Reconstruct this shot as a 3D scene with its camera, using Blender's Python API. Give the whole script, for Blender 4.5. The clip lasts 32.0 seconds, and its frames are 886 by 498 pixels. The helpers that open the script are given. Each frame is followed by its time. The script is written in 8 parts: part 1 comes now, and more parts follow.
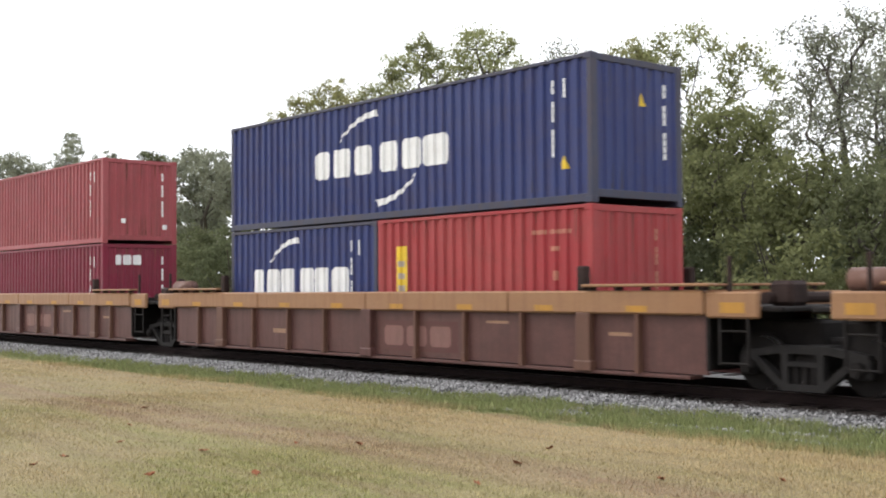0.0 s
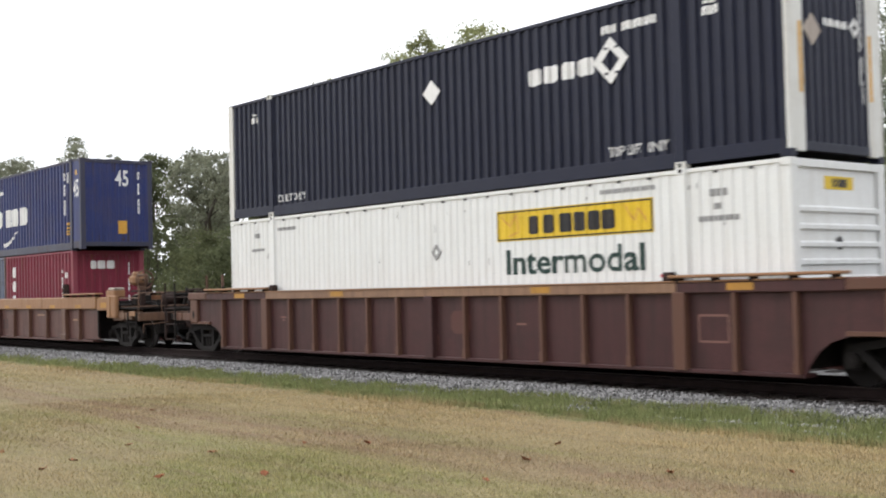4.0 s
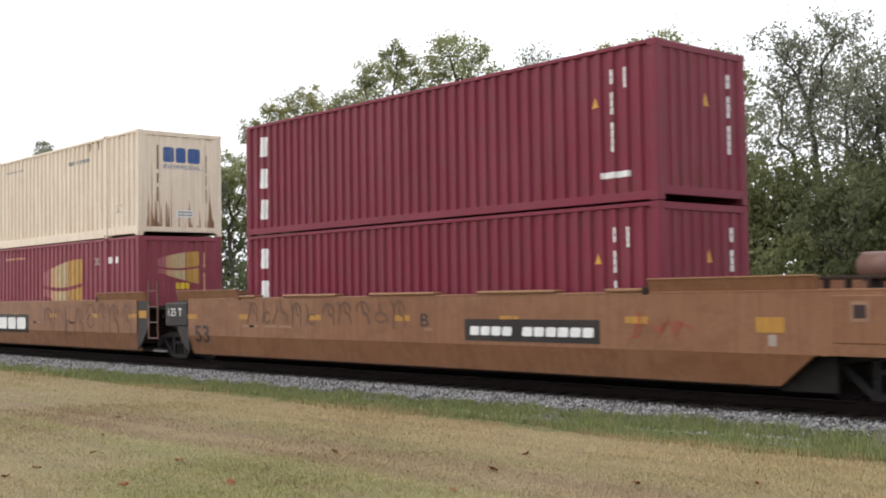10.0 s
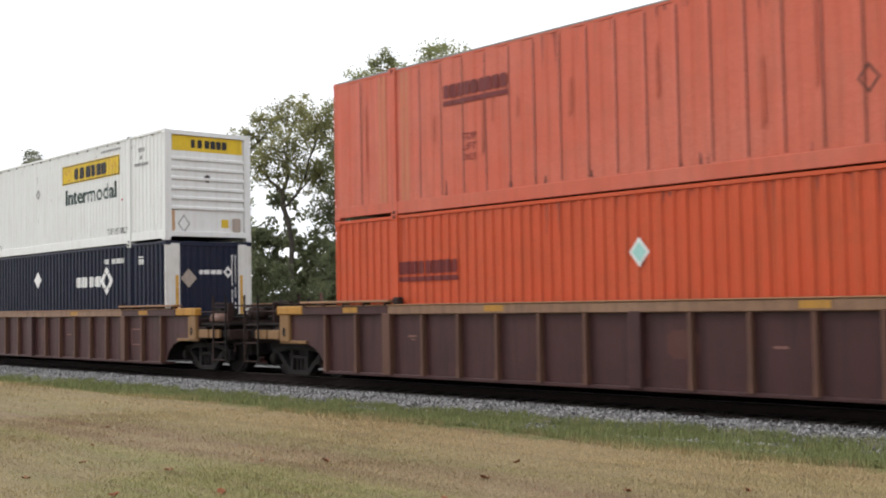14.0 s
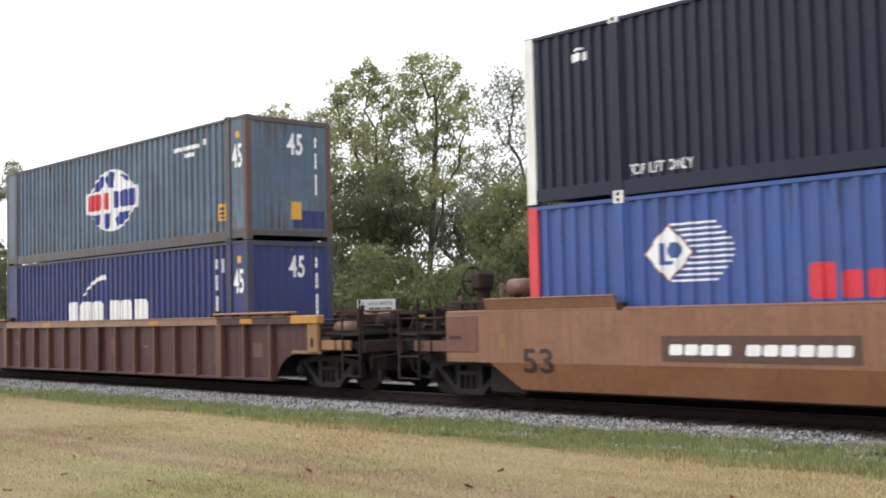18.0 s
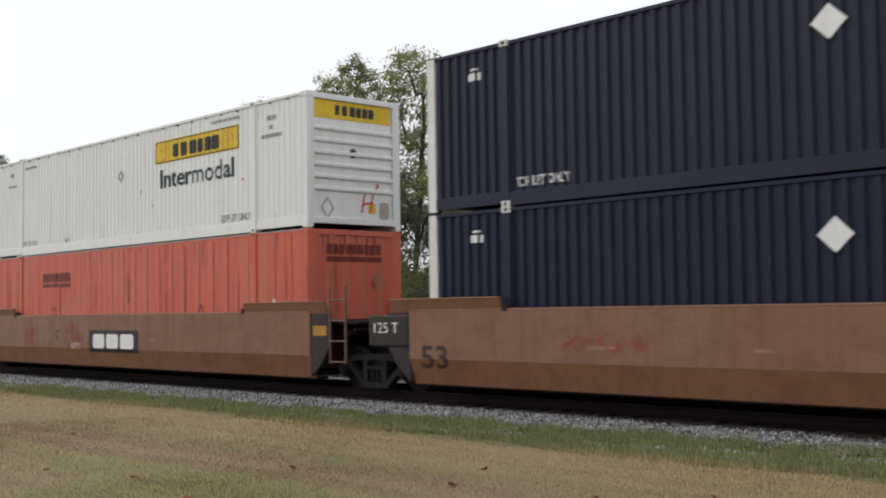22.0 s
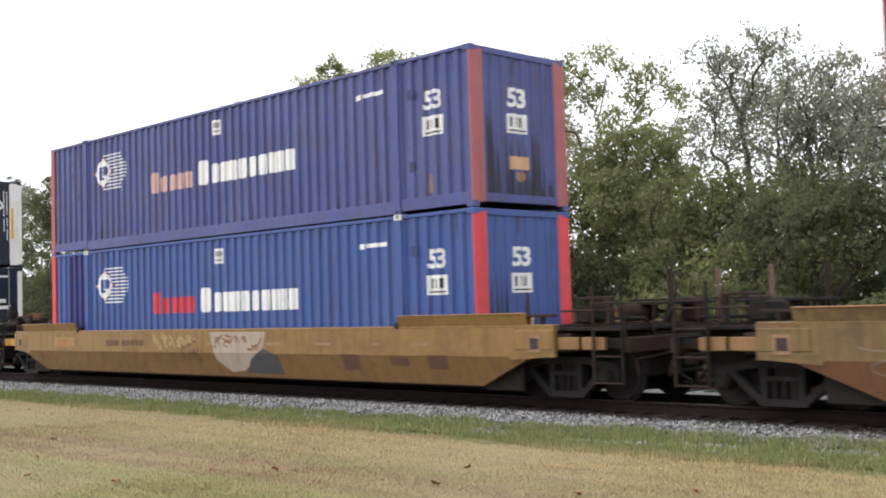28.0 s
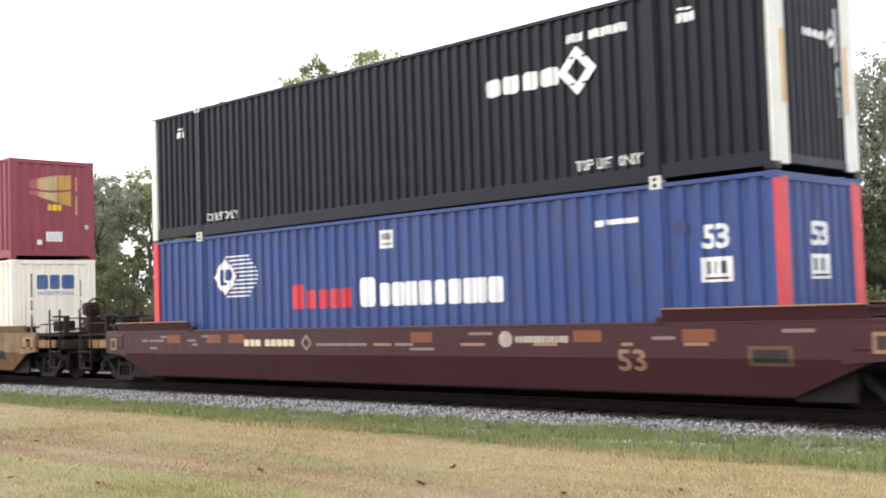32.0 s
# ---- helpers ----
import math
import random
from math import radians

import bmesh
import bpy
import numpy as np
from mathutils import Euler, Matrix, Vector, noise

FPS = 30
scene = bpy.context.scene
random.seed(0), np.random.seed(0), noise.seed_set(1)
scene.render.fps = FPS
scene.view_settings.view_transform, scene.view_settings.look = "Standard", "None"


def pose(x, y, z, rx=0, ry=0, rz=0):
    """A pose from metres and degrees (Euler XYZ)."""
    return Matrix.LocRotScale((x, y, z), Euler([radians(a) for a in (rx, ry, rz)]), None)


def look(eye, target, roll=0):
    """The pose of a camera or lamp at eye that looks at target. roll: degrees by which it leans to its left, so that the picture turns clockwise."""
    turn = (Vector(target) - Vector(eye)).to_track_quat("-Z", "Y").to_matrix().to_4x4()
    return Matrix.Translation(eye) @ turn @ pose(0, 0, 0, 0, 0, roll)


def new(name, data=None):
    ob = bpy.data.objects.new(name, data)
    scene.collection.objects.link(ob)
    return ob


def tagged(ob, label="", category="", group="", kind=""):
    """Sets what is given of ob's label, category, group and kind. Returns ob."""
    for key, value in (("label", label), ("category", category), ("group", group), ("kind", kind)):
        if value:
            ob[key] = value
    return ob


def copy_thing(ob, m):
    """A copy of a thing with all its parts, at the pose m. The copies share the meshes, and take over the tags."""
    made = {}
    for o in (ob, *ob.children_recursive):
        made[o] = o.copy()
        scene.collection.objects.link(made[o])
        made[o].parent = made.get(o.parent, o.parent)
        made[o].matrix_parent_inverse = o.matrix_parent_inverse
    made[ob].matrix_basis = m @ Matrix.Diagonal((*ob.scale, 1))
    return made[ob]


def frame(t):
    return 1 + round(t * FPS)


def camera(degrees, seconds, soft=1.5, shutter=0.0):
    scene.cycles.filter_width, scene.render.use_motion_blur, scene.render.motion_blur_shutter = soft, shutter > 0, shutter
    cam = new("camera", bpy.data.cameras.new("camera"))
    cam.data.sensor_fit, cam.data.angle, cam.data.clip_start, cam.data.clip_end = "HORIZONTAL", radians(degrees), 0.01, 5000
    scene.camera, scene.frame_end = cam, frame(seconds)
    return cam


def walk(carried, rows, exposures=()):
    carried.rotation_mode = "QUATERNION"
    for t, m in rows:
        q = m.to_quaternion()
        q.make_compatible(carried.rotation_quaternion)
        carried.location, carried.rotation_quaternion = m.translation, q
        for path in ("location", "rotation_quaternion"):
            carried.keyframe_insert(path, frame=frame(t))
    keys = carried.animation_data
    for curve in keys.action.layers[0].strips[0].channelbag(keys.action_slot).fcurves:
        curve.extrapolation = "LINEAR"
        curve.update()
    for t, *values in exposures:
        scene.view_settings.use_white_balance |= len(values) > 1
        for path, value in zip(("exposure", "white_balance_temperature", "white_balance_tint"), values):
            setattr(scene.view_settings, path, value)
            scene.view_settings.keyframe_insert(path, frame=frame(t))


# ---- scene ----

# Camera: hand-held on one spot beside the line, panning a little.
EYE = 1.9
FOV = 41.96


def held(yaw, pitch, roll):
    return pose(0, 0, EYE, 90 + pitch, 0, yaw) @ pose(0, 0, 0, 0, 0, roll)


cam = camera(FOV, 32.0, soft=1.9, shutter=0.2)
walk(cam, [(t, held(a, b, c)) for t, a, b, c in (
    (0, 49.88, 1.95, -0.44),
    (0.5, 49.95, 1.73, -1.37),
    (1, 49.77, 1.65, -1.46),
    (1.5, 50.01, 1.78, -1.66),
    (2, 50.08, 1.81, -1.68),
    (2.5, 50.14, 1.98, -1.54),
    (4.5, 50.02, 1.77, -1.37),
    (5, 49.69, 1.97, -1.24),
    (5.5, 49.36, 2.03, -1.08),
    (6, 49.02, 2.04, -1.02),
    (6.5, 48.77, 2.17, -0.74),
    (7, 48.46, 2.14, -0.87),
    (7.5, 48.46, 2.00, -0.99),
    (8, 48.37, 1.99, -1.13),
    (8.5, 48.56, 2.02, -0.99),
    (9, 48.53, 2.23, -0.88),
    (9.5, 48.62, 2.18, -0.97),
    (10, 48.62, 2.26, -0.88),
    (10.5, 48.56, 2.23, -1.01),
    (11, 48.41, 2.35, -1.03),
    (11.5, 48.48, 2.42, -0.69),
    (12, 48.46, 2.56, -0.64),
    (12.5, 48.48, 2.66, -0.41),
    (13, 48.46, 2.69, -0.71),
    (13.5, 48.26, 2.64, -0.95),
    (15.5, 47.91, 2.77, -1.27),
    (16, 47.80, 2.82, -1.28),
    (16.5, 47.69, 2.94, -1.07),
    (17, 47.55, 2.92, -1.02),
    (17.5, 47.32, 3.01, -1.34),
    (18, 47.28, 3.08, -1.39),
    (18.5, 47.13, 3.13, -1.33),
    (19, 47.03, 3.25, -1.67),
    (19.5, 47.05, 3.19, -1.38),
    (20, 47.06, 3.15, -1.36),
    (20.5, 46.77, 3.03, -1.64),
    (21, 46.60, 2.95, -1.82),
    (21.5, 46.64, 3.02, -0.94),
    (22, 46.59, 2.97, -0.87),
    (22.5, 46.12, 2.97, -0.80),
    (23, 45.81, 2.70, -1.11),
    (23.5, 45.81, 2.79, -1.44),
    (24, 45.79, 2.77, -1.51),
    (24.5, 45.59, 2.79, -1.42),
    (25, 45.91, 2.91, -1.10),
    (25.5, 45.86, 2.98, -1.31),
    (26, 45.85, 3.10, -1.50),
    (26.5, 45.78, 3.00, -1.80),
    (28.5, 45.39, 2.84, -1.49),
    (29, 45.25, 2.77, -0.88),
    (29.5, 45.28, 2.85, -0.74),
    (30, 45.08, 2.88, -1.29),
    (30.5, 44.99, 2.93, -1.28),
    (31, 45.04, 3.07, -1.27),
    (31.5, 44.94, 2.98, -1.69),
    (32, 44.83, 2.86, -1.91),
)], exposures=[(0, 0.35), (2, 0.5), (5, 0.05), (6, 0.32), (7, 0.2), (8, -0.12), (9, -0.18), (10, 0.05), (11, 0.2), (12, 0.0), (13, -0.08), (16, 0.25), (17, 0.52), (18, 0.42), (19, 0.33), (20, -0.05), (21, -0.54), (22, -0.42), (23, 0.7), (24, 0.74), (25, 0.9), (26, 0.75), (28.6, 0.12), (29, -0.1), (30, -0.45), (31, -0.07), (32, 0.72)])

# World: a bright overcast sky and a weak, wide sun.
TRACK_Y = 15.80
RAIL_Z = 0.32

world = bpy.data.worlds.new("overcast")
scene.world = world
world.use_nodes = True
wt = world.node_tree
sky = wt.nodes.new("ShaderNodeTexSky")
sky.sky_type = "NISHITA"
sky.sun_disc = False
sky.sun_elevation = radians(36)
sky.sun_rotation = radians(237)
sky.dust_density = 4.0
wbg = wt.nodes["Background"]
wsat = wt.nodes.new("ShaderNodeHueSaturation")
wsat.inputs["Saturation"].default_value = 0.12
wmix = wt.nodes.new("ShaderNodeMixRGB")
wmix.inputs[0].default_value = 0.88
wmix.inputs[2].default_value = (16.0, 16.3, 17.2, 1)
wt.links.new(sky.outputs[0], wsat.inputs["Color"])
wt.links.new(wsat.outputs[0], wmix.inputs[1])
wt.links.new(wmix.outputs[0], wbg.inputs[0])
wbg.inputs[1].default_value = 0.090

sun = new("sun", bpy.data.lights.new("sun", "SUN"))
sun.data.energy, sun.data.angle, sun.data.color = 1.1, radians(18), (1.0, 0.96, 0.9)
sun.matrix_world = look((-14, -9, 12), (0, 0, 0))


# ---- materials ----
def node(nt, kind, **kw):
    n = nt.nodes.new(kind)
    for k, v in kw.items():
        n.inputs[k].default_value = v
    return n


def ramp(nt, src, a, b):
    r = nt.nodes.new("ShaderNodeMapRange")
    r.inputs["From Min"].default_value, r.inputs["From Max"].default_value = a, b
    nt.links.new(src, r.inputs["Value"])
    return r.outputs[0]


def blend(nt, fac, a, b, mode="MIX"):
    m = nt.nodes.new("ShaderNodeMixRGB")
    m.blend_type = mode
    for i, s in ((0, fac), (1, a), (2, b)):
        if isinstance(s, (int, float)):
            m.inputs[i].default_value = s
        elif isinstance(s, tuple):
            m.inputs[i].default_value = (*s[:3], 1)
        else:
            nt.links.new(s, m.inputs[i])
    return m.outputs[0]


def coords(nt, scale, kind="Object"):
    tc = nt.nodes.new("ShaderNodeTexCoord")
    mp = nt.nodes.new("ShaderNodeMapping")
    mp.inputs["Scale"].default_value = scale
    nt.links.new(tc.outputs[kind], mp.inputs["Vector"])
    return mp.outputs[0]


def noise_tex(nt, scale, vec=None, detail=4.0, rough=0.55):
    n = node(nt, "ShaderNodeTexNoise", Scale=scale, Detail=detail, Roughness=rough)
    if vec is not None:
        nt.links.new(vec, n.inputs["Vector"])
    return n.outputs["Fac"]


def base_mat(name, rough=0.6, metal=0.0):
    m = bpy.data.materials.new(name)
    m.use_nodes = True
    nt = m.node_tree
    bs = nt.nodes["Principled BSDF"]
    bs.inputs["Roughness"].default_value, bs.inputs["Metallic"].default_value = rough, metal
    bs.inputs["Specular IOR Level"].default_value = 0.22
    return m, nt, bs


def bump(nt, bs, height, strength, dist):
    b = nt.nodes.new("ShaderNodeBump")
    b.inputs["Strength"].default_value, b.inputs["Distance"].default_value = strength, dist
    nt.links.new(height, b.inputs["Height"])
    nt.links.new(b.outputs[0], bs.inputs["Normal"])


def plain(name, col, rough=0.6, metal=0.0, var=0.18, scale=6.0, grain=0.3):
    """A surface with soft variation at two scales and fine relief."""
    m, nt, bs = base_mat(name, rough, metal)
    vec = coords(nt, (1, 1, 1))
    n1 = noise_tex(nt, scale, vec)
    n2 = noise_tex(nt, scale * 9, vec, 3)
    lo = tuple(c * (1 - var) for c in col)
    hi = tuple(min(1, c * (1 + var)) for c in col)
    c1 = blend(nt, ramp(nt, n1, 0.3, 0.7), lo, hi)
    c2 = blend(nt, ramp(nt, n2, 0.35, 0.75), c1, tuple(c * (1 - var * 0.8) for c in col))
    nt.links.new(c2, bs.inputs["Base Color"])
    bump(nt, bs, n2, grain, 0.004)
    return m


def paint(name, col, fade=(0.5, 0.5, 0.5), dirt=(0.09, 0.06, 0.045), rough=0.5, amount=0.30, faded=0.25, spots=0.5, mottle=0.25):
    """Weathered vehicle paint: sun-faded patches, rain streaks running down and rust specks."""
    m, nt, bs = base_mat(name, rough)
    oi = nt.nodes.new("ShaderNodeObjectInfo")
    tc = nt.nodes.new("ShaderNodeTexCoord")
    add = nt.nodes.new("ShaderNodeVectorMath")
    add.operation = "ADD"
    nt.links.new(tc.outputs["Object"], add.inputs[0])
    mul = nt.nodes.new("ShaderNodeVectorMath")
    mul.operation = "SCALE"
    mul.inputs[0].default_value = (37, 11, 5)
    nt.links.new(oi.outputs["Random"], mul.inputs["Scale"])
    nt.links.new(mul.outputs[0], add.inputs[1])

    def mapped(s):
        mp = nt.nodes.new("ShaderNodeMapping")
        mp.inputs["Scale"].default_value = s
        nt.links.new(add.outputs[0], mp.inputs["Vector"])
        return mp.outputs[0]

    big = noise_tex(nt, 0.5, mapped((1, 1, 1)), 3)
    streak = noise_tex(nt, 3.0, mapped((2.6, 2.6, 0.16)), 5, 0.65)
    fine = noise_tex(nt, 40.0, mapped((1, 1, 1)), 3)
    speck = noise_tex(nt, 7.0, mapped((1, 1, 1.0)), 6, 0.7)
    c = blend(nt, ramp(nt, big, 0.35, 0.75), col, tuple(a * (1 - faded) + b * faded for a, b in zip(col, fade)))
    c = blend(nt, ramp(nt, fine, 0.3, 0.8), c, tuple(x * 0.86 for x in col))
    f1 = nt.nodes.new("ShaderNodeMath")
    f1.operation = "MULTIPLY"
    nt.links.new(ramp(nt, streak, 0.47, 0.74), f1.inputs[0])
    f1.inputs[1].default_value = amount
    c = blend(nt, f1.outputs[0], c, dirt)
    f2 = nt.nodes.new("ShaderNodeMath")
    f2.operation = "MULTIPLY"
    nt.links.new(ramp(nt, speck, 0.66, 0.74), f2.inputs[0])
    f2.inputs[1].default_value = spots
    c = blend(nt, f2.outputs[0], c, (0.13, 0.055, 0.03))
    blot = noise_tex(nt, 1.7, mapped((0.8, 0.8, 1.3)), 7, 0.7)
    f3 = nt.nodes.new("ShaderNodeMath")
    f3.operation = "MULTIPLY"
    nt.links.new(ramp(nt, blot, 0.47, 0.62), f3.inputs[0])
    f3.inputs[1].default_value = mottle
    c = blend(nt, f3.outputs[0], c, tuple(0.35 * a + 0.65 * b for a, b in zip(col, dirt)))
    nt.links.new(c, bs.inputs["Base Color"])
    nt.links.new(ramp(nt, streak, -0.4, 1.6), bs.inputs["Roughness"])
    bump(nt, bs, fine, 0.15, 0.003)
    return m


M = {}
M["run_dark"] = paint("dark_dirt_runs", (0.030, 0.030, 0.060), (0.06, 0.05, 0.06), amount=0.5, faded=0.5)
M["run_red"] = paint("dark_red_rust_runs", (0.145, 0.035, 0.028), (0.2, 0.08, 0.06), amount=0.5, faded=0.4)
M["run_brown"] = paint("brown_rust_runs", (0.085, 0.058, 0.048), (0.13, 0.10, 0.09), amount=0.5, faded=0.5)
M["navy"] = paint("navy_paint", (0.022, 0.034, 0.13), (0.10, 0.12, 0.24), faded=0.25)
M["teal"] = paint("teal_paint", (0.078, 0.122, 0.182), (0.20, 0.25, 0.29), dirt=(0.075, 0.065, 0.055), faded=0.5, amount=0.85, mottle=0.5)
M["grey_blue"] = paint("grey_blue_paint", (0.130, 0.160, 0.232), (0.28, 0.31, 0.36), faded=0.45, amount=0.6, mottle=0.4)
M["red"] = paint("red_paint", (0.32, 0.036, 0.042), (0.45, 0.16, 0.13), faded=0.3)
M["salmon"] = paint("faded_red_paint", (0.30, 0.064, 0.072), (0.42, 0.17, 0.17), faded=0.35)
M["maroon"] = paint("maroon_paint", (0.185, 0.017, 0.040), (0.32, 0.10, 0.12), faded=0.25)
M["rose"] = paint("faded_maroon_paint", (0.25, 0.050, 0.074), (0.37, 0.145, 0.175), faded=0.35)
M["black"] = paint("charcoal_paint", (0.0130, 0.0155, 0.0335), (0.05, 0.058, 0.088), dirt=(0.03, 0.031, 0.042), faded=0.12, amount=0.25, spots=0.1)
M["black_b"] = paint("blue_black_paint", (0.0085, 0.0118, 0.0320), (0.04, 0.05, 0.09), dirt=(0.03, 0.031, 0.042), faded=0.12, amount=0.25, spots=0.1)
M["black_c"] = paint("dull_black_paint", (0.0078, 0.0082, 0.0150), (0.028, 0.029, 0.040), dirt=(0.02, 0.02, 0.023), faded=0.12, amount=0.25, spots=0.1)
M["black_d"] = paint("greyed_black_paint", (0.0200, 0.0220, 0.0390), (0.056, 0.061, 0.092), dirt=(0.035, 0.034, 0.036), faded=0.25, amount=0.3, spots=0.1)
M["cream"] = paint("cream_paint", (0.79, 0.685, 0.555), (0.73, 0.58, 0.45), dirt=(0.33, 0.19, 0.10), faded=0.5, amount=0.35, mottle=0.12)
M["cream_pale"] = paint("pale_cream_paint", (0.85, 0.81, 0.71), (0.79, 0.72, 0.60), dirt=(0.36, 0.24, 0.15), faded=0.4, amount=0.3, mottle=0.1)
M["white"] = paint("white_paint", (0.78, 0.79, 0.78), (0.66, 0.66, 0.63), dirt=(0.4, 0.36, 0.31), faded=0.3, amount=0.25, spots=0.2, mottle=0.06)
M["orange"] = paint("orange_paint", (0.575, 0.118, 0.070), (0.57, 0.26, 0.20), dirt=(0.30, 0.10, 0.06), faded=0.45, amount=0.45)
M["orange_b"] = paint("fresh_orange_paint", (0.56, 0.083, 0.030), (0.53, 0.175, 0.095), dirt=(0.25, 0.07, 0.03), faded=0.25, amount=0.4)
M["blue"] = paint("mid_blue_paint", (0.045, 0.090, 0.285), (0.14, 0.19, 0.36), faded=0.3, amount=0.3)
M["blue_violet"] = paint("faded_violet_blue_paint", (0.058, 0.075, 0.235), (0.16, 0.18, 0.33), faded=0.45, amount=0.5, mottle=0.35)
M["blue_deep"] = paint("deep_mid_blue_paint", (0.034, 0.066, 0.215), (0.11, 0.15, 0.29), faded=0.3, amount=0.35)
M["navy_patch"] = paint("dark_blue_repair_paint", (0.018, 0.026, 0.16), (0.06, 0.08, 0.22), faded=0.25, amount=0.3)
M["teal_green"] = paint("green_teal_paint", (0.080, 0.124, 0.160), (0.21, 0.255, 0.275), dirt=(0.075, 0.065, 0.055), faded=0.5, amount=0.85, mottle=0.5)
M["post_pink"] = paint("dull_pink_post_paint", (0.36, 0.105, 0.115), (0.42, 0.22, 0.22), amount=0.4)
M["ink_faded_rose"] = paint("faded_pink_lettering", (0.60, 0.40, 0.36), (0.55, 0.25, 0.22), amount=0.4)
M["post_white"] = paint("white_post_paint", (0.72, 0.72, 0.69), (0.6, 0.58, 0.52), dirt=(0.35, 0.3, 0.22), amount=0.4)
M["post_red"] = paint("red_post_paint", (0.62, 0.058, 0.075), (0.6, 0.2, 0.19), amount=0.25)
M["frame_grey"] = paint("grey_frame_paint", (0.060, 0.062, 0.068), (0.12, 0.12, 0.12), amount=0.5)
M["navy_frame"] = paint("dull_navy_frame_paint", (0.040, 0.044, 0.075), (0.10, 0.10, 0.13), amount=0.5)
M["teal_frame"] = paint("rusty_grey_frame_paint", (0.080, 0.072, 0.078), (0.14, 0.12, 0.12), dirt=(0.07, 0.04, 0.03), amount=0.7, mottle=0.6)
M["rust_post"] = paint("rusted_post_paint", (0.10, 0.055, 0.05), (0.16, 0.10, 0.09), amount=0.5)
M["car_tan"] = paint("tan_car_paint", (0.228, 0.106, 0.054), (0.275, 0.155, 0.092), dirt=(0.13, 0.055, 0.03), amount=0.5, faded=0.6, rough=0.6, mottle=0.6)
M["car_rosy"] = paint("rosy_tan_car_paint", (0.222, 0.112, 0.068), (0.275, 0.165, 0.118), dirt=(0.13, 0.06, 0.038), amount=0.5, faded=0.6, rough=0.6, mottle=0.6)
M["car_rust"] = paint("rust_red_plate_paint", (0.150, 0.070, 0.050), (0.20, 0.115, 0.09), dirt=(0.07, 0.035, 0.025), amount=0.6, faded=0.4, rough=0.65, mottle=0.6)
M["car_gold_low"] = paint("worn_brown_car_paint", (0.165, 0.078, 0.040), (0.20, 0.11, 0.06), dirt=(0.09, 0.04, 0.03), amount=0.5, faded=0.5, rough=0.6, mottle=0.5)
M["car_gold_worn"] = paint("grimy_gold_car_paint", (0.190, 0.118, 0.052), (0.25, 0.18, 0.10), dirt=(0.065, 0.038, 0.026), amount=0.75, faded=0.5, rough=0.65, mottle=0.75)
M["car_gold_dull"] = paint("dull_gold_car_paint", (0.195, 0.108, 0.042), (0.235, 0.15, 0.075), dirt=(0.10, 0.05, 0.03), amount=0.5, faded=0.5, rough=0.6, mottle=0.5)
M["car_gold"] = paint("weathered_gold_car_paint", (0.235, 0.138, 0.045), (0.29, 0.20, 0.09), dirt=(0.12, 0.05, 0.03), amount=0.5, faded=0.5, rough=0.6, mottle=0.6)
M["car_brown"] = paint("red_brown_car_paint", (0.064, 0.0265, 0.0265), (0.110, 0.054, 0.053), dirt=(0.034, 0.021, 0.019), amount=0.7, faded=0.45, rough=0.65, mottle=0.5)
M["car_maroon"] = paint("maroon_car_paint", (0.048, 0.0145, 0.0185), (0.082, 0.036, 0.040), dirt=(0.035, 0.016, 0.017), amount=0.4, faded=0.3)
M["chord"] = paint("tan_chord_paint", (0.285, 0.15, 0.075), (0.30, 0.20, 0.125), dirt=(0.16, 0.08, 0.05), amount=0.4, faded=0.4)
M["yellow"] = paint("safety_yellow_paint", (0.44, 0.220, 0.040), (0.46, 0.29, 0.11), amount=0.35)
M["steel"] = plain("dark_grimy_steel", (0.018, 0.015, 0.014), 0.8, 0.2, 0.4, 5)
M["truck_grey"] = plain("dusty_cast_steel", (0.020, 0.0178, 0.0170), 0.85, 0.0, 0.35, 5)
M["car_red_brown"] = paint("worn_red_brown_car_paint", (0.098, 0.043, 0.037), (0.15, 0.085, 0.075), dirt=(0.05, 0.028, 0.024), amount=0.5, faded=0.5, rough=0.65, mottle=0.5)
M["rusty"] = plain("rusty_steel", (0.036, 0.0215, 0.0185), 0.8, 0.1, 0.4, 5)
M["rail"] = plain("brown_rail_steel", (0.021, 0.0125, 0.0115), 0.85, 0.2, 0.35, 4)
M["railhead"] = plain("polished_rail_head", (0.16, 0.13, 0.12), 0.4, 0.8, 0.15, 4)
M["wheel_rim"] = plain("polished_wheel_tread", (0.50, 0.48, 0.46), 0.35, 0.9, 0.12, 6)
M["rubber"] = plain("black_hose_rubber", (0.012, 0.012, 0.012), 0.8)
M["tie"] = plain("creosoted_tie_wood", (0.016, 0.012, 0.010), 0.9, 0, 0.35, 3)
M["ink_white"] = paint("white_lettering", (0.80, 0.80, 0.79), (0.7, 0.7, 0.68), dirt=(0.35, 0.33, 0.32), amount=0.25, spots=0.15)
M["ink_cream"] = paint("cream_lettering", (0.66, 0.55, 0.40), (0.55, 0.42, 0.3), dirt=(0.3, 0.15, 0.08), amount=0.35)
M["ink_blue"] = paint("blue_lettering", (0.040, 0.10, 0.29), (0.12, 0.18, 0.33), dirt=(0.3, 0.26, 0.2), amount=0.3)
M["ink_royal"] = paint("royal_blue_lettering", (0.03, 0.05, 0.27), (0.1, 0.12, 0.3), amount=0.2)
M["ink_red"] = paint("red_lettering", (0.60, 0.035, 0.055), (0.6, 0.2, 0.2), amount=0.25)
M["ink_black"] = paint("black_lettering", (0.022, 0.022, 0.024), (0.08, 0.08, 0.08), amount=0.15)
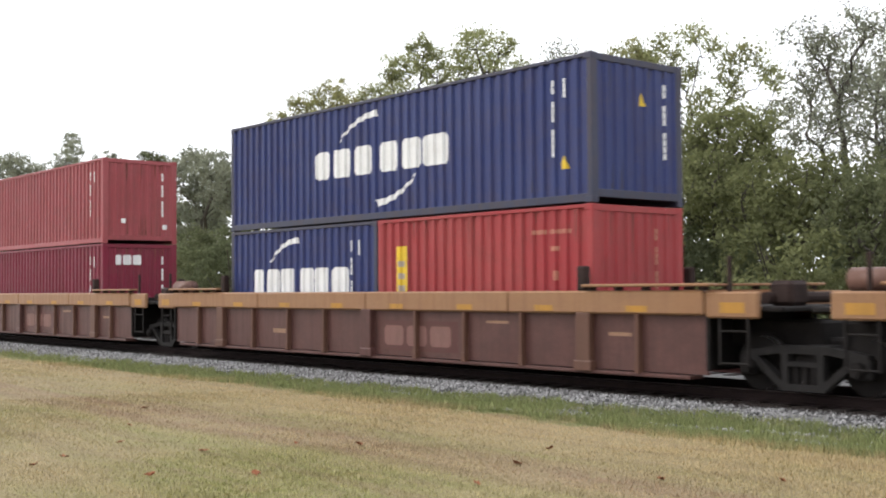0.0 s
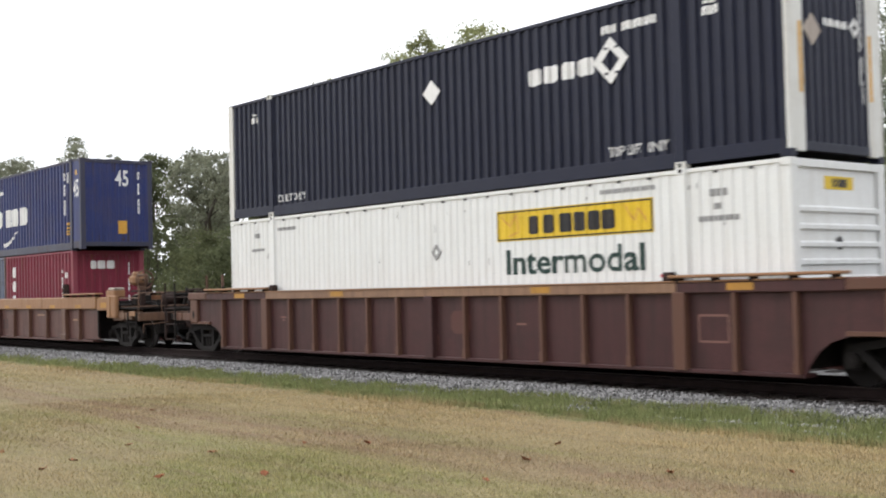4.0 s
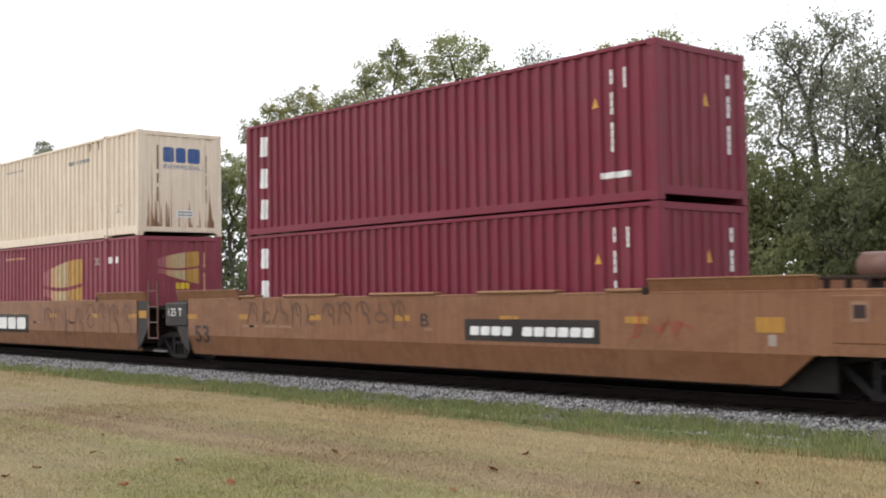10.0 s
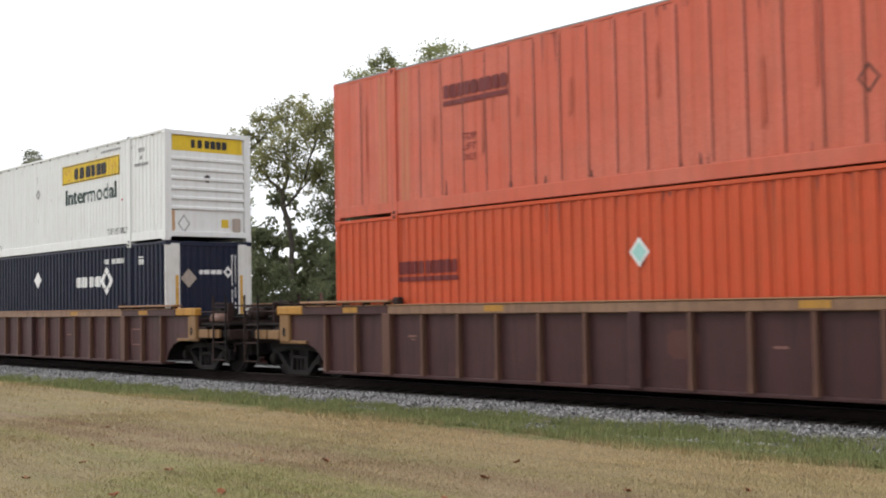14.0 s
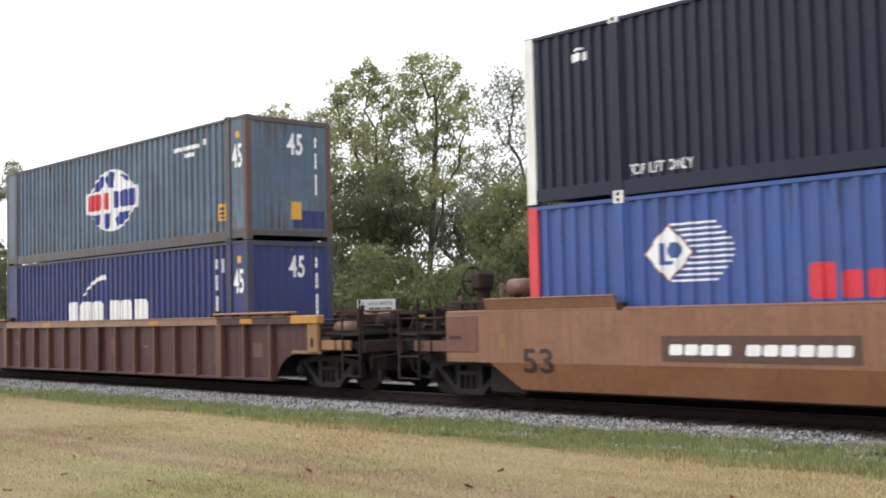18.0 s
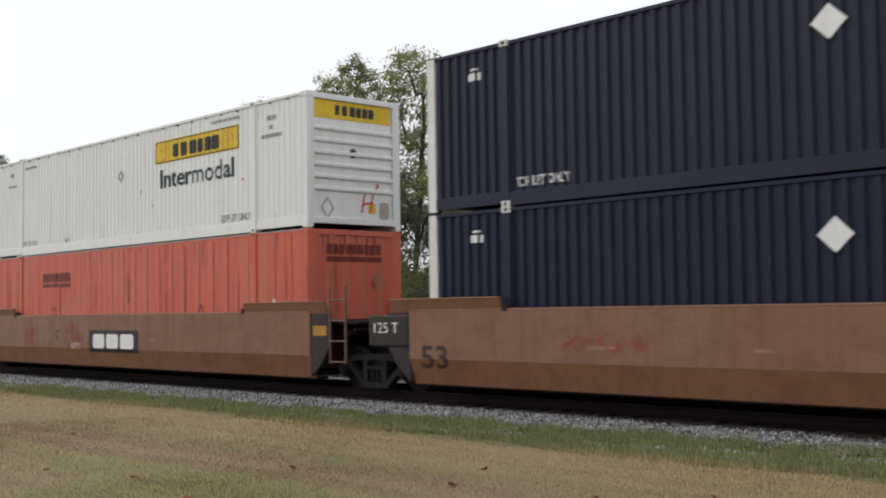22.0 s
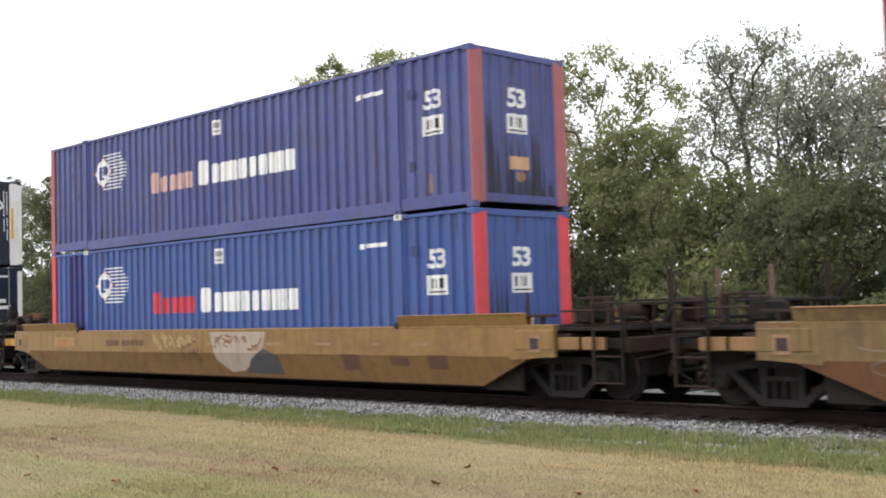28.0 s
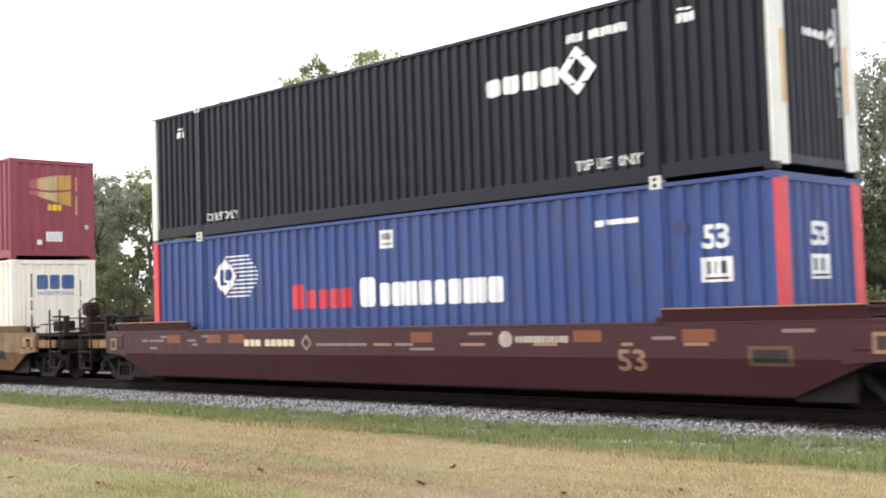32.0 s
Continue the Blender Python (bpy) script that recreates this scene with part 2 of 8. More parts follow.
M["ink_green"] = paint("dark_green_lettering", (0.022, 0.055, 0.05), (0.1, 0.12, 0.11), amount=0.2)
M["ink_yellow"] = paint("yellow_panel_paint", (0.76, 0.52, 0.03), (0.7, 0.55, 0.2), amount=0.25, spots=0.2)
M["pane_gold"] = paint("weathered_gold_paint", (0.50, 0.29, 0.075), (0.50, 0.36, 0.17), amount=0.35)
M["pane_cream"] = paint("weathered_cream_paint", (0.52, 0.40, 0.23), (0.46, 0.34, 0.24), amount=0.35)
M["ink_gold"] = paint("gold_panel_paint", (0.66, 0.36, 0.055), (0.62, 0.42, 0.18), amount=0.25)
M["ink_faded_peach"] = paint("faded_peach_lettering", (0.46, 0.19, 0.13), (0.42, 0.16, 0.12), amount=0.35)
M["ink_worn"] = paint("worn_tan_lettering", (0.30, 0.175, 0.11), (0.26, 0.15, 0.09), amount=0.4)
M["ink_brown_black"] = paint("brown_black_lettering", (0.040, 0.024, 0.024), (0.10, 0.06, 0.05), amount=0.3)
M["ink_peach"] = paint("pale_peach_paint", (0.58, 0.36, 0.20), (0.5, 0.34, 0.24), amount=0.3)
M["ink_grey"] = paint("faded_grey_lettering", (0.30, 0.30, 0.30), (0.4, 0.4, 0.4), amount=0.2)
M["ink_dark_red"] = paint("dark_red_lettering", (0.16, 0.022, 0.022), (0.25, 0.06, 0.05), amount=0.25)
M["ink_slate"] = paint("slate_lettering", (0.060, 0.070, 0.095), (0.15, 0.17, 0.2), amount=0.3)
M["ink_dull_red"] = paint("dull_red_lettering", (0.42, 0.09, 0.12), (0.5, 0.25, 0.27), amount=0.3)
M["ink_mint"] = paint("mint_placard", (0.35, 0.62, 0.58), (0.5, 0.6, 0.6), amount=0.2)
M["ink_pale_grey"] = paint("pale_worn_marking", (0.42, 0.36, 0.31), (0.4, 0.3, 0.25), amount=0.4)
M["plate_brown"] = paint("worn_brown_panel", (0.085, 0.052, 0.042), (0.13, 0.08, 0.06), dirt=(0.06, 0.035, 0.028), amount=0.5, faded=0.5)
M["plate_black"] = paint("black_plate", (0.022, 0.020, 0.020), (0.06, 0.05, 0.05), amount=0.25)


# ---- mesh builder ----
class Mb:
    """Collects polygons of one mesh."""

    def __init__(self):
        self.v, self.f = [], []

    def poly(self, pts):
        i = len(self.v)
        self.v += [tuple(p) for p in pts]
        self.f.append(tuple(range(i, i + len(pts))))
        return self

    def box(self, x0, y0, z0, x1, y1, z1, c=0.0):
        lo = (min(x0, x1), min(y0, y1), min(z0, z1))
        hi = (max(x0, x1), max(y0, y1), max(z0, z1))
        mid = [(a + b) / 2 for a, b in zip(lo, hi)]
        if c <= 0:
            pts = [(x, y, z) for x in (lo[0], hi[0]) for y in (lo[1], hi[1]) for z in (lo[2], hi[2])]
            quads = ((0, 1, 3, 2), (4, 6, 7, 5), (0, 4, 5, 1), (2, 3, 7, 6), (0, 2, 6, 4), (1, 5, 7, 3))
            i = len(self.v)
            self.v += pts
            self.f += [tuple(i + k for k in q) for q in quads]
            return self
        c = min(c, *[(b - a) * 0.45 for a, b in zip(lo, hi)])
        key = {}
        i = len(self.v)
        for sx in (0, 1):
            for sy in (0, 1):
                for sz in (0, 1):
                    s = (sx, sy, sz)
                    for a in range(3):
                        p = []
                        for k in range(3):
                            full = hi[k] if s[k] else lo[k]
                            inset = full - c if s[k] else full + c
                            p.append(full if k == a else inset)
                        key[s, a] = len(self.v)
                        self.v.append(tuple(p))
        faces = []
        for a in range(3):
            j, k = [n for n in range(3) if n != a]
            for s in (0, 1):
                ring = []
                for u, w in ((0, 0), (1, 0), (1, 1), (0, 1)):
                    t = [0, 0, 0]
                    t[a], t[j], t[k] = s, u, w
                    ring.append(key[tuple(t), a])
                faces.append(ring)
            for u in (0, 1):
                for w in (0, 1):
                    t0, t1 = [0, 0, 0], [0, 0, 0]
                    t0[a], t1[a] = 0, 1
                    t0[j] = t1[j] = u
                    t0[k] = t1[k] = w
                    faces.append([key[tuple(t0), j], key[tuple(t1), j], key[tuple(t1), k], key[tuple(t0), k]])
        for sx in (0, 1):
            for sy in (0, 1):
                for sz in (0, 1):
                    faces.append([key[(sx, sy, sz), a] for a in range(3)])
        for r in faces:
            pts = [Vector(self.v[n]) for n in r]
            cen = sum(pts, Vector()) / len(pts)
            nor = (pts[1] - pts[0]).cross(pts[2] - pts[0])
            if nor.dot(cen - Vector(mid)) < 0:
                r = r[::-1]
            self.f.append(tuple(r))
        return self

    def prism(self, ring, axis, lo, hi):
        """A flat outline (pairs in the two other axes, in x, y, z order) drawn out along an axis."""
        area = sum(a[0] * b[1] - a[1] * b[0] for a, b in zip(ring, ring[1:] + ring[:1]))
        if (area < 0) != (axis == "y"):
            ring = ring[::-1]
        mk = {"x": lambda p, t: (t, p[0], p[1]), "y": lambda p, t: (p[0], t, p[1]), "z": lambda p, t: (p[0], p[1], t)}[axis]
        i, n = len(self.v), len(ring)
        self.v += [mk(p, lo) for p in ring] + [mk(p, hi) for p in ring]
        self.f.append(tuple(range(i + n - 1, i - 1, -1)))
        self.f.append(tuple(range(i + n, i + 2 * n)))
        for k in range(n):
            self.f.append((i + k, i + (k + 1) % n, i + n + (k + 1) % n, i + n + k))
        return self

    def cyl(self, p0, p1, r, n=10, r1=None):
        p0, p1 = Vector(p0), Vector(p1)
        r1 = r if r1 is None else r1
        d = (p1 - p0).normalized()
        u = d.orthogonal().normalized()
        w = d.cross(u)
        i = len(self.v)
        for p, q in ((p0, r), (p1, r1)):
            for k in range(n):
                a = 2 * math.pi * k / n
                self.v.append(tuple(p + u * (q * math.cos(a)) + w * (q * math.sin(a))))
        self.f.append(tuple(range(i + n - 1, i - 1, -1)))
        self.f.append(tuple(range(i + n, i + 2 * n)))
        for k in range(n):
            self.f.append((i + k, i + (k + 1) % n, i + n + (k + 1) % n, i + n + k))
        return self

    def ring(self, cen, axis, r, tube, n=18, m=6):
        """A torus round an axis ("x" or "y")."""
        i = len(self.v)
        for a in range(n):
            t = 2 * math.pi * a / n
            for b in range(m):
                s = 2 * math.pi * b / m
                rr, h = r + tube * math.cos(s), tube * math.sin(s)
                if axis == "x":
                    self.v.append((cen[0] + h, cen[1] + rr * math.cos(t), cen[2] + rr * math.sin(t)))
                else:
                    self.v.append((cen[0] + rr * math.cos(t), cen[1] + h, cen[2] + rr * math.sin(t)))
        for a in range(n):
            for b in range(m):
                q = [i + a * m + b, i + a * m + (b + 1) % m, i + ((a + 1) % n) * m + (b + 1) % m, i + ((a + 1) % n) * m + b]
                self.f.append(tuple(q))
        return self

    def weld(self):
        """Joins corners that share a place."""
        seen, at, v = {}, [], []
        for p in self.v:
            k = (round(p[0], 4), round(p[1], 4), round(p[2], 4))
            if k not in seen:
                seen[k] = len(v)
                v.append(p)
            at.append(seen[k])
        faces = [tuple(dict.fromkeys(at[i] for i in f)) for f in self.f]
        self.v, self.f = v, [f for f in faces if len(f) > 2]
        return self

    def mesh(self, name, material, smooth=False):
        me = bpy.data.meshes.new(name)
        me.from_pydata(self.v, [], self.f)
        me.materials.append(material)
        if smooth:
            me.shade_smooth()
        me.update()
        return me


def part(name, mb, material, parent, label="", smooth=False):
    me = mb if isinstance(mb, bpy.types.Mesh) else mb.mesh(name, material, smooth)
    ob = new(name, me)
    ob.parent = parent
    if label:
        ob["label"] = label
    return ob


def thing(name, label, category, group="", kind=""):
    return tagged(new(name), label, category, group, kind)


# ---- train motion: every vehicle and load shares one run along the line ----
MOVING = []


# Metres by which the pull of the engines sets the train ahead or back, every half second.
SURGE = (0.01, 0.04, 0.06, 0.03, -0.04, -0.07, -0.05, -0.00, 0.05, 0.11, 0.13, 0.08, 0.03, 0.01, 0.01, 0.10, 0.26, 0.39, 0.44, 0.44, 0.34, 0.11, -0.10, -0.13, -0.14, -0.24, -0.29, -0.27, -0.30, -0.35, -0.40, -0.41, -0.31, -0.16, -0.04, 0.00, 0.01, 0.03, 0.05, 0.01, -0.03, -0.01, 0.08, 0.16, 0.19, 0.21, 0.21, 0.22, 0.28, 0.33, 0.33, 0.30, 0.31, 0.30, 0.23, 0.12, 0.01, -0.06, -0.11, -0.26, -0.43, -0.52, -0.58, -0.62, -0.66)


def run_of(t):
    k = min(int(t * 2), 63)
    u = t * 2 - k
    return 10.785 * t - 0.02044 * t * t + 0.00034 * t ** 3 + SURGE[k] * (1 - u) + SURGE[k + 1] * u


def moves(ob, x, z):
    """Registers a thing that stands at x along the train at the start."""
    ob.matrix_world = pose(x, TRACK_Y, z)
    MOVING.append((ob, x, z))
    return ob


# ---- painted shapes that follow a corrugated sheet ----
def clip_strip(poly, a, b):
    """The part of a flat convex outline between two upright lines."""
    for lim, keep_low in ((a, False), (b, True)):
        out = []
        for i, p in enumerate(poly):
            q = poly[(i + 1) % len(poly)]
            pin = p[0] <= lim if keep_low else p[0] >= lim
            qin = q[0] <= lim if keep_low else q[0] >= lim
            if pin:
                out.append(p)
            if pin != qin:
                t = (lim - p[0]) / (q[0] - p[0])
                out.append((lim, p[1] + t * (q[1] - p[1])))
        poly = out
        if len(poly) < 3:
            return []
    return poly


def rect(x0, z0, x1, z1):
    return [(x0, z0), (x1, z0), (x1, z1), (x0, z1)]


def octa(x0, z0, x1, z1, c):
    return [(x0 + c, z0), (x1 - c, z0), (x1, z0 + c), (x1, z1 - c), (x1 - c, z1), (x0 + c, z1), (x0, z1 - c), (x0, z0 + c)]


def diamond(cx, cz, hw, hh):
    return [(cx - hw, cz), (cx, cz - hh), (cx + hw, cz), (cx, cz + hh)]


def oval(cx, cz, hw, hh, n=28):
    return [(cx + hw * math.cos(2 * math.pi * k / n), cz + hh * math.sin(2 * math.pi * k / n)) for k in range(n)]


def diamond_ring(cx, cz, hw, hh, t):
    o, i = diamond(cx, cz, hw, hh), diamond(cx, cz, hw * t, hh * t)
    return [[o[k], o[(k + 1) % 4], i[(k + 1) % 4], i[k]] for k in range(4)]


def blocks(x0, x1, z0, z1, widths, slot=True, slant=0.0):
    """A row of plain blocks, one for each character of a mark; a negative width is a space."""
    total = sum(abs(w) for w in widths)
    k = (x1 - x0) / total
    out, x = [], x0
    h = z1 - z0
    for at, w in enumerate(widths):
        if w > 0:
            a, b = x + 0.07 * w * k, x + 0.93 * w * k
            ww = b - a
            if slot:
                rings = [octa(a, z0, b, z1, min(ww, h) * 0.13)]
            else:
                rings = [octa(a, z0, b, z1, min(ww, h) * 0.16)]
            for r in rings:
                out.append([(p[0] + slant * (p[1] - z0), p[1]) for p in r])
        x += abs(w) * k
    return out


def column(x0, x1, z0, z1, n):
    """A thin upright line of small marks in three groups."""
    s = (z1 - z0) / n
    x0, x1 = x0 * 0.8 + x1 * 0.2, x0 * 0.2 + x1 * 0.8
    return [rect(x0, z0 + i * s + 0.05 * s, x1, z0 + (i + 0.95) * s) for i in range(n) if i not in (4, 8)]


def swoosh(p0, p1, bulge, w0, w1, n=10):
    """A curved stroke that swells from one end to the other."""
    out, last = [], None
    d = Vector((p1[0] - p0[0], p1[1] - p0[1]))
    nrm = Vector((-d.y, d.x)).normalized()
    for i in range(n + 1):
        t = i / n
        c = Vector(p0) + d * t + nrm * (bulge * 4 * t * (1 - t))
        w = w0 + (w1 - w0) * t
        a, b = c + nrm * w, c - nrm * w
        if last:
            out.append([tuple(last[1]), tuple(b), tuple(a), tuple(last[0])])
        last = (a, b)
    return out


def stroke(pts, w):
    """A hand-drawn line of even width through points."""
    out = []
    for p, q in zip(pts, pts[1:]):
        d = Vector((q[0] - p[0], q[1] - p[1]))
        if d.length < 1e-6:
            continue
        n = Vector((-d.y, d.x)).normalized() * w
        p, q = Vector(p), Vector(q)
        out.append([tuple(p - n), tuple(q - n), tuple(q + n), tuple(p + n)])
    return out


TEXTS = {}


def words(text, x0, z0, height, width=None, slant=0.0, bold=0.0):
    """Outlines of readable plain words in the built-in font, fitted to a height and width."""
    if (text, bold) not in TEXTS:
        cu = bpy.data.curves.new("words", "FONT")
        cu.body, cu.resolution_u, cu.offset = text, 3, bold
        ob = new("words", cu)
        me = bpy.data.meshes.new_from_object(ob)
        me.calc_loop_triangles()
        co = [v.co.copy() for v in me.vertices]
        TEXTS[text, bold] = [[(co[i].x, co[i].y) for i in t.vertices] for t in me.loop_triangles]
        bpy.data.objects.remove(ob)
        bpy.data.curves.remove(cu)
        bpy.data.meshes.remove(me)
    tris = TEXTS[text, bold]
    xs = [p[0] for t in tris for p in t]
    zs = [p[1] for t in tris for p in t]
    lx, hx, lz, hz = min(xs), max(xs), min(zs), max(zs)
    kz = height / (hz - lz)
    kx = kz if width is None else width / (hx - lx)
    return [[(x0 + (p[0] - lx) * kx + slant * (p[1] - lz) * kz, z0 + (p[1] - lz) * kz) for p in t] for t in tris]


class Sheet:
    """A profile of pressed ribs along a run from a to b: how far the sheet stands in from its outer face."""

    def __init__(self, a, b, pitch, depth, outer=0.34, slope=0.10):
        self.x, self.d = [a], [0.0]
        n = max(1, round((b - a) / pitch)) if pitch else 0
        p = (b - a) / n if n else 0
        for k in range(n):
            o = a + k * p
            h = outer / 2
            for u, v in ((h, 0.0), (h + slope, depth), (1 - h - slope, depth), (1 - h, 0.0)):
                self.x.append(o + u * p)
                self.d.append(v)
        self.x.append(b)
        self.d.append(0.0)

    def add_to(self, mb, put, z0, z1):
        for (xa, da), (xb, db) in zip(zip(self.x, self.d), zip(self.x[1:], self.d[1:])):
            mb.poly([put(xa, z0, da), put(xb, z0, db), put(xb, z1, db), put(xa, z1, da)])

    def drape(self, mb, polys, put, lift=0.004):
        xs = [-99] + self.x + [99]
        ds = [self.d[0]] + self.d + [self.d[-1]]
        for poly in polys:
            if sum(a[0] * b[1] - a[1] * b[0] for a, b in zip(poly, poly[1:] + poly[:1])) < 0:
                poly = poly[::-1]
            lo, hi = min(p[0] for p in poly), max(p[0] for p in poly)
            for k in range(len(xs) - 1):
                if xs[k + 1] <= lo or xs[k] >= hi:
                    continue
                c = clip_strip(poly, xs[k], xs[k + 1])
                if len(c) >= 3:
                    w = xs[k + 1] - xs[k]
                    mb.poly([put(x, z, ds[k] + (ds[k + 1] - ds[k]) * (x - xs[k]) / w - lift) for x, z in c])


# ---- shipping containers ----
class Box:
    """One container: its size, its sheets and the helpers that paint on them."""

    def __init__(self, length, height, width, label, body, frame=None, post=None, pitch=0.278, depth=0.046, end="ribs", end_post=0.16,
                 side_post=0.12, end_pitch=0.25, lift_posts=False, post_label=""):
        self.L, self.H, self.W = length, height, width
        frame = frame or body
        post = post or frame
        self.ob = ob = thing("shipping_container", label, "container", "stacked containers")
        l, h, w = length / 2, height, width / 2
        sp = side_post
        self.side = Sheet(-l + sp, l - sp, pitch, depth) if not lift_posts else None
        yn = -w + 0.010

        def near(x, z, d):
            return (x, yn + d, z)

        self.near = near
        base = 0.15 if not lift_posts else 0.24
        if lift_posts:
            lp = 6.10
            plain_end = 0 if l < 7 else pitch
            s = [Sheet(-l + sp, -lp - 0.09, plain_end, depth), Sheet(-lp + 0.09, lp - 0.09, pitch, depth), Sheet(lp + 0.09, l - sp, plain_end, depth)]
            self.side = Sheet(0, 1, 0, 0)
            self.side.x = s[0].x + s[1].x + s[2].x
            self.side.d = s[0].d + s[1].d + s[2].d
        else:
            s = [self.side]
        for far in (False, True):
            mb = Mb()
            for k in s:
                k.add_to(mb, (lambda x, z, d: (-x, w - 0.010 - d, z)) if far else near, base, h - 0.07)
            part("side_panel", mb, body, ob)
        part("roof", Mb().box(-l + 0.05, -w + 0.05, h - 0.06, l - 0.05, w - 0.05, h - 0.02), body, ob)
        part("underside", Mb().box(-l + 0.08, -w + 0.08, 0.12, l - 0.08, w - 0.08, 0.16), M["steel"], ob)
        for sy in (-1, 1):
            part("top_rail", Mb().box(-l + 0.1, sy * (w + 0.004), h - 0.075, l - 0.1, sy * (w - 0.06), h - 0.008, 0.008), frame, ob)
            mb = Mb()
            if lift_posts:
                mb.box(-lp, sy * (w + 0.012), 0.01, lp, sy * (w - 0.07), base + 0.01, 0.008)
                mb.box(-l + 0.05, sy * (w - 0.004), 0.05, -lp, sy * (w - 0.07), base + 0.03, 0.008)
                mb.box(lp, sy * (w - 0.004), 0.05, l - 0.05, sy * (w - 0.07), base + 0.03, 0.008)
            else:
                mb.box(-l + 0.1, sy * (w - 0.004), 0.02, l - 0.1, sy * (w - 0.06), base + 0.01, 0.008)
            part("bottom_rail", mb, frame, ob)
            for sx in (-1, 1):
                mb = Mb()
                mb.box(sx * l, sy * w, 0.08, sx * (l - sp), sy * (w - end_post), h - 0.06, 0.012)
                part("corner_post", mb, post, ob, post_label)
                for z in (0.0, h - 0.118):
                    part("corner_casting", Mb().box(sx * (l + 0.004), sy * (w + 0.004), z, sx * (l - 0.18), sy * (w - 0.162), z + 0.118, 0.01), post if not lift_posts else frame, ob)
                if lift_posts:
                    part("lifting_post", Mb().box(sx * (lp - 0.09), sy * (w + 0.024), 0.0, sx * (lp + 0.09), sy * (w - 0.06), h - 0.01, 0.008), frame, ob)
                    for z in (-0.02, h - 0.10):
                        part("lifting_socket", Mb().box(sx * (lp - 0.10), sy * (w + 0.030), z, sx * (lp + 0.10), sy * (w - 0.14), z + 0.12, 0.01), M["post_white"] if post is M["post_white"] or post is M["post_red"] else frame, ob)
                        if sy < 0:
                            ring = octa(sx * lp - 0.035, z + 0.03, sx * lp + 0.035, z + 0.095, 0.015)
                            part("socket_hole", Mb().prism(ring, "y", -w - 0.033, -w - 0.029), M["rubber"], ob)
        # ends
        ep = end_post
        xe = l - 0.012
        self.end = Sheet(-w + ep, w - ep, end_pitch, 0.03)

        def right(y, z, d):
            return (xe - d, y, z)

        self.right = right
        part("front_panel", Mb().box(-l + 0.03, -w + 0.1, 0.12, -l + 0.06, w - 0.1, h - 0.05), body, ob)
        for z0, z1 in ((0.10, 0.24), (h - 0.13, h - 0.01)):
            part("end_rail", Mb().box(l - 0.003, -w + 0.12, z0, l - 0.09, w - 0.12, z1, 0.008), frame, ob)
        mb = Mb()
        if end == "ribs":
            self.end.add_to(mb, right, 0.2, h - 0.1)
            part("end_panel", mb, body, ob)
        elif end == "ridges":
            self.end = Sheet(-w + ep, w - ep, 0, 0)
            zs = Sheet(0.72, h - 0.62, (h - 1.34) / 6, -0.05, 0.55, 0.12)
            for (za, da), (zb, db) in zip(zip(zs.x, zs.d), zip(zs.x[1:], zs.d[1:])):
                mb.poly([(xe + -da - 0.05, -w + ep, za), (xe - da - 0.05, w - ep, za), (xe - db - 0.05, w - ep, zb), (xe - db - 0.05, -w + ep, zb)])
            mb.poly([(xe - 0.05, -w + ep, 0.2), (xe - 0.05, w - ep, 0.2), (xe - 0.05, w - ep, 0.72), (xe - 0.05, -w + ep, 0.72)])
            mb.poly([(xe - 0.05, -w + ep, h - 0.62), (xe - 0.05, w - ep, h - 0.62), (xe - 0.05, w - ep, h - 0.1), (xe - 0.05, -w + ep, h - 0.1)])
            part("end_panel", mb, body, ob)
            self.right = lambda y, z, d: (xe - 0.05 - d, y, z)
        elif end == "doors":
            self.end = Sheet(-w + ep, w - ep, 0, 0)
            for sy in (-1, 1):
                y0, y1 = sy * 0.012, sy * (w - ep)
                d = part("door", Mb().box(xe - 0.05, y0, 0.2, xe - 0.02, y1, h - 0.13, 0.006), body, ob)
                for z in (0.55, 1.12, 1.70, 2.25):
                    part("door_rib", Mb().box(xe - 0.02, y0 + sy * 0.05, z, xe + 0.006, y1 - sy * 0.05, z + 0.20, 0.02), body, d)
                for k in (0.3, 0.72):
                    y = y0 + (y1 - y0) * k
                    part("lock_bar", Mb().cyl((xe + 0.03, y, 0.12), (xe + 0.03, y, h - 0.1), 0.019, 8), M["ink_grey"], d, "galvanised lock rod")
                    part("lock_handle", Mb().box(xe + 0.03, y - 0.02, 1.02, xe + 0.055, y + sy * 0.35, 1.06, 0.006), M["ink_grey"], d)
            self.right = lambda y, z, d: (xe + 0.012 - d, y, z)

    def on_side(self, name, polys, mat, label="", lift=0.004):
        self.paint(name, polys, mat, label, lift, self.side, self.near)

    def paint(self, name, polys, mat, label, lift, sheet, put):
        """Large marks are a part each; the shapes of small ones stay together."""
        single = name in ("lettering", "emblem") and len(polys) < 16 and "stroke" not in label and "word" not in label and "ring" not in label
        flat = name == "placard" or "diamond ring" in label
        for group in ([[p] for p in polys] if single else [polys]):
            mb = Mb()
            if flat:
                # a thin plate on the crests of the ribs
                for p in group:
                    if sum(a[0] * c[1] - a[1] * c[0] for a, c in zip(p, p[1:] + p[:1])) < 0:
                        p = p[::-1]
                    face, back = [put(x, z, -lift) for x, z in p], [put(x, z, 0.004) for x, z in p]
                    mb.poly(face)
                    mb.poly(back[::-1])
                    for k in range(len(p)):
                        j = (k + 1) % len(p)
                        mb.poly([face[j], face[k], back[k], back[j]])
            else:
                sheet.drape(mb, group, put, lift)
            ob = part(name, mb.weld(), M[mat], self.ob, label)
            if len(group) > 1:
                ob["kind"] = "stuff"

    def on_end(self, name, polys, mat, label="", lift=0.004):
        self.paint(name, polys, mat, label, lift, self.end, self.right)


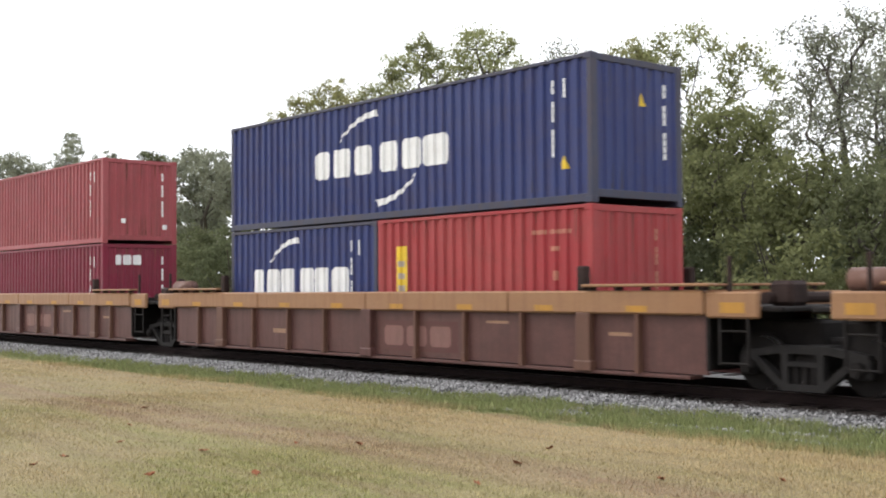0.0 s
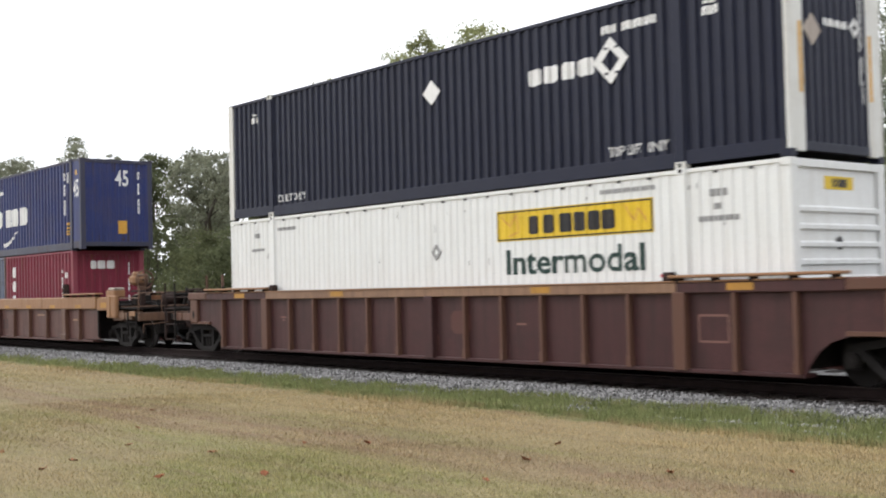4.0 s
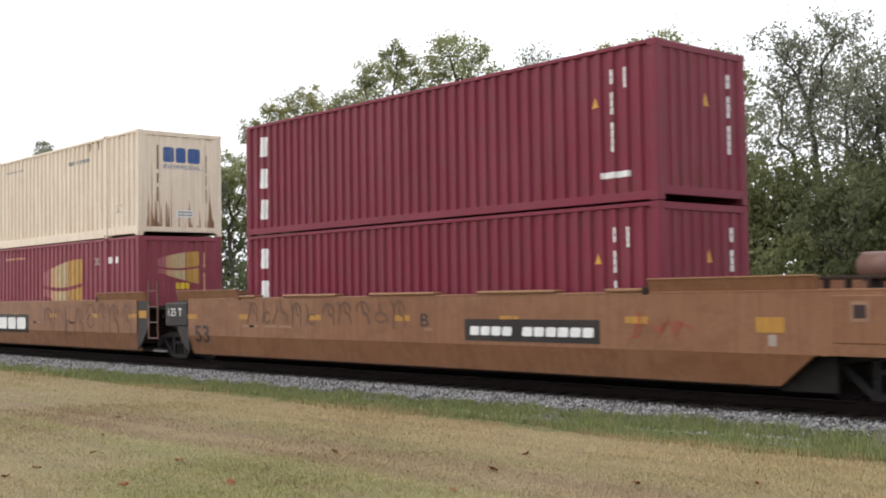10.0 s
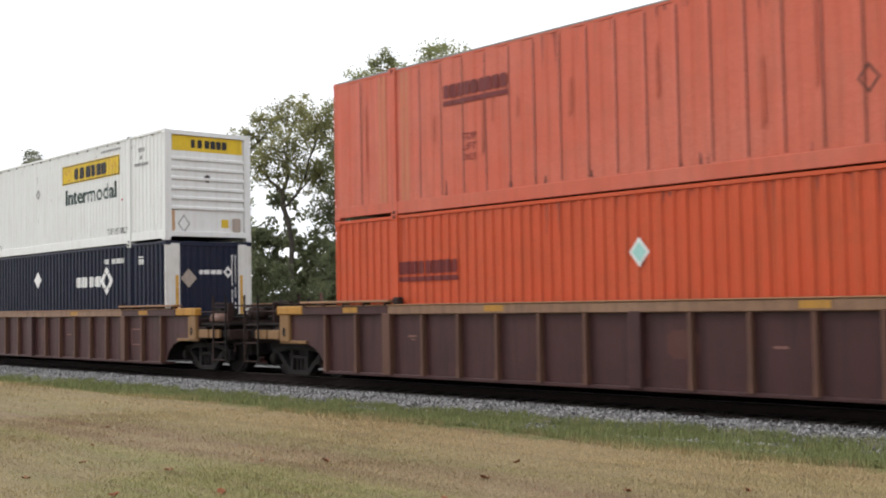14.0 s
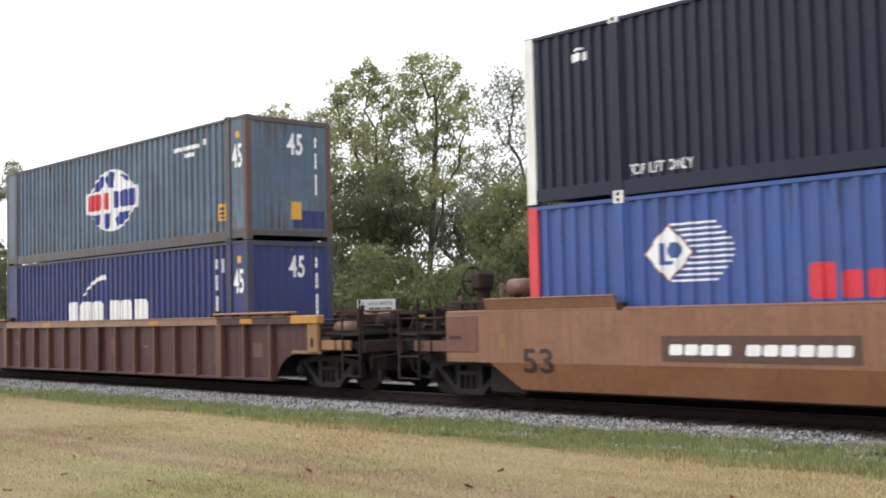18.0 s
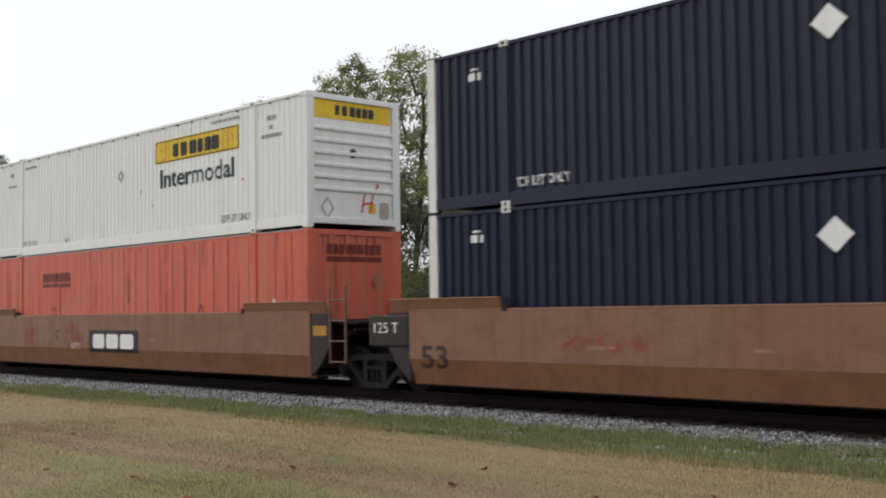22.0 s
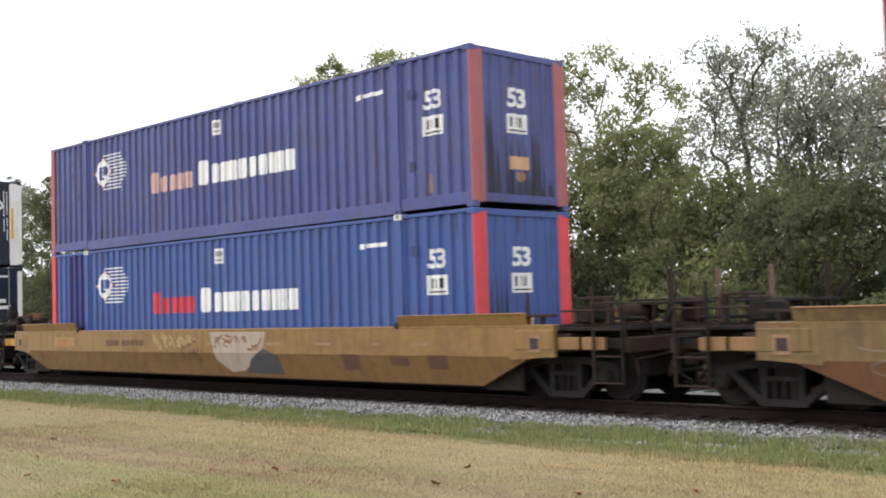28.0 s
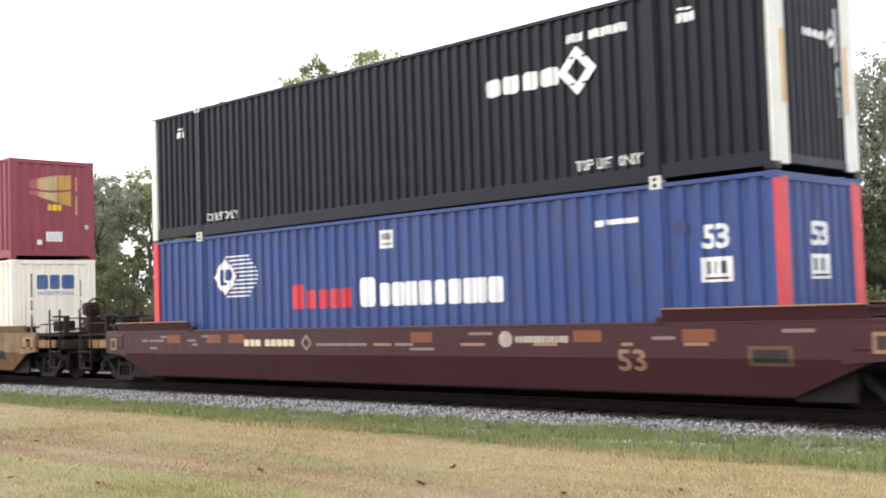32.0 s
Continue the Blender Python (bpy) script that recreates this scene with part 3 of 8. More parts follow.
FT = 0.3048
STD, HIGH = 2.591, 2.896


def strokes_mark(b, cx, s=1.0, z=0.0):
    """The white mark of two groups of blocks between two curved strokes."""
    b.on_side("lettering", blocks(cx - 2.38 * s, cx - 0.2 * s, 1.0 + z, 1.62 + z, (1, 1.2, 1.1)) + blocks(cx + 0.05 * s, cx + 2.32 * s, 1.0 + z, 1.62 + z, (1, 1.05, 1.25)), "ink_white", "bold white block marks")
    b.on_side("emblem", swoosh((cx - 1.42 * s, 1.79 + z), (cx - 0.04 * s, 2.27 + z), 0.13, 0.02, 0.075), "ink_white", "curved white stroke")
    b.on_side("emblem", swoosh((cx + 1.28 * s, 0.88 + z), (cx - 0.06 * s, 0.36 + z), 0.13, 0.02, 0.08), "ink_white", "curved white stroke")


def globe_mark(b, cx, cz, s=1.0, sea="ink_royal", first="ink_red", second="ink_royal"):
    """A white and blue oval globe with a white band of red and blue blocks."""
    b.on_side("globe_emblem", [oval(cx, cz, 1.30 * s, 0.84 * s)], "ink_white", "white globe", 0.004)
    seas = [[(-0.95, 0.30), (-0.55, 0.28), (-0.30, 0.62), (-0.45, 0.72), (-0.80, 0.52)], [(-0.20, 0.36), (0.12, 0.34), (0.22, 0.74), (-0.12, 0.80), (-0.28, 0.62)],
            [(0.45, 0.62), (0.8, 0.42), (0.86, 0.5), (0.55, 0.7)], [(-1.0, -0.34), (-0.5, -0.34), (-0.55, -0.60), (-0.75, -0.62)],
            [(-0.42, -0.34), (-0.02, -0.34), (-0.05, -0.72), (-0.3, -0.78)], [(0.38, -0.36), (0.95, -0.36), (0.62, -0.66), (0.25, -0.74), (0.22, -0.5)]]
    b.on_side("globe_emblem", [[(cx + x * 1.18 * s, cz + z * s) for x, z in q] for q in seas], sea, "blue seas of the globe", 0.007)
    b.on_side("band", [octa(cx - 1.48 * s, cz - 0.30 * s, cx + 1.48 * s, cz + 0.30 * s, 0.05)], "ink_white", "white band", 0.010)
    b.on_side("lettering", blocks(cx - 1.42 * s, cx - 0.1 * s, cz - 0.23 * s, cz + 0.23 * s, (1, 1.15, 1.05)), first, "red block marks", 0.013)
    b.on_side("lettering", blocks(cx + 0.1 * s, cx + 1.42 * s, cz - 0.23 * s, cz + 0.23 * s, (1, 1.05, 1.2)), second, "blue block marks", 0.013)


def iso_marks(b, triangle=True, end=True):
    """Columns of small white data marks near the closed end, and on it."""
    l, h, w = b.L / 2, b.H, b.W / 2
    k = 0.55 if b.L < 13 else 0.98
    b.on_side("marking", column(l - k - 0.42, l - k - 0.34, h - 1.75, h - 0.38, 11), "ink_white")
    b.on_side("marking", column(l - k - 0.14, l - k - 0.06, h - 0.72, h - 0.38, 4), "ink_white")
    if end:
        b.on_end("marking", column(w - 0.52, w - 0.44, h - 1.75, h - 0.38, 11), "ink_white")
    if triangle:
        b.on_side("warning_label", [[(l - k - 0.22, 0.62), (l - k - 0.02, 0.62), (l - k - 0.12, 0.86)]], "ink_yellow", "yellow triangle")
        b.on_end("warning_label", [[(0.02, h - 0.82), (0.22, h - 0.82), (0.12, h - 0.58)]], "ink_yellow", "yellow triangle")


def fortyfive(b):
    """Size figures and yellow panels of a 45 foot container."""
    l, h, w = b.L / 2, b.H, b.W / 2
    b.on_side("size_mark", words("45", l - 0.60, 1.68, 0.56, 0.42, 0.0, 0.02), "ink_white", "white figures 45")
    b.on_end("size_mark", words("45", -0.06, h - 0.86, 0.52, 0.46, 0.0, 0.02), "ink_white", "white figures 45")
    b.on_side("warning_panel", [rect(l - 1.30, 0.50, l - 0.92, 0.90)], "ink_gold", "yellow panel")
    b.on_side("warning_panel", [rect(l - 1.25, 0.55, l - 0.98, 0.59), rect(l - 1.22, 0.64, l - 1.02, 0.70), rect(l - 1.22, 0.75, l - 1.02, 0.82)], "frame_grey", "", 0.008)
    b.on_end("warning_panel", [rect(0.02, 0.50, 0.34, 0.92)], "ink_gold", "yellow panel")
    b.on_side("warning_label", [octa(l - 0.44, h - 0.52, l - 0.28, h - 0.36, 0.03)], "ink_gold", "small yellow label")


def rust_runs(b, seed, n, mat, on, x0, x1, z0, tall, width=0.05, down=False):
    """Thin uneven runs of rust or dirt, climbing from a rail or running down from one."""
    g = random.Random(seed)
    polys = []
    for _ in range(n):
        x, w, h = g.uniform(x0, x1), width * g.uniform(0.4, 1.3), tall * g.uniform(0.15, 1.0) ** 1.4
        k = -1 if down else 1
        polys.append([(x, z0), (x + w, z0), (x + w * 0.8, z0 + k * h * 0.6), (x + w * 0.45, z0 + k * h), (x + w * 0.2, z0 + k * h * 0.7)])
    on("rust_stain", polys, mat, "runs of rust", 0.0025)


def weathered(b, seed, mat, n=10):
    """Rust round the posts and below the top rail."""
    l, h, w = b.L / 2, b.H, b.W / 2
    rust_runs(b, seed, n, mat, b.on_side, -l + 0.3, l - 0.4, h - 0.08, 0.7, 0.035, True)
    rust_runs(b, seed + 1, n, mat, b.on_side, -l + 0.3, l - 0.4, 0.26, 0.45, 0.05)
    rust_runs(b, seed + 2, n // 2 + 2, mat, b.on_end, -w + 0.3, w - 0.4, 0.26, 0.7, 0.04)
    rust_runs(b, seed + 3, n // 2 + 2, mat, b.on_end, -w + 0.3, w - 0.4, h - 0.12, 0.9, 0.035, True)


def navy_forty():
    b = Box(40 * FT, STD, 2.438, "navy blue corrugated steel container with white strokes and block marks", M["navy"], M["navy_frame"])
    strokes_mark(b, 0)
    iso_marks(b)
    weathered(b, 11, "run_dark", 8)
    return b.ob


def navy_twenty():
    b = Box(20 * FT - 0.03, STD, 2.438, "short navy blue corrugated container with white block marks", M["navy"], M["navy_frame"])
    strokes_mark(b, 0, 0.86, 0.02)
    iso_marks(b, False, False)
    return b.ob


def red_twenty():
    b = Box(20 * FT - 0.03, STD, 2.438, "short bright red corrugated container with a yellow strip", M["red"], M["red"], M["red"])
    b.on_side("strip", [rect(-2.42, 0.50, -2.06, 2.02)], "ink_yellow", "upright yellow strip with dark marks")
    b.on_side("strip", [rect(-2.36, 0.60 + 0.25 * i, -2.12, 0.60 + 0.25 * i + 0.12) for i in range(5)], "ink_pale_grey", "", 0.008)
    b.on_side("marking", blocks(1.55, 2.5, 2.10, 2.18, (1, 1, 1, 1, -0.5, 1, 1, 1, 1, 1, 1), False) + [rect(2.02, 1.80, 2.2, 1.88), rect(2.08, 1.28, 2.17, 1.45)], "ink_faded_peach")
    b.on_end("marking", column(0.44, 0.52, 1.0, 2.2, 11), "ink_faded_peach")
    weathered(b, 21, "run_red", 10)
    return b.ob


def maroon_twenty():
    b = Box(20 * FT - 0.03, STD, 2.438, "short maroon corrugated container with white marks", M["maroon"], M["maroon"], M["rose"])
    b.on_side("lettering", [octa(-2.40, 1.83, -2.10, 2.20, 0.06), octa(-2.40, 1.33, -2.10, 1.70, 0.08), octa(-2.40, 0.83, -2.10, 1.20, 0.06)], "ink_white", "column of white block marks")
    b.on_side("marking", column(2.08, 2.16, 0.75, 2.0, 10), "ink_white")
    b.on_side("marking", [rect(2.36, 1.72, 2.52, 1.90)], "ink_white")
    b.on_side("warning_label", [rect(2.38, 1.30, 2.52, 1.44)], "ink_yellow")
    b.on_end("lettering", blocks(-0.62, 0.22, 2.0, 2.26, (0.7, 1, 1)), "ink_white", "white block marks")
    b.on_end("marking", column(0.66, 0.74, 0.6, 2.2, 12), "ink_white")
    weathered(b, 15, "run_red", 8)
    return b.ob


def grey_twenty():
    b = Box(20 * FT - 0.03, STD, 2.438, "short faded grey-blue corrugated container with a globe emblem", M["grey_blue"], M["grey_blue"], M["rust_post"])
    globe_mark(b, -0.15, 1.22, 0.78, "ink_slate", "ink_dull_red", "ink_slate")
    b.on_side("marking", [rect(1.65 + 0.3 * (i % 2), 1.6 + 0.2 * (i // 2), 1.85 + 0.3 * (i % 2), 1.72 + 0.2 * (i // 2)) for i in range(6)] + [rect(2.0, 1.2, 2.12, 1.4)], "ink_white")
    weathered(b, 71, "run_brown", 12)
    return b.ob


def maroon_forty(top):
    b = Box(40 * FT, STD, 2.438, "faded red corrugated steel container" if top else "maroon corrugated steel container with white marks", M["salmon"] if top else M["maroon"])
    iso_marks(b, False)
    if top:
        b.on_end("marking", [octa(-0.62, 0.62, -0.48, 0.76, 0.02), octa(0.74, 0.45, 0.9, 0.6, 0.02)], "ink_white")
    else:
        b.on_end("lettering", blocks(-0.82, 0.05, 1.95, 2.25, (0.7, 1, 1)), "ink_white", "white block marks")
    weathered(b, 31, "run_red", 12)
    return b.ob


def lettered_maroon_forty():
    b = Box(40 * FT, STD, 2.438, "dark maroon corrugated container with a column of white blocks", M["maroon"], M["maroon"], M["maroon"])
    for z in (1.82, 1.08, 0.36):
        b.on_side("lettering", blocks(-5.62, -5.20, z, z + 0.46, (1,), False, 0.18), "ink_white", "slanted white block mark")
    iso_marks(b, False)
    b.on_side("warning_label", [[(4.70, 1.62), (4.88, 1.62), (4.79, 1.84)]], "ink_gold", "yellow triangle label")
    b.on_end("warning_label", [[(0.04, 1.62), (0.2, 1.62), (0.12, 1.84)]], "ink_gold", "yellow triangle label")
    b.on_side("marking", [rect(4.9, 0.42, 5.5, 0.52)], "ink_white", "scraped white patch")
    weathered(b, 41, "run_red", 12)
    return b.ob


def navy_fortyfive(post="navy_frame"):
    b = Box(45 * FT, HIGH, 2.438, "long navy corrugated container with white strokes and block marks", M["navy"], M["navy_frame"], M[post], lift_posts=True)
    strokes_mark(b, -0.1, 1.0, 0.04)
    fortyfive(b)
    iso_marks(b, False)
    weathered(b, 51, "run_dark", 14)
    return b.ob


def teal_fortyfive(full):
    b = Box(45 * FT, HIGH, 2.438, "long weathered teal container with a globe emblem and rusty posts", M["teal" if full else "teal_green"], M["teal_frame"], M["rust_post"], lift_posts=True)
    globe_mark(b, 0.2, 1.47)
    fortyfive(b)
    b.on_side("marking", [rect(3.55, 2.36, 4.0, 2.46), rect(4.05, 2.36, 4.75, 2.46), rect(4.95, 2.40, 5.1, 2.55), rect(4.1, 2.18, 4.5, 2.28)], "ink_white")
    b.on_end("marking", column(0.72, 0.80, 1.1, 2.5, 11), "ink_white")
    if full:
        b.on_end("patch", [rect(0.1, 0.30, 1.0, 0.72)], "navy", "dark blue repair patch", 0.003)
    weathered(b, 61, "run_brown", 34)
    return b.ob


def fiftythree(label, body, frame=None, post=None, **kw):
    return Box(53 * FT, HIGH, 2.59, label, body, frame, post, lift_posts=True, side_post=0.06, **kw)


def post_plate(b, mat, label):
    """The broad painted face of the corner post at the container's leading end."""
    x, y = -b.L / 2, -b.W / 2
    part("post_face", Mb().box(x - 0.004, y - 0.006, 0.02, x + 0.20, y + 0.05, HIGH - 0.02, 0.004), M[mat], b.ob, label)


def dark_fiftythree(shade, flipped=False, placard="ink_pale_grey"):
    """The charcoal container with white end posts; the flipped one shows its doors."""
    b = fiftythree("charcoal ribbed domestic container with white end posts and a diamond emblem", M[shade], M[shade], M["post_white"], pitch=0.235, depth=0.045,
                   end="doors" if flipped else "ribs", end_post=0.16 if flipped else 0.42, end_pitch=0.2, post_label="white painted post")
    s = -1 if flipped else 1
    post_plate(b, "post_white", "white painted post face")

    def at(lo, hi):
        return (lo, hi) if not flipped else (-hi - 0.6, -lo - 0.6)

    bare_side = shade in ("black_c", "black_d")
    if not bare_side:
        b.on_side("placard", [diamond(-0.03 * s, 2.08, 0.27, 0.25)], "ink_white", "white diamond placard")
    x0 = at(2.71, 5.05)[0] + (0.33 if flipped else 0)
    b.on_side("lettering", blocks(x0, x0 + 1.6, 1.78, 2.08, (0.9, 1.2, 1.1, 1.1)), "ink_white", "white block marks")
    b.on_side("emblem", diamond_ring(x0 + 1.98, 1.94, 0.39, 0.40, 0.5), "ink_white", "white diamond ring emblem")
    for k in (0.25, 0.75):
        b.on_side("emblem", [rect(x0 + 1.98 - 0.21, 1.94 + (k - 0.5) * 0.85 - 0.02, x0 + 1.98 + 0.21, 1.94 + (k - 0.5) * 0.85 + 0.02)], shade, "", 0.008)
    n0, nz = (x0 - 0.25, 2.24) if flipped else (x0 + 1.75, 2.40)
    b.on_side("marking", blocks(n0, n0 + 1.2, nz, nz + 0.14, (1, 1, 1, -0.6, 1, 1, 1, 1, 1, 1)), "ink_white")
    b.on_side("marking", words("TOP  LIFT  ONLY", 4.60, 0.32, 0.17, 1.25, 0.0, 0.012), "ink_white", "white stencilled words")
    b.on_side("marking", words("TOP  LIFT  ONLY", -5.90, 0.32, 0.17, 1.2, 0.0, 0.012), "ink_white", "white stencilled words")
    for x in (-7.05, 6.55):
        b.on_side("marking", [rect(x + 0.06, 2.50, x + 0.26, 2.54)] + blocks(x, x + 0.34, 2.32, 2.46, (1, 1, 1)), "ink_white")
    w = b.W / 2
    if not flipped:
        if not bare_side:
            b.on_end("placard", [diamond(-0.62, 1.92, 0.24, 0.25)], placard, "faded diamond placard")
        b.on_end("lettering", blocks(-0.32, 0.40, 2.02, 2.14, (0.9, 1.2, 1.1, 1.1), False), "ink_white", "small white block marks")
        b.on_end("emblem", diamond_ring(0.56, 2.08, 0.15, 0.16, 0.45), "ink_white", "small white diamond ring")
        b.on_end("marking", column(0.66, 0.71, 1.2, 2.55, 13), "ink_white")
        b.on_end("marking", column(0.78, 0.83, 0.9, 2.55, 17), "ink_white")
        for y in (-w + 0.33, w - 0.33):
            mb = Mb()
            x = b.L / 2 + 0.003
            mb.poly([(x, y - 0.045, 0.95), (x, y + 0.045, 0.95), (x, y + 0.045, 2.0), (x, y - 0.045, 2.0)])
            part("reflector_strip", mb, M["ink_gold"], b.ob, "worn yellow reflector strip")
    else:
        b.on_end("lettering", blocks(-0.95, -0.30, 1.62, 1.78, (0.9, 1.2, 1.1, 1.1), False), "ink_white", "small white block marks", 0.0)
        b.on_end("emblem", diamond_ring(-0.14, 1.70, 0.15, 0.16, 0.45), "ink_white", "small white diamond ring", 0.0)
        b.on_end("marking", blocks(0.42, 0.72, 1.74, 1.86, (1, 1, 1), False) + blocks(0.36, 0.92, 1.52, 1.64, (1, 1, 1, 1, 1), False), "ink_white", "", 0.0)
        b.on_end("marking", [rect(-0.9, 2.58, -0.5, 2.64), rect(0.3, 2.58, 0.8, 2.64)], "ink_white", "", 0.0)
    return b.ob


def white_fiftythree(small_panel, sprayed=False):
    """The white container with a yellow panel over green words and a ridged end."""
    b = fiftythree("white smooth-ribbed domestic container with a yellow panel and dark words", M["white"], M["white"], M["white"], pitch=0.2, depth=0.018, end="ridges", end_post=0.2)
    b.on_side("sign_panel", [rect(1.79, 1.94, 5.50, 2.50)], "ink_yellow", "yellow panel", 0.006)
    b.on_side("sign_panel", stroke([(1.82, 1.97), (5.47, 1.97), (5.47, 2.47), (1.82, 2.47), (1.82, 1.97)], 0.012), "ink_black", "", 0.010)
    b.on_side("lettering", blocks(2.62, 4.70, 2.04, 2.37, (0.8, -0.3, 0.9, -0.3, 1, 1, 1, 1)), "ink_black", "black block marks", 0.012)
    b.on_side("ornament", stroke([(1.9, 2.4), (2.15, 2.2), (2.3, 2.42), (2.35, 2.1), (2.1, 2.02)], 0.02) + stroke([(4.9, 2.42), (5.1, 2.15), (5.2, 2.35), (5.38, 2.1)], 0.02), "ink_gold", "", 0.012)
    b.on_side("lettering", words("Intermodal", 2.02, 1.32, 0.46, 3.28, 0.0, 0.02), "ink_green", "dark green word Intermodal", 0.006)
    b.on_side("marking", words("TOP LIFT ONLY", 4.75, 0.30, 0.17, 1.2), "ink_black", "black stencilled words", 0.006)
    b.on_side("marking", words("TOP LIFT ONLY", -6.0, 0.30, 0.13, 1.0), "ink_grey", "faded stencilled words", 0.006)
    b.on_side("marking", blocks(4.35, 5.55, 2.62, 2.70, (1,) * 12, False) + blocks(-5.9, -5.1, 2.55, 2.63, (1,) * 8, False), "ink_grey", "", 0.006)
    b.on_side("marking", blocks(6.62, 6.95, 2.42, 2.54, (1, 1, 1), False) + blocks(6.68, 6.84, 2.22, 2.32, (1, 1), False) + blocks(6.40, 7.15, 2.04, 2.13, (1,) * 8, False), "ink_grey", "", 0.006)
    b.on_side("marking", blocks(-6.95, -6.7, 2.42, 2.54, (1, 1), False) + blocks(-7.1, -6.5, 2.1, 2.17, (1,) * 6, False), "ink_grey", "", 0.006)
    b.on_side("placard", diamond_ring(0.0, 1.82, 0.15, 0.17, 0.45), "ink_grey", "grey diamond holder", 0.006)
    b.on_side("marking", [octa(5.62, 1.20, 5.68, 1.26, 0.02)], "ink_red", "", 0.006)
    b.on_side("marking", [rect(-3.2, 0.26, -3.16, 0.40), rect(-3.02, 0.26, -2.98, 0.38), rect(-6.2, 1.4, -6.16, 1.55), rect(-0.05, 2.2, -0.02, 2.36)], "ink_black", "dark scuffs", 0.006)
    for i in range(24):
        x = -7.6 + 0.65 * i
        b.on_side("marking", [rect(x, 2.78, x + 0.09, 2.82)], "frame_grey", "", 0.012)
    y0, y1 = (-0.36, 0.44) if small_panel else (-1.06, 1.06)
    z0, z1 = (2.46, 2.66) if small_panel else (2.36, 2.76)
    b.on_end("sign_panel", [rect(y0, z0, y1, z1)], "ink_yellow", "yellow panel", 0.006)
    k = (y1 - y0) / 2.12
    b.on_end("lettering", blocks(y0 + 0.55 * k, y0 + 1.65 * k, z0 + 0.09 * k, z1 - 0.09 * k, (0.8, -0.3, 0.9, -0.3, 1, 1, 1, 1), False), "ink_black", "black block marks", 0.010)
    b.on_end("placard", diamond_ring(-0.72, 0.44, 0.18, 0.24, 0.8), "ink_grey", "empty diamond holder", 0.006)
    b.on_end("marking", [rect(0.40, 0.36, 0.62, 0.58)], "ink_yellow", "", 0.006)
    b.on_end("document_box", [octa(0.72, 0.24, 0.98, 0.62, 0.04)], "ink_pale_grey", "grey document holder", 0.03)
    g = random.Random(17 + sprayed)
    for k in range(26):
        x, z, h = g.uniform(-7.6, 7.6), g.choice((0.27, 0.28, 2.55, g.uniform(0.5, 2.0))), g.uniform(0.05, 0.16)
        b.on_side("marking", [[(x, z), (x + 0.02, z + 0.01), (x + 0.024, z + h), (x + 0.006, z + h * 0.9)]], "ink_grey", "grey scuff", 0.006)
    b.on_end("hardware", [octa(-0.12, 1.55, 0.06, 1.75, 0.05)], "frame_grey", "small grey fitting", 0.03)
    if sprayed:
        for pts in ([(0.22, 0.38), (0.30, 0.78)], [(0.46, 0.38), (0.54, 0.78)], [(0.24, 0.56), (0.54, 0.60)], [(0.56, 0.84), (0.70, 0.98), (0.62, 1.02)]):
            b.on_end("graffiti", stroke(pts, 0.022), "ink_red", "red sprayed stroke", 0.01)
    if not small_panel and not sprayed:
        b.on_end("stain", [rect(-1.08, 0.22, -0.98, 0.80)], "ink_peach", "rust-stained patch", 0.004)
    return b.ob


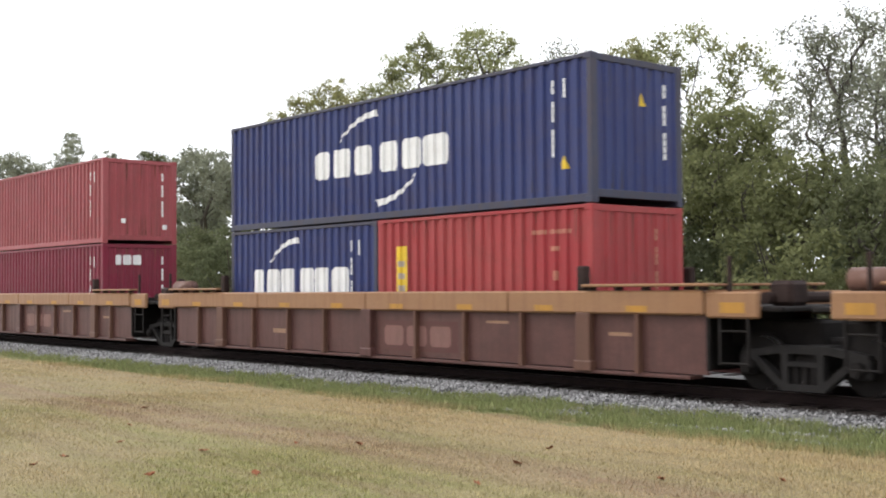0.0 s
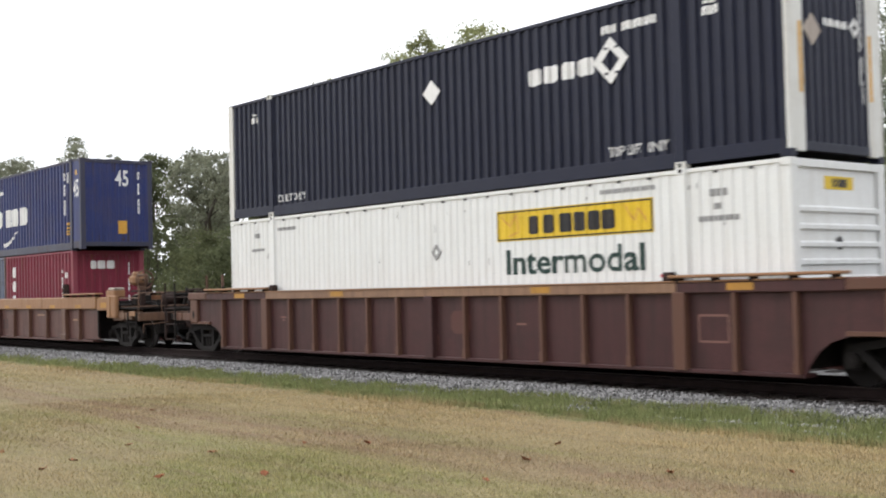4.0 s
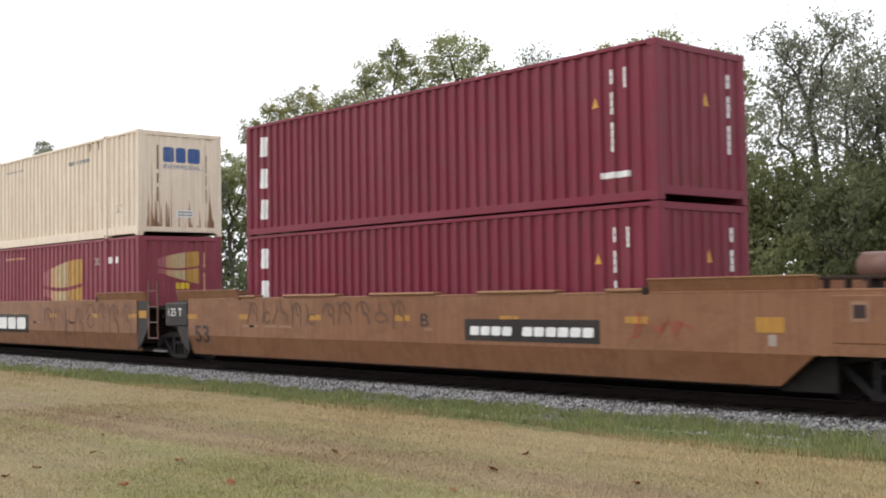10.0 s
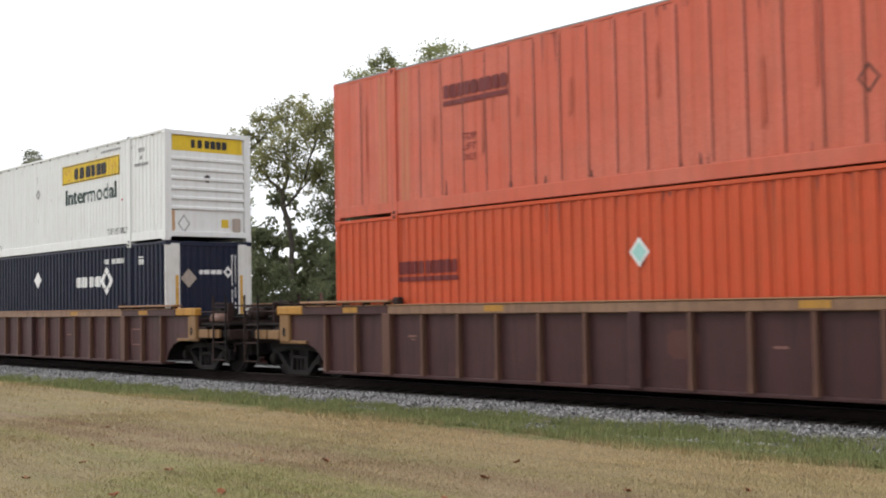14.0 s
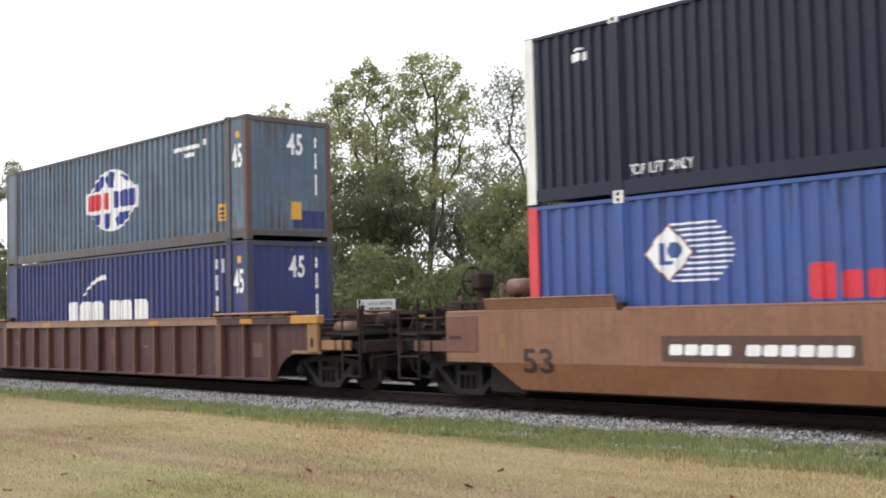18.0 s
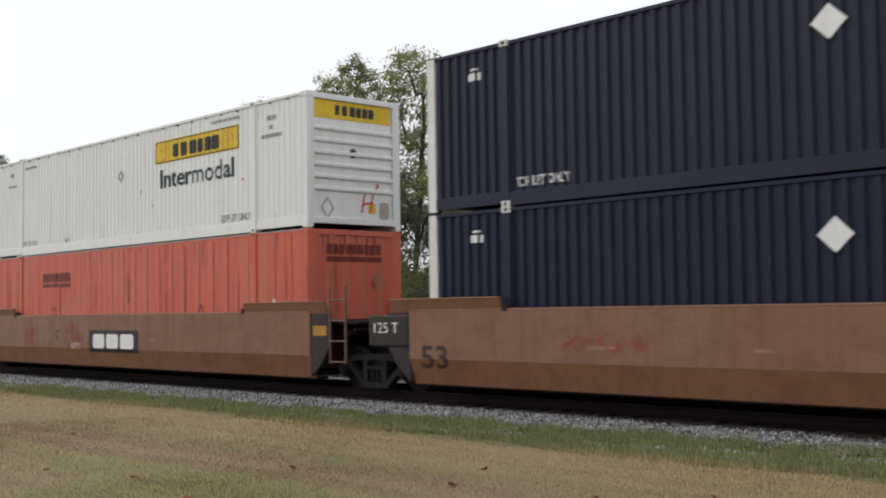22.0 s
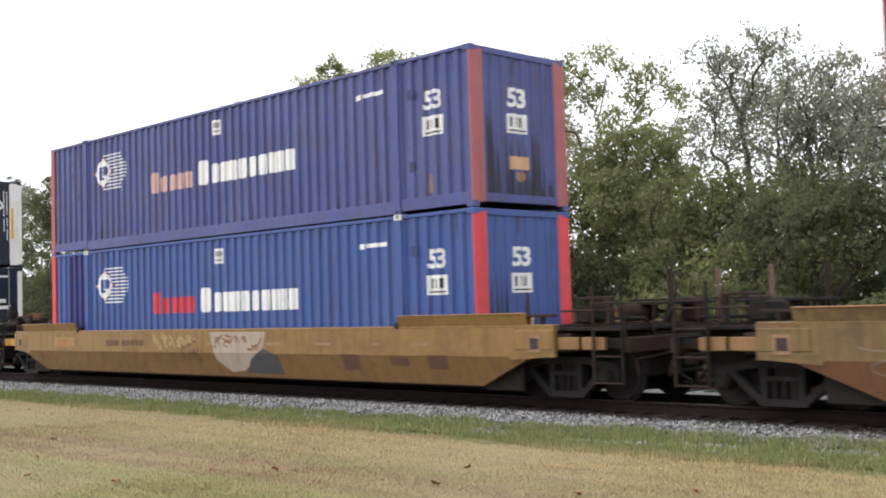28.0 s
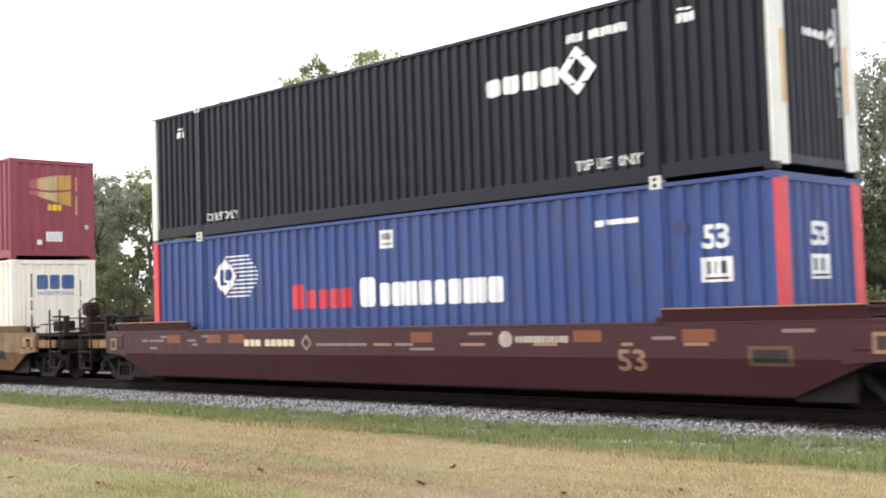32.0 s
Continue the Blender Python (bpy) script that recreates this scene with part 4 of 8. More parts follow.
def cream_fiftythree(coat):
    b = fiftythree("cream ribbed domestic container with blue blocks and rust-stained end", M[coat], M[coat], M[coat], pitch=0.31, depth=0.046 if coat == "cream" else 0.058, end_pitch=0.36, end_post=0.22)
    b.on_side("lettering", blocks(-5.86, -3.22 if coat == "cream" else -2.85, 1.64, 2.40, (1, 0.9, 1.15)), "ink_blue", "large blue block marks")
    b.on_side("lettering", words("INTERMODAL", -5.78, 1.35, 0.20, 2.5 if coat == "cream" else 2.85, 0.0, 0.006), "ink_blue", "blue word INTERMODAL")
    u = 0.0 if coat == "cream" else 0.75
    b.on_side("marking", [rect(3.55 + u, 2.28, 3.92 + u, 2.40)] + blocks(4.08 + u, 4.96 + u, 2.28, 2.40, (1, 1, 1, 1, 1, 1), False), "ink_grey")
    b.on_side("marking", words("WARNING HIGH CUBE", -1.51 + u, 2.44, 0.09, 1.46), "ink_grey", "grey words")
    b.on_side("marking", words("53'", 6.75, 0.66, 0.24, 0.34), "ink_grey", "worn figures 53")
    b.on_side("marking", words("53'", -7.3, 0.52, 0.24, 0.34), "ink_grey", "worn figures 53")
    b.on_end("lettering", blocks(-0.55, 0.66, 2.04, 2.46, (1, 0.9, 1.15)), "ink_blue", "blue block marks")
    b.on_end("lettering", words("INTERMODAL", -0.5, 1.86, 0.12, 1.15), "ink_blue", "blue word INTERMODAL")
    b.on_end("marking", column(-0.74, -0.66, 0.95, 2.5, 16), "rust_post", "rusted data column")
    b.on_end("marking", column(0.80, 0.85, 0.95, 2.3, 14), "rust_post", "rusted data column")
    b.on_end("label", [rect(-0.12, 0.52, 0.40, 0.72)], "ink_white", "white label")
    b.on_end("label", [rect(-0.08, 0.56, 0.36, 0.60), rect(-0.08, 0.64, 0.36, 0.68)], "ink_grey", "", 0.008)
    for x in (5.03, 5.59, -5.5):
        b.on_side("fitting", [octa(x, 2.58, x + 0.07, 2.80, 0.02)], "frame_grey", "small dark fitting", 0.02)
    b.on_side("scuff", [rect(6.0, 0.62, 6.03, 0.86)], "frame_grey", "dark scuff", 0.03)
    rust_runs(b, 5 if coat == "cream" else 6, 26, "stain", b.on_end, -1.04, 1.04, 0.24, 1.0)
    rust_runs(b, 8, 10, "stain", b.on_end, -0.9, -0.66, 0.24, 1.8)
    rust_runs(b, 9, 6, "stain", b.on_end, 0.76, 0.96, 0.24, 1.5)
    if coat != "cream":
        rust_runs(b, 15, 9, "rust_post", b.on_end, -0.98, -0.55, 0.24, 1.1)
    return b.ob


def rose_fiftythree():
    b = fiftythree("maroon ribbed domestic container with a gold window-shaped emblem", M["rose"], M["rose"], M["rose"], pitch=0.31, depth=0.046, end_pitch=0.3, end_post=0.2)

    def panes(on, x0, sx, z0, sz):
        def up(u):
            return 1.35 + 0.38 * math.sin(min(1, u * 1.05) * math.pi / 2) - 0.0

        def lo(u):
            return 0.62 - 0.62 * max(0, u - 0.12) ** 0.85

        for u0, u1, mt, lab in ((0.0, 0.2, "rose_pale", "pale pink pane"), (0.2, 0.36, "ink_peach", "peach pane"), (0.36, 0.66, "pane_cream", "cream pane"), (0.68, 1.0, "pane_gold", "gold pane")):
            n = 5
            top, bot = [], []
            for i in range(n):
                ua, ub = u0 + (u1 - u0) * i / n, u0 + (u1 - u0) * (i + 1) / n
                ma, mb_ = 0.93 - 0.10 * math.sin(ua * 3.4), 0.93 - 0.10 * math.sin(ub * 3.4)

                def pt(u, z):
                    return (x0 + u * sx, z0 + z * sz)
                top.append([pt(ua, ma + 0.05), pt(ub, mb_ + 0.05), pt(ub, up(ub)), pt(ua, up(ua))])
                bot.append([pt(ua, lo(ua)), pt(ub, lo(ub)), pt(ub, mb_ - 0.06), pt(ua, ma - 0.06)])
            on("emblem", top + bot, mt, lab)

    panes(b.on_side, 1.55, 2.95, 0.68, 0.98)
    b.on_side("patch", [rect(0.46, 0.66, 1.98, 1.10)], "maroon", "darker patch", 0.003)
    b.on_side("lettering", blocks(0.90, 1.62, 0.76, 1.0, (1, 1, 1)), "ink_yellow", "yellow block marks", 0.008)
    b.on_side("marking", [rect(5.26, 2.16, 5.66, 2.36)], "ink_pale_grey", "")
    b.on_side("marking", [rect(5.33, 2.20, 5.43, 2.32), rect(5.49, 2.20, 5.59, 2.32)], "maroon", "", 0.008)
    b.on_side("marking", blocks(5.86, 6.86, 2.18, 2.36, (1, 1, -0.5, 1, 1, -0.5, 1, 1), False), "ink_white")
    b.on_side("marking", words("53'", 6.62, 0.56, 0.26, 0.36), "rose_pale", "worn figures 53")
    b.on_side("marking", words("53'", -7.35, 0.52, 0.24, 0.34), "rose_pale", "worn figures 53")
    b.on_side("marking", blocks(-1.6, 0.2, 2.50, 2.56, (1,) * 14, False), "ink_peach")
    b.on_side("patch", [rect(-2.6, 0.34, -2.1, 0.58)], "maroon", "darker patch", 0.003)
    panes(b.on_end, -0.72, 1.3, 1.52, 0.55)
    b.on_end("lettering", blocks(-0.18, 0.28, 1.42, 1.60, (1, 1, 1), False), "ink_yellow", "yellow block marks", 0.008)
    b.on_end("marking", column(0.70, 0.76, 1.3, 2.45, 8), "ink_peach")
    b.on_end("label", [rect(-0.22, 0.52, 0.28, 0.80), rect(-0.5, 0.42, -0.34, 0.56)], "ink_white", "white label")
    b.on_end("label", [rect(-0.18, 0.58 + 0.07 * i, 0.24, 0.60 + 0.07 * i) for i in range(3)], "ink_grey", "", 0.008)
    b.on_end("reflector", [rect(1.0, 0.9, 1.09, 1.02)], "ink_mint", "green tag", 0.006)
    weathered(b, 81, "run_red", 12)
    return b.ob


def blue_fiftythree(coat="blue", worn=False, patched=False):
    b = fiftythree(("faded violet-blue ribbed domestic container with dull pink posts" if worn else "mid-blue ribbed domestic container with red end posts and white marks"), M[coat], M[coat], M["post_pink" if worn else "post_red"], pitch=0.30, depth=0.046, end_post=0.32, end_pitch=0.28, post_label="dull pink painted post" if worn else "red painted post")
    post_plate(b, "post_pink" if worn else "post_red", "painted post face")
    b.on_side("emblem", [diamond(-5.2, 1.96, 0.48, 0.46)], "rose", "thin red diamond edge", 0.003)
    b.on_side("emblem", [diamond(-5.2, 1.96, 0.45, 0.43)], "ink_white", "white diamond emblem", 0.006)
    b.on_side("emblem", [rect(-5.36, 1.78, -5.28, 2.12), rect(-5.28, 1.78, -5.10, 1.84)], coat, "blue mark", 0.009)
    b.on_side("emblem", [octa(-5.24, 1.88, -4.96, 2.12, 0.08)], coat, "blue disc", 0.009)
    for i in range(11):
        k = (i - 5) / 5
        z = 1.96 + 0.43 * k
        b.on_side("emblem", [rect(-5.2 + 0.50 - abs(k) * 0.44, z - 0.0165, -5.2 + 1.16 - 0.30 * k * k, z + 0.0165)], "ink_white", "white speed line")
    b.on_side("lettering", blocks(-2.90, -2.40, 1.20, 1.70, (1,)) + blocks(-2.38, -1.0, 1.20, 1.58, (1, 1, 1, 1)), "ink_faded_rose" if worn else "ink_red", "faded pink block marks" if worn else "red block marks")
    b.on_side("lettering", blocks(-0.80, -0.24, 1.20, 1.76, (1,)) + blocks(-0.22, 2.95, 1.20, 1.64, (0.9, 1.1, 1, 1, 0.9, 1, 1.1, 0.5, 1.1)), "ink_white", "white block marks")
    b.on_side("label", [rect(-0.16, 2.28, 0.20, 2.62)], "ink_white", "white label")
    b.on_side("label", [rect(-0.11, 2.34, 0.15, 2.38), rect(-0.11, 2.44, 0.15, 2.56)], "ink_grey", "", 0.008)
    for on, x, k in ((b.on_side, 6.85, 1.0), (b.on_end, -0.3, 1.1)):
        on("size_mark", words("53", x, 1.86, 0.36, 0.42 * k, 0.0, 0.03), "ink_white", "white figures 53")
        on("label", [rect(x - 0.03, 1.38, x + 0.46 * k, 1.74)], "ink_white", "white label")
        on("label", [rect(x + 0.05, 1.50, x + 0.10, 1.68), rect(x + 0.18, 1.50, x + 0.23, 1.68), rect(x + 0.30, 1.50, x + 0.36, 1.68), rect(x + 0.02, 1.42, x + 0.40 * k, 1.45)], "ink_black", "", 0.008)
    b.on_end("label", [rect(-0.28, 0.72, 0.24, 0.96)], "ink_peach", "faded label")
    b.on_end("marking", column(0.72, 0.76, 1.3, 2.5, 12), "ink_black")
    b.on_side("marking", [rect(4.9, 2.32, 5.1, 2.42), rect(5.15, 2.34, 5.75, 2.42)], "ink_white")
    b.on_side("placard", [octa(6.4, 2.1, 6.6, 2.3, 0.05)], "navy", "dark patch", 0.003)
    if worn or patched:
        w = b.W / 2
        rust_runs(b, 130 + worn, 34 if worn else 14, "grime", b.on_end, -w + 0.34, w - 0.45, 0.26, 1.5, 0.10)
        rust_runs(b, 140 + worn, 12, "grime", b.on_end, -w + 0.34, -w + 0.7, 0.26, 2.2, 0.07)
    if patched:
        x0, x1 = -7.12, -6.22
        b.on_side("repair_panel", [rect(x0, 0.28, x1, 2.80)], "navy_patch", "dark blue replaced panel", 0.003)
    if worn:
        for x, z in ((-6.95, 1.9), (-6.62, 1.35), (6.42, 0.75)):
            b.on_side("smudge", [octa(x, z, x + 0.16, z + 0.2, 0.04)], "navy", "dark smudge", 0.003)
        b.on_side("rust_stain", [[(6.9, 0.34), (7.02, 0.34), (6.99, 0.66), (6.93, 0.70)]], "stain", "rust stain", 0.004)
        b.on_end("rust_stain", [octa(-0.14, 0.50, 0.10, 0.68, 0.05)], "stain", "rust stain", 0.004)
    weathered(b, 91, "run_dark", 14)
    return b.ob


def orange_fiftythree(panelled):
    if panelled:
        b = fiftythree("faded orange panelled domestic container with dark block marks", M["orange"], M["orange"], M["orange"], pitch=0.61, depth=-0.012, end_pitch=0.44, end_post=0.2)
    else:
        b = fiftythree("bright orange ribbed domestic container with dark block marks", M["orange_b"], M["orange_b"], M["orange_b"], pitch=0.235, depth=0.03, end="ridges", end_post=0.2)
    x = -4.6 if panelled else -6.0
    z = 2.08 if panelled else 1.72
    b.on_side("lettering", blocks(x, x + 1.7, z, z + 0.25, (1,) * 9, False), "ink_dark_red", "dark block marks", 0.018)
    b.on_side("lettering", [rect(x, z - 0.14, x + 1.7, z - 0.05)], "ink_dark_red", "dark bar", 0.018)
    if panelled:
        for s in (-1, 1):
            for dx in (-0.42, -0.28, 0.28, 0.42):
                xx = s * 6.1 + dx
                part("batten", Mb().box(xx - 0.05, -b.W / 2 - 0.006, 0.25, xx + 0.05, -b.W / 2 + 0.03, 2.80, 0.006), M["orange_dull"], b.ob, "weathered tan batten")
        g = random.Random(31)
        for k in range(-12, 13):
            xx = 0.61 * k + 0.19
            if abs(abs(xx) - 6.1) < 0.55:
                continue
            b.on_side("seam", [rect(xx - 0.012, 0.28, xx + 0.012, 2.78)], "stain_dark", "dark panel seam", 0.016)
            if g.random() < 0.55:
                w, z0, z1 = g.uniform(0.03, 0.10), g.uniform(0.4, 1.5), g.uniform(1.7, 2.6)
                xx += g.uniform(0.1, 0.5)
                b.on_side("stain", [[(xx, z0), (xx + w, z0 + 0.1), (xx + w * 0.8, z1), (xx + w * 0.2, z1 - 0.1)]], "orange_streak", "rusty streak", 0.015)
        for k, word in enumerate(("TOP", "LIFT", "ONLY")):
            b.on_side("marking", words(word, -4.08, 1.24 - 0.19 * k, 0.13, 0.36), "ink_dark_red", "dark stencilled word", 0.018)
        for sy in (-1, 1):
            part("worn_edge", Mb().box(-7.9, sy * (b.W / 2 + 0.009), HIGH - 0.032, 7.9, sy * (b.W / 2 - 0.03), HIGH - 0.002, 0.004), M["ink_grey"], b.ob, "bare grey metal edge")
        b.on_side("placard", diamond_ring(3.9, 1.15, 0.17, 0.22, 0.7), "stain_dark", "worn diamond holder", 0.018)
        b.on_side("placard", [diamond(6.85, 1.22, 0.17, 0.22)], "ink_white", "white diamond placard", 0.02)
        for i in range(1, 5):
            y = -1.10 + 0.44 * i
            b.on_end("batten", [rect(y - 0.03, 0.3, y + 0.03, 2.72)], "orange_dull", "tan vertical seam", 0.006)
        b.on_end("stain", [[(-0.66, 1.0), (-0.52, 0.75), (-0.44, 0.9), (-0.47, 1.5), (-0.50, 2.1), (-0.58, 2.1), (-0.62, 1.6)], [(0.86, 0.6), (0.95, 0.7), (0.93, 1.4), (0.89, 1.6)]], "orange_streak", "sooty smear", 0.008)
        b.on_end("placard", diamond_ring(0.62, 1.78, 0.17, 0.22, 0.6), "stain", "worn diamond holder", 0.01)
    else:
        b.on_side("placard", [diamond(-0.05, 1.90, 0.20, 0.24)], "ink_white", "white-edged diamond placard", 0.006)
        b.on_side("placard", [diamond(-0.05, 1.90, 0.14, 0.17)], "ink_mint", "pale green diamond", 0.012)
        b.on_end("placard", [diamond(-0.62, 1.66, 0.26, 0.27)], "ink_mint", "pale green diamond placard", 0.06)
        b.on_end("placard", [rect(-0.78, 1.63, -0.46, 1.69)], "ink_black", "", 0.065)
    z = 2.36 if panelled else 2.48
    b.on_end("lettering", blocks(-0.80, 0.72, z, z + 0.22, (1,) * 9, False), "ink_dark_red", "dark block marks", 0.012)
    b.on_end("lettering", [rect(-0.80, z - 0.16, 0.72, z - 0.05)], "ink_dark_red", "", 0.012)
    weathered(b, 95, "run_red", 18)
    return b.ob


M["grime"] = paint("dark_grime", (0.022, 0.026, 0.050), (0.05, 0.06, 0.11), amount=0.5, faded=0.6)
M["stain"] = paint("brown_rust_stain", (0.33, 0.185, 0.105), (0.50, 0.35, 0.24), dirt=(0.10, 0.05, 0.03), amount=0.7, faded=0.5)
M["stain_dark"] = paint("sooty_stain", (0.16, 0.05, 0.035), (0.4, 0.12, 0.08), dirt=(0.05, 0.03, 0.03), amount=0.7, faded=0.6)
M["orange_dull"] = paint("tan_faded_orange", (0.52, 0.17, 0.09), (0.5, 0.28, 0.17), dirt=(0.25, 0.1, 0.06), amount=0.45)
M["orange_streak"] = paint("brown_orange_streak", (0.48, 0.10, 0.055), (0.56, 0.2, 0.12), dirt=(0.16, 0.05, 0.03), amount=0.6, mottle=0.6)
M["rose_pale"] = paint("pale_pink_paint", (0.36, 0.13, 0.14), (0.4, 0.18, 0.18), amount=0.3)


# Where every container stands along the train, and at what height above the ground.
def load(maker, spots):
    first = maker()
    for i, (x, z) in enumerate(spots):
        ob = first if i == 0 else copy_thing(first, Matrix())
        moves(ob, x, z)


FLOOR = 0.745
UP = FLOOR + HIGH + 0.012
LOW = FLOOR + STD + 0.012
load(lambda: maroon_forty(True), [(-39.3, LOW)])
load(lambda: maroon_forty(False), [(-39.3, FLOOR)])
load(navy_forty, [(-19.43, LOW)])
load(navy_twenty, [(-22.48, FLOOR)])
load(red_twenty, [(-16.38, FLOOR)])
load(navy_fortyfive, [(0.83, LOW), (160.27, FLOOR)])
load(lambda: navy_fortyfive("rust_post"), [(49.05, UP)])
load(grey_twenty, [(-2.23, FLOOR)])
load(maroon_twenty, [(3.94, FLOOR)])
load(lambda: dark_fiftythree("black"), [(25.31, UP), (223.57, UP)])
load(lambda: dark_fiftythree("black", placard="ink_white"), [(184.05, UP)])
load(lambda: dark_fiftythree("black_d"), [(247.60, UP)])
load(lambda: dark_fiftythree("black_c"), [(318.69, UP)])
load(lambda: dark_fiftythree("black_b"), [(112.65, FLOOR)])
load(lambda: dark_fiftythree("black_b", placard="ink_white"), [(223.57, FLOOR)])
load(lambda: dark_fiftythree("black_b", True), [(247.60, FLOOR)])
load(lambda: white_fiftythree(True), [(25.31, FLOOR)])
load(lambda: white_fiftythree(False), [(112.65, UP)])
load(lambda: white_fiftythree(False, True), [(203.67, UP)])
load(lambda: teal_fortyfive(False), [(49.05, FLOOR)])
load(lambda: teal_fortyfive(True), [(160.27, UP)])
load(lambda: cream_fiftythree("cream"), [(69.43, UP)])
load(lambda: cream_fiftythree("cream_pale"), [(294.96, FLOOR)])
load(rose_fiftythree, [(69.43, FLOOR), (294.96, UP)])
load(lettered_maroon_forty, [(89.01, LOW), (89.01, FLOOR)])
load(lambda: orange_fiftythree(True), [(136.13, UP), (203.67, FLOOR)])
load(lambda: orange_fiftythree(False), [(136.13, FLOOR)])
load(blue_fiftythree, [(184.05, FLOOR)])
load(lambda: blue_fiftythree("blue_violet", True), [(271.35, UP)])
load(lambda: blue_fiftythree("blue", False, True), [(271.35, FLOOR)])
load(lambda: blue_fiftythree("blue_deep"), [(318.69, FLOOR)])


# ---- well cars ----
AXLE_Z = RAIL_Z + 0.42


def truck(parent, x):
    """A two-axle bogie: bolster, cast side frames with springs, and wheelsets."""
    t = part("truck", Mb().box(x - 0.22, -0.98, 0.62, x + 0.22, 0.98, 1.02, 0.04).box(x - 0.35, -0.3, 0.9, x + 0.35, 0.3, 1.12, 0.04), M["steel"], parent, "grimy cast steel bogie")
    for s in (-1, 1):
        y0, y1 = s * 0.94, s * 1.10
        mb = Mb()
        bars = [((-0.98, 0.88), (-0.40, 0.97), 0.055), ((0.40, 0.97), (0.98, 0.88), 0.055), ((-0.42, 0.97), (0.42, 0.97), 0.06), ((-0.80, 0.82), (-0.34, 0.44), 0.055), ((0.34, 0.44), (0.80, 0.82), 0.055),
                ((-0.32, 0.42), (0.32, 0.42), 0.05), ((-0.29, 0.46), (-0.29, 0.92), 0.055), ((0.29, 0.46), (0.29, 0.92), 0.055), ((-0.26, 0.76), (0.26, 0.76), 0.035)]
        for a in (-0.95, 0.95):
            mb.box(x + a - 0.13, min(y0, y1), 0.58, x + a + 0.13, max(y0, y1), 0.88, 0.03)
        for (ax, az), (bx, bz), w in bars:
            d = Vector((bx - ax, bz - az)).normalized() * 0.05
            n = Vector((-d.y, d.x)).normalized() * w
            ring = [(x + ax - d.x - n.x, az - d.y - n.y), (x + bx + d.x - n.x, bz + d.y - n.y), (x + bx + d.x + n.x, bz + d.y + n.y), (x + ax - d.x + n.x, az - d.y + n.y)]
            mb.prism(ring, "y", min(y0, y1), max(y0, y1))
        part("side_frame", mb, M["truck_grey"], t)
        for k in (-0.15, 0.0, 0.15):
            part("spring", Mb().cyl((x + k, s * 1.0, 0.46), (x + k, s * 1.0, 0.74), 0.062, 10), M["steel"], t)
        for a in (-0.89, 0.89):
            part("bearing_cap", Mb().cyl((x + a, s * 1.04, AXLE_Z - 0.02), (x + a, s * 1.20, AXLE_Z - 0.02), 0.11, 12).cyl((x + a, s * 1.2, AXLE_Z - 0.02), (x + a, s * 1.225, AXLE_Z - 0.02), 0.07, 8), M["steel"], t)
    for a in (-0.89, 0.89):
        mb = Mb().cyl((0, -0.85, 0), (0, 0.85, 0), 0.085, 10)
        for s in (-1, 1):
            mb.cyl((0, s * 0.69, 0), (0, s * 0.80, 0), 0.40, 28)
            mb.cyl((0, s * 0.685, 0), (0, s * 0.712, 0), 0.455, 28)
            mb.cyl((0, s * 0.79, 0), (0, s * 0.83, 0), 0.15, 14)
        w = part("wheelset", mb, M["steel"], t, "steel wheels on their axle")
        w.data.materials.append(M["wheel_rim"])
        for f in w.data.polygons:
            c = f.center
            if math.hypot(c.x, c.z) > 0.39 and abs(abs(c.y) - 0.745) < 0.03:
                f.material_index = 1
        w.location = (x + a, 0, AXLE_Z)
        WHEELS.append((w, x + a))
    return t


WHEELS = []


CREASE = {}


def side_y(z, crease):
    return -1.52 if z >= crease else -1.52 + (crease - z) * 0.30


def on_car(ob, name, polys, mat, label="", smooth_side=True, lift=0.006, y=-1.52):
    """Paint on the near side of a car body."""
    mb = Mb()
    k = CREASE.get(ob.name, 1.0)
    for p in polys:
        if sum(a[0] * b[1] - a[1] * b[0] for a, b in zip(p, p[1:] + p[:1])) < 0:
            p = p[::-1]
        bits = [p]
        if smooth_side:
            flip = [(z, x) for x, z in p]
            bits = [[(x, z) for z, x in c] for c in (clip_strip(flip, -9, k), clip_strip(flip, k, 9)) if len(c) >= 3]
        for c in bits:
            mb.poly([(x, (side_y(z + (1e-4 if z >= k else 0), k) if smooth_side else y) - lift, z) for x, z in c])
    mark = part(name, mb.weld(), M[mat], ob, label)
    if name in ("marking", "emblem", "stain", "number_mark", "graffiti", "patch", "capacity_mark", "size_mark"):
        mark["kind"] = "stuff"
    return mark


def ladder(ob, x, z0, z1, y=-1.50, w=0.46, mat="rusty"):
    """Two stiles and their rungs on the side of a car's end."""
    for dx, m in ((-w / 2, mat), (w / 2, "steel" if mat == "rusty" else mat)):
        part("ladder_stile", Mb().box(x + dx - 0.02, y - 0.02, z0, x + dx + 0.02, y + 0.02, z1, 0.006), M[m], ob)
    n = max(2, round((z1 - z0) / 0.42))
    for i in range(n):
        z = z0 + 0.03 + (z1 - z0 - 0.3) * i / (n - 1)
        part("ladder_rung", Mb().cyl((x - w / 2, y, z), (x + w / 2, y, z), 0.016, 8), M[mat], ob)


